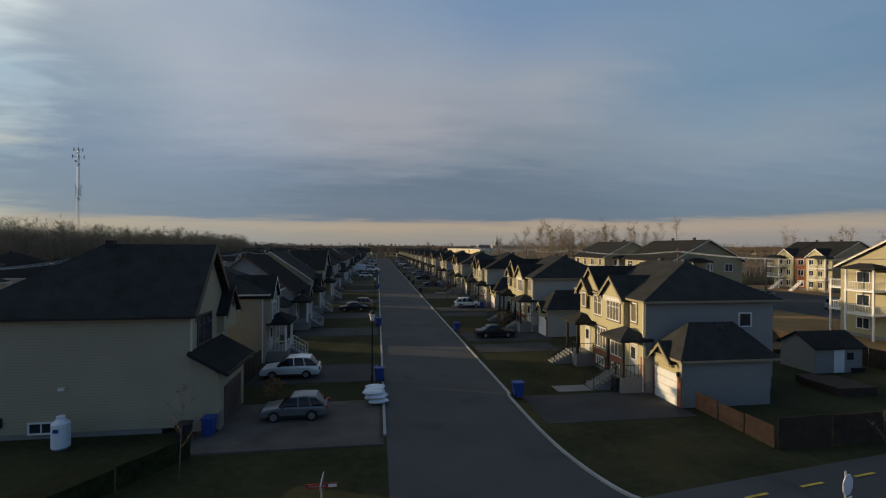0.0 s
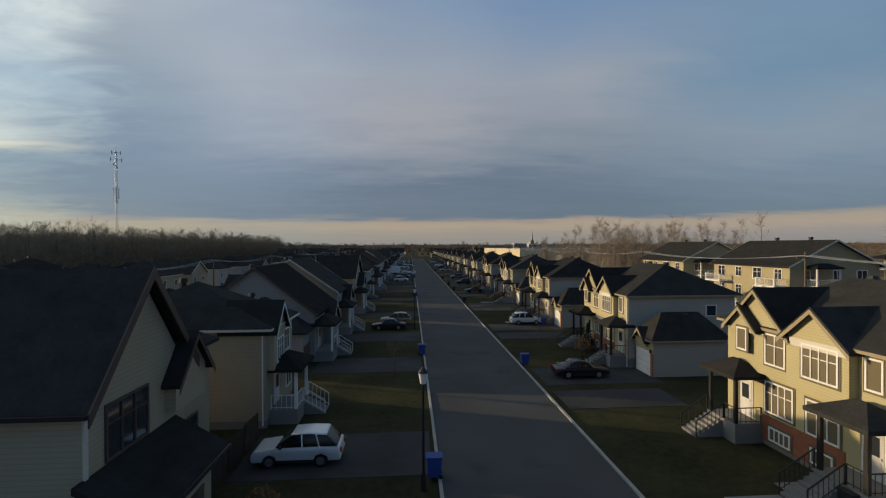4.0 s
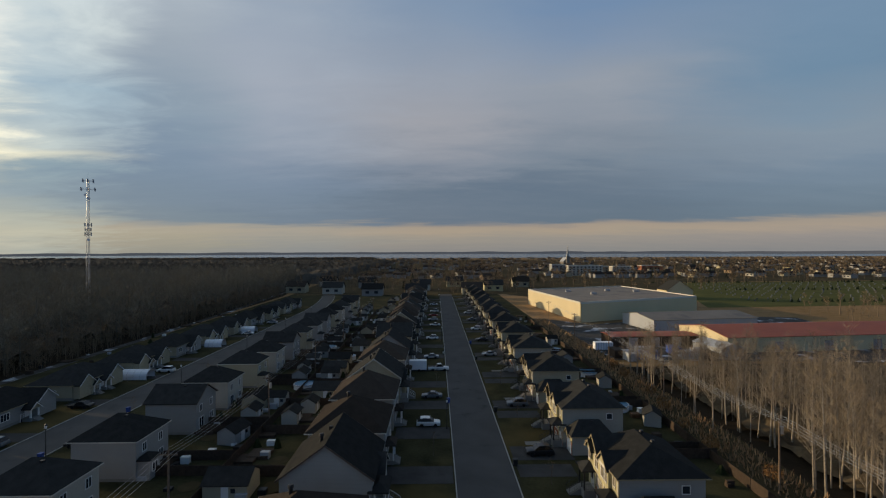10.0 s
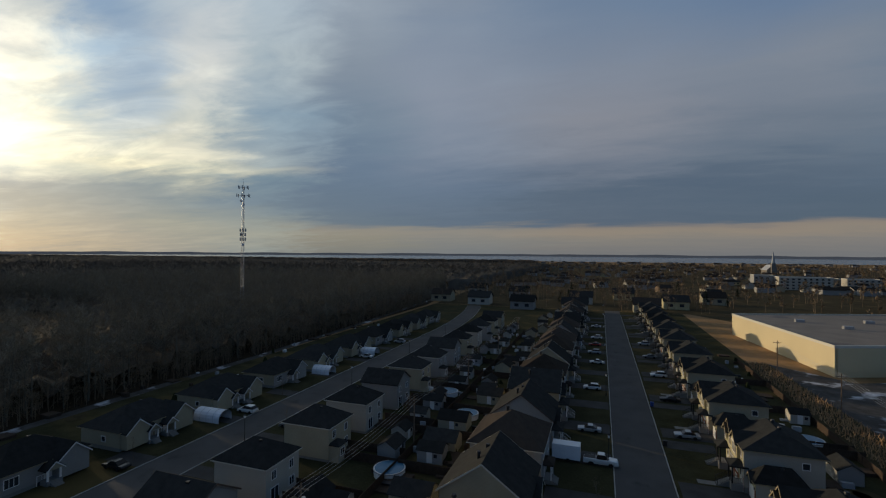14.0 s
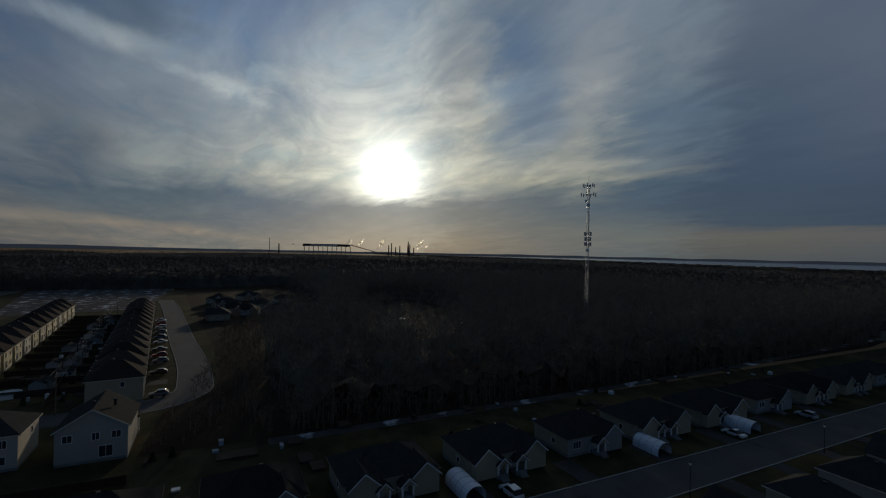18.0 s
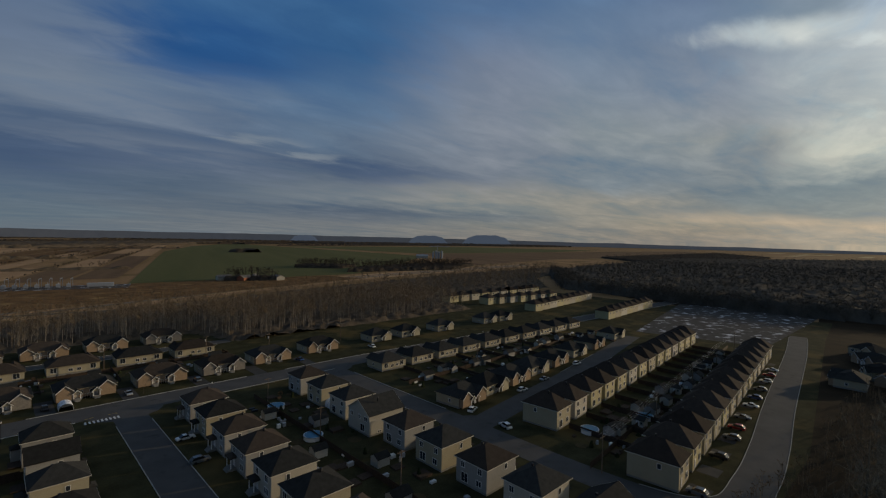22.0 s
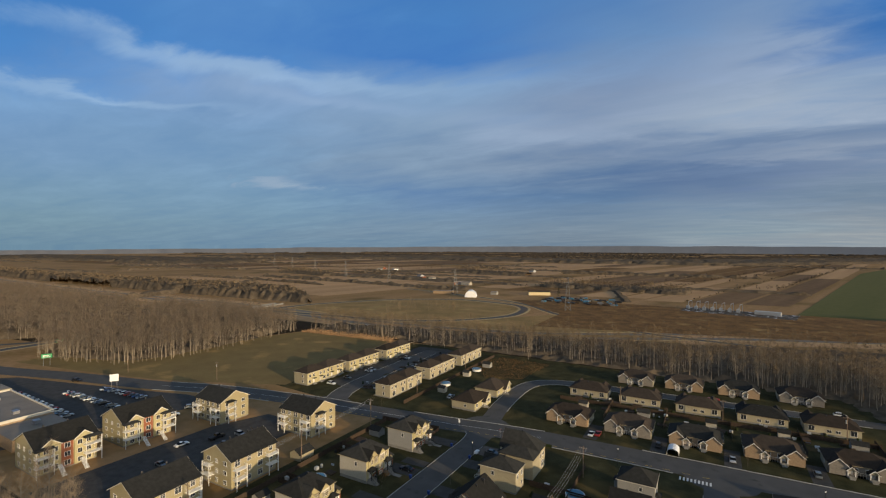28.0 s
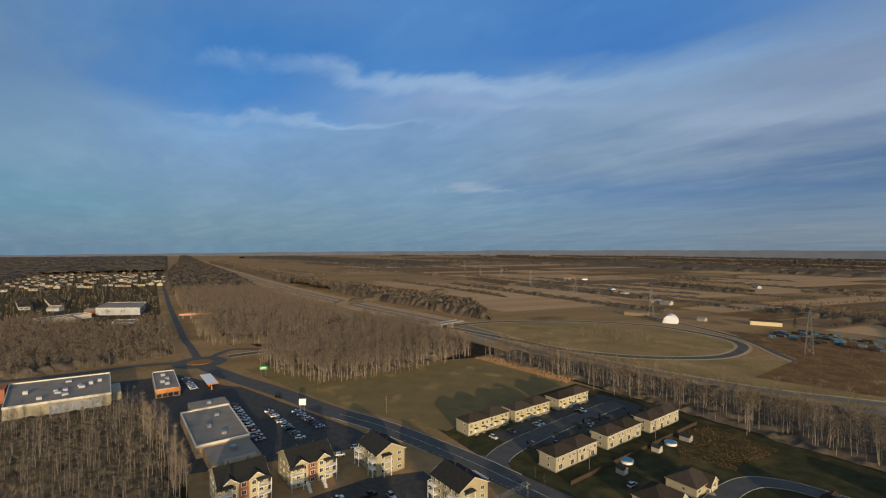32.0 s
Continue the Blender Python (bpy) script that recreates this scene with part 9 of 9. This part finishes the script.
spots = [(33.8, 36.0, 0, 1), (44, 63, 90, 2), (34.2, 163, 70, 0), (34, 188, 80, 0), (33, 88, 90, 0), (31, 212, 90, 1), (34, 240, 0, 0), (-40.8, 95, 90, 2), (-41.6, 107.6, 0, 2), (-36.4, 102, 0, 1), (-32.6, 82.8, 0, 1), (-36, 139, 0, 2), (-43.5, 157, 80, 1), (-34, 172, 90, 0), (-42, 176, 0, 0), (-35, 196, 0, 1), (-44, 203, 90, 0), (-44, 222, 0, 1), (-34, 236, 0, 0), (-44, 250, 0, 0), (-34, 268, 0, 1), (-43, 285, 0, 0), (-33, 300, 0, 0), (-44, 60, 0, 1), (-34, 52, 0, 0), (-42.5, 79, 0, 2), (-36.5, 66.8, 90, 0), (-33, 80, 0, 1),
         (-107, 46, 0, 0), (-116, 60, 0, 1), (-106, 78, 0, 0), (-115, 92, 0, 0), (-108, 108, 0, 1), (-112, 122, 0, 0), (-26, -32, 0, 0), (-50, -33, 0, 1), (-74, -34, 0, 0), (-97, -36, 0, 0), (-118, -36, 0, 1), (-176, 122, 0, 1), (-200, 119, 0, 0), (-226, 117, 0, 1), (-250, 118, 0, 0), (-275, 114, 0, 0), (-182, 45, 0, 0), (-205, 48, 0, 1), (-232, 46, 0, 0), (-260, 44, 0, 0), (38, -20, 0, 0), (40, -50, 0, 0), (38, -72, 0, 1)]
rs = random.Random(31)
for y in L_Y[8:]:
    spots.append((rs.uniform(-36, -31), y + rs.uniform(4, 11), rs.choice((0, 90, 180)), rs.randrange(3)))
for y in range(160, 345, 15):
    spots.append((rs.uniform(-47, -42.5), y + rs.uniform(0, 8), rs.choice((0, 90)), rs.randrange(3)))
for i in range(11):
    spots.append((-176 - 13 * i + rs.uniform(-2, 2), 126 + rs.uniform(-3, 2) - i, rs.choice((0, 90)), rs.randrange(2)))
    spots.append((-172 - 13 * i + rs.uniform(-2, 2), 45 + rs.uniform(-4, 4), rs.choice((0, 90)), rs.randrange(2)))
for x, y, a, k in spots:
    copy_thing(sp[k], pose(x, y, 0, 0, 0, a))
for s in sp:
    drop(s)


def pool(x, y, rad=2.6):
    t = thing("garden_pool", "round above-ground pool with a dark blue cover", "pool", "garden pools", pose(x, y, 0))
    part("wall", Geo().tube(0, 0, 0, 1.2, rad, None, 20), M["trim"], t)
    part("cover", Geo().tube(0, 0, 1.2, 1.24, rad - 0.15, None, 20), M["pool"], t)
    part("rim", Geo().tube(0, 0, 1.05, 1.19, rad + 0.1, None, 20), M["metal"], t)


for x, y in ((-39.8, 188.4), (30.5, 171.5), (33, 198), (31, 226), (-41, 43), (-195, 123.4), (-172, 117), (-240, 121), (-112, 40), (-35, 218), (-44, 232), (42, -30), (40, -62), (28, 72), (-110, 68)):
    pool(x, y)


def fence_run(pts, h=1.8, label="dark stained board fence between gardens", seg=2.4, mat="fence"):
    """A fence of separate panels between posts."""
    t = thing("fence", label, "fence", "garden fences", pose(pts[0][0], pts[0][1], 0))
    o = Vector(pts[0])
    for a, b in zip(pts, pts[1:]):
        a, b = Vector(a) - o, Vector(b) - o
        n = max(int((b - a).length / seg), 1)
        d = (b - a).normalized()
        q = Vector((-d.y, d.x)) * 0.03
        for i in range(n):
            p0, p1 = a.lerp(b, i / n) + d * 0.06, a.lerp(b, (i + 1) / n) - d * 0.06
            part("panel", Geo().prism([tuple(p0 - q), tuple(p1 - q), tuple(p1 + q), tuple(p0 + q)], 0.06, h - 0.06 * (i % 2)), M[mat], t)
    return t


fence_run([(15.6, 27.8), (15.6, 21.6)], 1.2, "low brown board fence beside a garage", 1.55, "fence_red")
fence_run([(15.6, 21.5), (26, 22.0), (41, 23.2)], 1.7, "dark stained board fence along the path", 3.4)
fence_run([(38.5, 24), (38.5, 118)], 1.7, seg=11)
fence_run([(36.5, 122), (36.5, 300)], 1.7, seg=16)
fence_run([(-39.5, 24), (-39.5, 330)], 1.7, seg=15)
fence_run([(-14.3, 24.6), (-20, 15.4), (-26, 14.8)], 1.1, "low dark hedge-like fence along a lawn", 3, "hedge")
fence_run([(-15.3, 35.6), (-15.0, 41.6)], 1.7, seg=1.6)
for y in (43, 59, 73, 90.5, 112, 130, 143.5, 159.5, 175, 190.5, 206, 221.5, 237, 252.5, 268):
    fence_run([(-27.5, y), (-51, y + 0.5)], 1.7, seg=8)
for y in (54, 78.3, 102.5, 126.8, 151, 175.3, 199.5, 224):
    fence_run([(25.5, y), (37.5, y)], 1.6, seg=6)
fence_run([(-110.5, 26), (-110.5, 150)], 1.7, seg=15)
fence_run([(-152, 128), (-330, 112)], 1.7, seg=15)
fence_run([(-160, 49), (-320, 46)], 1.7, seg=16)
fence_run([(-14, -38), (-125, -40)], 1.7, seg=12)
fence_run([(44, 4), (44, -96)], 1.7, seg=12)


def utility_pole(x, y, h=10.5, box=False, lean_=0.0):
    t = thing("utility_pole", "weathered wooden utility pole with a crossarm", "utility pole", "utility poles", pose(x, y, 0, 0, lean_))
    part("pole", Geo().tube(0, 0, -0.1, h, 0.16, 0.10, 8), M["wood_pole"], t)
    part("crossarm", Geo().box(-1.1, 1.1, -0.06, 0.06, h - 0.75, h - 0.6), M["wood_pole"], t)
    g = Geo()
    for u in (-1.0, -0.35, 0.35, 1.0):
        g.tube(u, 0, h - 0.6, h - 0.38, 0.05, None, 6)
    part("insulators", g, M["concrete"], t)
    if box:
        part("transformer", Geo().tube(0.32, 0, h - 2.6, h - 1.6, 0.26, None, 10), M["metal"], t)


def wires(name, pts, sag, label, offs=(-1.0, -0.35, 0.35, 1.0), z=10.1):
    t = thing(name, label, "power line", "", pose(pts[0][0], pts[0][1], 0))
    for off in offs:
        g = Geo()
        for (x0, y0), (x1, y1) in zip(pts, pts[1:]):
            d = Vector((x1 - x0, y1 - y0)).normalized()
            n = Vector((-d.y, d.x)) * off
            for i in range(0 if not g.v else 1, 9):
                u = i / 8
                p = (x0 + (x1 - x0) * u + n.x - pts[0][0], y0 + (y1 - y0) * u + n.y - pts[0][1], z - 4 * sag * u * (1 - u))
                k = len(g.v)
                for c, s in ((1, 0), (-0.5, 0.87), (-0.5, -0.87)):
                    g.v.append((p[0] - d.y * 0.02 * c, p[1] + d.x * 0.02 * c, p[2] + 0.02 * s))
                if k:
                    g.f += [(k - 3 + e, k - 3 + (e + 1) % 3, k + (e + 1) % 3, k + e) for e in range(3)]
                    g.m += [0] * 3
        part("wire", g, M["metal_grey"], t)


LINE_E = [(41.5, 30), (41.0, 66), (40.5, 104), (40.5, 138), (41, 172), (42, 206), (43.5, 244), (44, 285)]
LINE_W = [(-40.2, 30), (-40.2, 62), (-40.2, 97), (-40.2, 131), (-40.2, 165), (-40.2, 200), (-40.2, 238), (-40.2, 276), (-40.2, 316)]
LINE_C = [(-152, 131), (-195, 127), (-240, 123), (-285, 119), (-330, 115)]
for i, (x, y) in enumerate(LINE_E + LINE_W + LINE_C + [(-111, 36), (-111, 70), (-111, 105), (-40, -39), (-78, -41), (-116, -42), (-250, 46), (-200, 48), (150, 22), (205, 38), (60, 70), (-140, -30), (-180, -32), (46, -10), (46, -60)]):
    utility_pole(x, y, 10.5 if i < 8 else 9.5, i % 3 == 0)
wires("power_line", LINE_E, 0.8, "black power lines strung behind the gardens")
wires("power_line", LINE_W, 0.8, "black power lines strung between the gardens", z=9.1)
wires("power_line", LINE_C, 0.7, "black power lines strung between the terraces", z=9.1)


def street_lamp(x, y, turn=0):
    t = thing("street_lamp", "black post lamp with a glass lantern head", "street lamp", "street lamps", pose(x, y, 0, 0, 0, turn))
    part("post", Geo().tube(0, 0, 0, 5.0, 0.07, 0.05, 8), M["black_metal"], t)
    part("base", Geo().tube(0, 0, 0, 0.8, 0.14, 0.10, 8), M["black_metal"], t)
    part("lantern", Geo().tube(0, 0, 5.0, 5.5, 0.14, 0.22, 8), M["trim"], t)
    part("cap", Geo().tube(0, 0, 5.5, 5.78, 0.27, 0.04, 8), M["black_metal"], t)


for y in range(35, 420, 42):
    street_lamp(-5.5, y + 0.4)
for y in range(150, 330, 40):
    street_lamp(-70.8, y)
for x in (-48, -100, -185, -240):
    street_lamp(x, 16.6)


def wheelie_bin(mat, label):
    t = thing("wheelie_bin", label, "bin", "wheelie bins")
    part("body", Geo().prism([(-0.26, -0.30), (0.26, -0.30), (0.26, 0.30), (-0.26, 0.30)], 0.06, 0.98, 0, 1.2), M[mat], t)
    part("lid", Geo().box(-0.34, 0.34, -0.40, 0.38, 0.98, 1.06), M[mat], t)
    part("handle", Geo().bar((-0.25, 0.42, 0.98), (0.25, 0.42, 0.98), 0.025), M[mat], t)
    for s in (-1, 1):
        part("wheel", Geo().bar((s * 0.24, 0.30, 0.1), (s * 0.31, 0.30, 0.1), 0.1, 8), M["tyre"], t)
    return t


blue, black = wheelie_bin("bin_blue", "blue plastic wheelie bin at the kerb"), wheelie_bin("bin_black", "black plastic wheelie bin at the kerb")
for x, y, a, k in ((4.62, 31.3, 90, 0), (-4.95, 36.4, -90, 0), (-14.4, 27.4, 0, 0), (-15.4, 26.6, 0, 1), (12.4, 32.0, 0, 1), (12.9, 79, 0, 0), (13.2, 80.2, 0, 0), (4.7, 57, 90, 0), (4.7, 106.4, 90, 1), (4.8, 130, 90, 1), (4.8, 146, 90, 1), (-4.9, 62, 90, 0), (4.8, 170, 90, 1), (-4.9, 118, 90, 0), (-4.8, 176, 90, 0), (4.8, 216, 90, 1), (-71.6, 150, 0, 0), (-72, 172, 0, 0), (4.8, 240, 90, 0)):
    copy_thing((blue, black)[k], pose(x, y, 0.13 if abs(x) < 6 else 0, 0, 0, a))
drop(blue), drop(black)

# near things by the first houses
t = thing("propane_tank", "white upright propane tank beside a beige house", "gas tank", "", pose(-21.4, 26.6, 0))
part("tank", Geo().tube(0, 0, 0.12, 1.35, 0.42, None, 16).tube(0, 0, 1.35, 1.55, 0.42, 0.2, 16), M["canvas"], t)
part("collar", Geo().tube(0, 0, 1.5, 1.7, 0.2, None, 10), M["canvas"], t)
part("foot", Geo().tube(0, 0, 0, 0.12, 0.36, None, 12), M["concrete"], t)
part("lettering_bar", Geo().box(-0.12, 0.14, -0.432, -0.415, 0.95, 1.15), M["bin_blue"], t)
r = random.Random(2)
for i in range(9):
    t = tagged(new("sandbag"), "full white woven sandbag stacked on the kerb", "sandbag", "sandbags at the kerb")
    t.matrix_world = pose(-5.15 + r.uniform(-0.14, 0.14) - 0.12 * (i // 3), 31.1 + 0.62 * (i % 3), 0.14 + 0.30 * (i // 3), 0, 0, 90 + r.uniform(-14, 14))
    g = Geo()
    for a in range(5):
        for b in range(8):
            q = []
            for aa, bb in ((a, b), (a, b + 1), (a + 1, b + 1), (a + 1, b)):
                th, ph = math.pi * aa / 5, 2 * math.pi * bb / 8
                q.append((0.36 * math.sin(th) * math.cos(ph), 0.72 * math.cos(th), 0.17 + 0.17 * math.sin(th) * math.sin(ph)))
            g.poly(q)
    part("bag", g, M["canvas"], t)


def street_name_sign(x, y):
    t = thing("stop_sign", "octagonal stop sign with street name blades, seen from behind", "sign", "", pose(x, y, 0, 0, 0, 0))
    part("post", Geo().tube(0, 0.05, 0, 3.0, 0.04, None, 6), M["metal"], t)
    part("octagon", Geo().v_octagon(0.38, 2.05), M["metal"], t)
    part("name_blade", Geo().box(-0.5, 0.5, -0.015, 0.015, 2.74, 2.88), M["red_sign"], t, "dark red street name blade")
    part("name_blade", Geo().box(-0.015, 0.015, -0.5, 0.5, 2.90, 3.03), M["metal"], t)
    part("lettering_bar", Geo().box(-0.4, 0.12, -0.022, -0.016, 2.79, 2.83), M["metal"], t)
    part("end_plate", Geo().box(0.2, 0.47, -0.022, -0.016, 2.76, 2.86), M["trim"], t)


def v_octagon(self, rad, z):
    q = [(rad * math.cos(math.pi * (k + 0.5) / 4), z + rad * math.sin(math.pi * (k + 0.5) / 4)) for k in range(8)]
    n = len(self.v)
    self.v += [(a, -0.02, b) for a, b in q] + [(a, 0.0, b) for a, b in q]
    self.f += [tuple(n + i for i in range(8)), tuple(n + 8 + i for i in reversed(range(8)))] + [(n + (i + 1) % 8, n + i, n + 8 + i, n + 8 + (i + 1) % 8) for i in range(8)]
    self.m += [0] * 10
    return self


Geo.v_octagon = v_octagon
street_name_sign(-6.9, 15.4)
t = thing("stop_sign", "white-backed stop sign on a post beside the cycle path", "sign", "", pose(10.9, 13.8, 0, 0, 0, 20))
part("post", Geo().tube(0, 0.05, 0, 2.9, 0.04, None, 6), M["metal"], t)
part("octagon", Geo().v_octagon(0.38, 2.45), M["canvas"], t)
part("sub_plate", Geo().box(-0.3, 0.3, -0.02, 0.0, 1.5, 2.0), M["canvas"], t)

# ---- paving and markings ----
def driveway(x0, x1, y0, y1):
    setting("driveway", Geo().box(x0, x1, y0, y1, -0.01, 0.034), M["drive"], "dark asphalt driveway beside a house", "driveway")


for y in R_Y:
    driveway(5.0, 14.8, y - 4.6, y + 0.6)
    driveway(5.0, 13.6, y + 14.2, y + 18.2)
for y, kd in zip(L_Y[1:], L_KIND[1:]):
    driveway(-15.0, -5.0, *((y - 7.8, y - 2.4) if kd == "hc" else (y - 4.2, y + 1.2)))
for y in (148, 167.5, 187, 208, 228, 247, 267, 287, 307):
    driveway(-89, -81.2, y - 10.5, y - 6.5)
for y in (91.9, 107, 121, 135.5, 150, 165, 180.5, 196, 211.5, 226.5, 242, 257, 272, 288, 303):
    driveway(-71.8, -64.2, y - 3.6, y)
for x in (-35.5, -58, -80, -102.5, -124, -146):
    driveway(x - 2.4, x + 2.4, -14, 0.4)
for i in range(13):
    x = -161 - 12.2 * i
    driveway(x - 2.5, x + 2.5, 147.5 - lean * (-x - 155), 152.6 - lean * 1.2 * (-x - 155))
g = Geo()
for y in R_Y:
    g.box(11.2, 12.4, y + 2.4, y + 3.6, -0.01, 0.05)
    g.box(8.0, 10.6, y + 1.2, y + 2.6, -0.01, 0.045)
setting("walkway", g, M["concrete"], "pale concrete garden walks", "path")
pav = setting("paver_bed", Geo().box(-15.2, -4.75, 24.8, 32.2, -0.01, 0.03), M["drive"], "paved driveway bed", "driveway")
g = Geo()
for i in range(34):
    for k in range(46):
        x, y = -15.1 + 0.302 * i + 0.15 * (k % 2), 24.9 + 0.158 * k
        if x < -5.0:
            g.box(x, x + 0.285, y, y + 0.143, 0.0, 0.062 + 0.006 * ((i * 7 + k * 13) % 5) / 5)
ob = new("paver", g.mesh("paver", M["paver"]))
ob.parent = pav
tagged(ob, "brown concrete pavers", kind="stuff")
g = Geo()
lane = offset_line(AVENUE, 4.9)
for i in range(30, 60, 1):
    a, b = Vector(lane[i]), Vector(lane[i + 1])
    for u in (0.1, 0.6):
        p, q = a.lerp(b, u), a.lerp(b, u + 0.2)
        d = (q - p).normalized()
        n = Vector((-d.y, d.x)) * 0.07
        g.poly([(*(p - n), 0.062), (*(q - n), 0.062), (*(q + n), 0.062), (*(p + n), 0.062)])
setting("cycle_path_marking", g, M["line_yellow"], "yellow dashes of the cycle path", "road marking")
g = Geo()
for c, turn in (((-70, 16.0), 0), ((70, 26), 0.2), ((-140, 14.5), 0)):
    for i in range(9):
        x = c[0] + 1.0 * i - 4
        g.poly([(x, c[1] - 1.1, 0.066), (x + 0.5, c[1] - 1.1, 0.066), (x + 0.5, c[1] + 1.1, 0.066), (x, c[1] + 1.1, 0.066)])
strip(g, AVENUE[36:66], 0.05, 0.2, 0.064)
for i in range(16):
    g.poly([(146 + 3.1 * i - 1.5, 67.4, 0.05), (146 + 3.1 * i - 1.38, 67.4, 0.05), (146 + 3.1 * i - 1.0, 72.4, 0.05), (146 + 3.1 * i - 1.12, 72.4, 0.05)])
setting("road_marking", g, M["line_white"], "white crosswalk and lane markings", "road marking")
# lot fences, decks and small things in the back gardens
for y in L_Y[1:16]:
    fence_run([(-27.5, y - 1.6), (-39.3, y - 1.6)], 1.7, seg=6)
for y in [46, 61, 77, 92.5, 107.5, 122, 136, 150.5, 165.5, 181, 196.5, 212, 227]:
    fence_run([(-39.8, y - 1.5), (-51.5, y - 1.5)], 1.7, seg=6)
for y in R_Y[:10]:
    fence_run([(25, y + 19.6), (37.8, y + 19.6)], 1.7, seg=6.4)
for x in range(-170, -320, -12):
    fence_run([(x, 111 - lean * (-x - 174)), (x, 134 - lean * (-x - 155))], 1.7, seg=12)
for x in range(-172, -300, -16):
    fence_run([(x, 31), (x, 66)], 1.6, seg=18)
for x in (-36, -58, -80.5, -102, -124):
    fence_run([(x, -22), (x, -45)], 1.6, seg=12)
rs = random.Random(90)
g = Geo()
areas = [((-39, -28), (40, 330), 190), ((-51, -40), (60, 330), 170), ((25, 37), (30, 320), 130), ((-300, -160), (113, 133), 150), ((-300, -160), (32, 64), 130), ((-122, -100), (28, 130), 90), ((-125, -20), (-48, -24), 110), ((-122, -100), (140, 330), 70), ((65, 80), (-95, -5), 60)]
for (x0, x1), (y0, y1), n in areas:
    for i in range(n):
        x, y, s = rs.uniform(x0, x1), rs.uniform(y0, y1), rs.random()
        if s < 0.25:
            g.box(x - rs.uniform(1, 2.2), x + 1.6, y - 1.4, y + rs.uniform(0.8, 1.8), 0, rs.uniform(0.25, 0.7), 1)
        elif s < 0.4:
            g.tube(x, y, 0.0, 0.06, rs.uniform(1.2, 2.2), None, 10, 3)
        elif s < 0.55:
            g.tube(x, y, 0.0, rs.uniform(0.8, 2.0), rs.uniform(0.5, 0.9), 0.25, 6, 4)
        else:
            a, b = rs.uniform(0.25, 0.9), rs.uniform(0.2, 0.6)
            g.box(x - a, x + a, y - b, y + b, 0, rs.uniform(0.3, 1.1), rs.choice((0, 0, 1, 2, 5)))
tagged(new("garden_clutter", g.mesh("garden_clutter", [M["metal_grey"], M["fence"], M["trim"], M["garden_soil"], M["hedge"], M["black_metal"]])), "decks, stored furniture, planters and clipped bushes in back gardens", "garden things", kind="stuff")
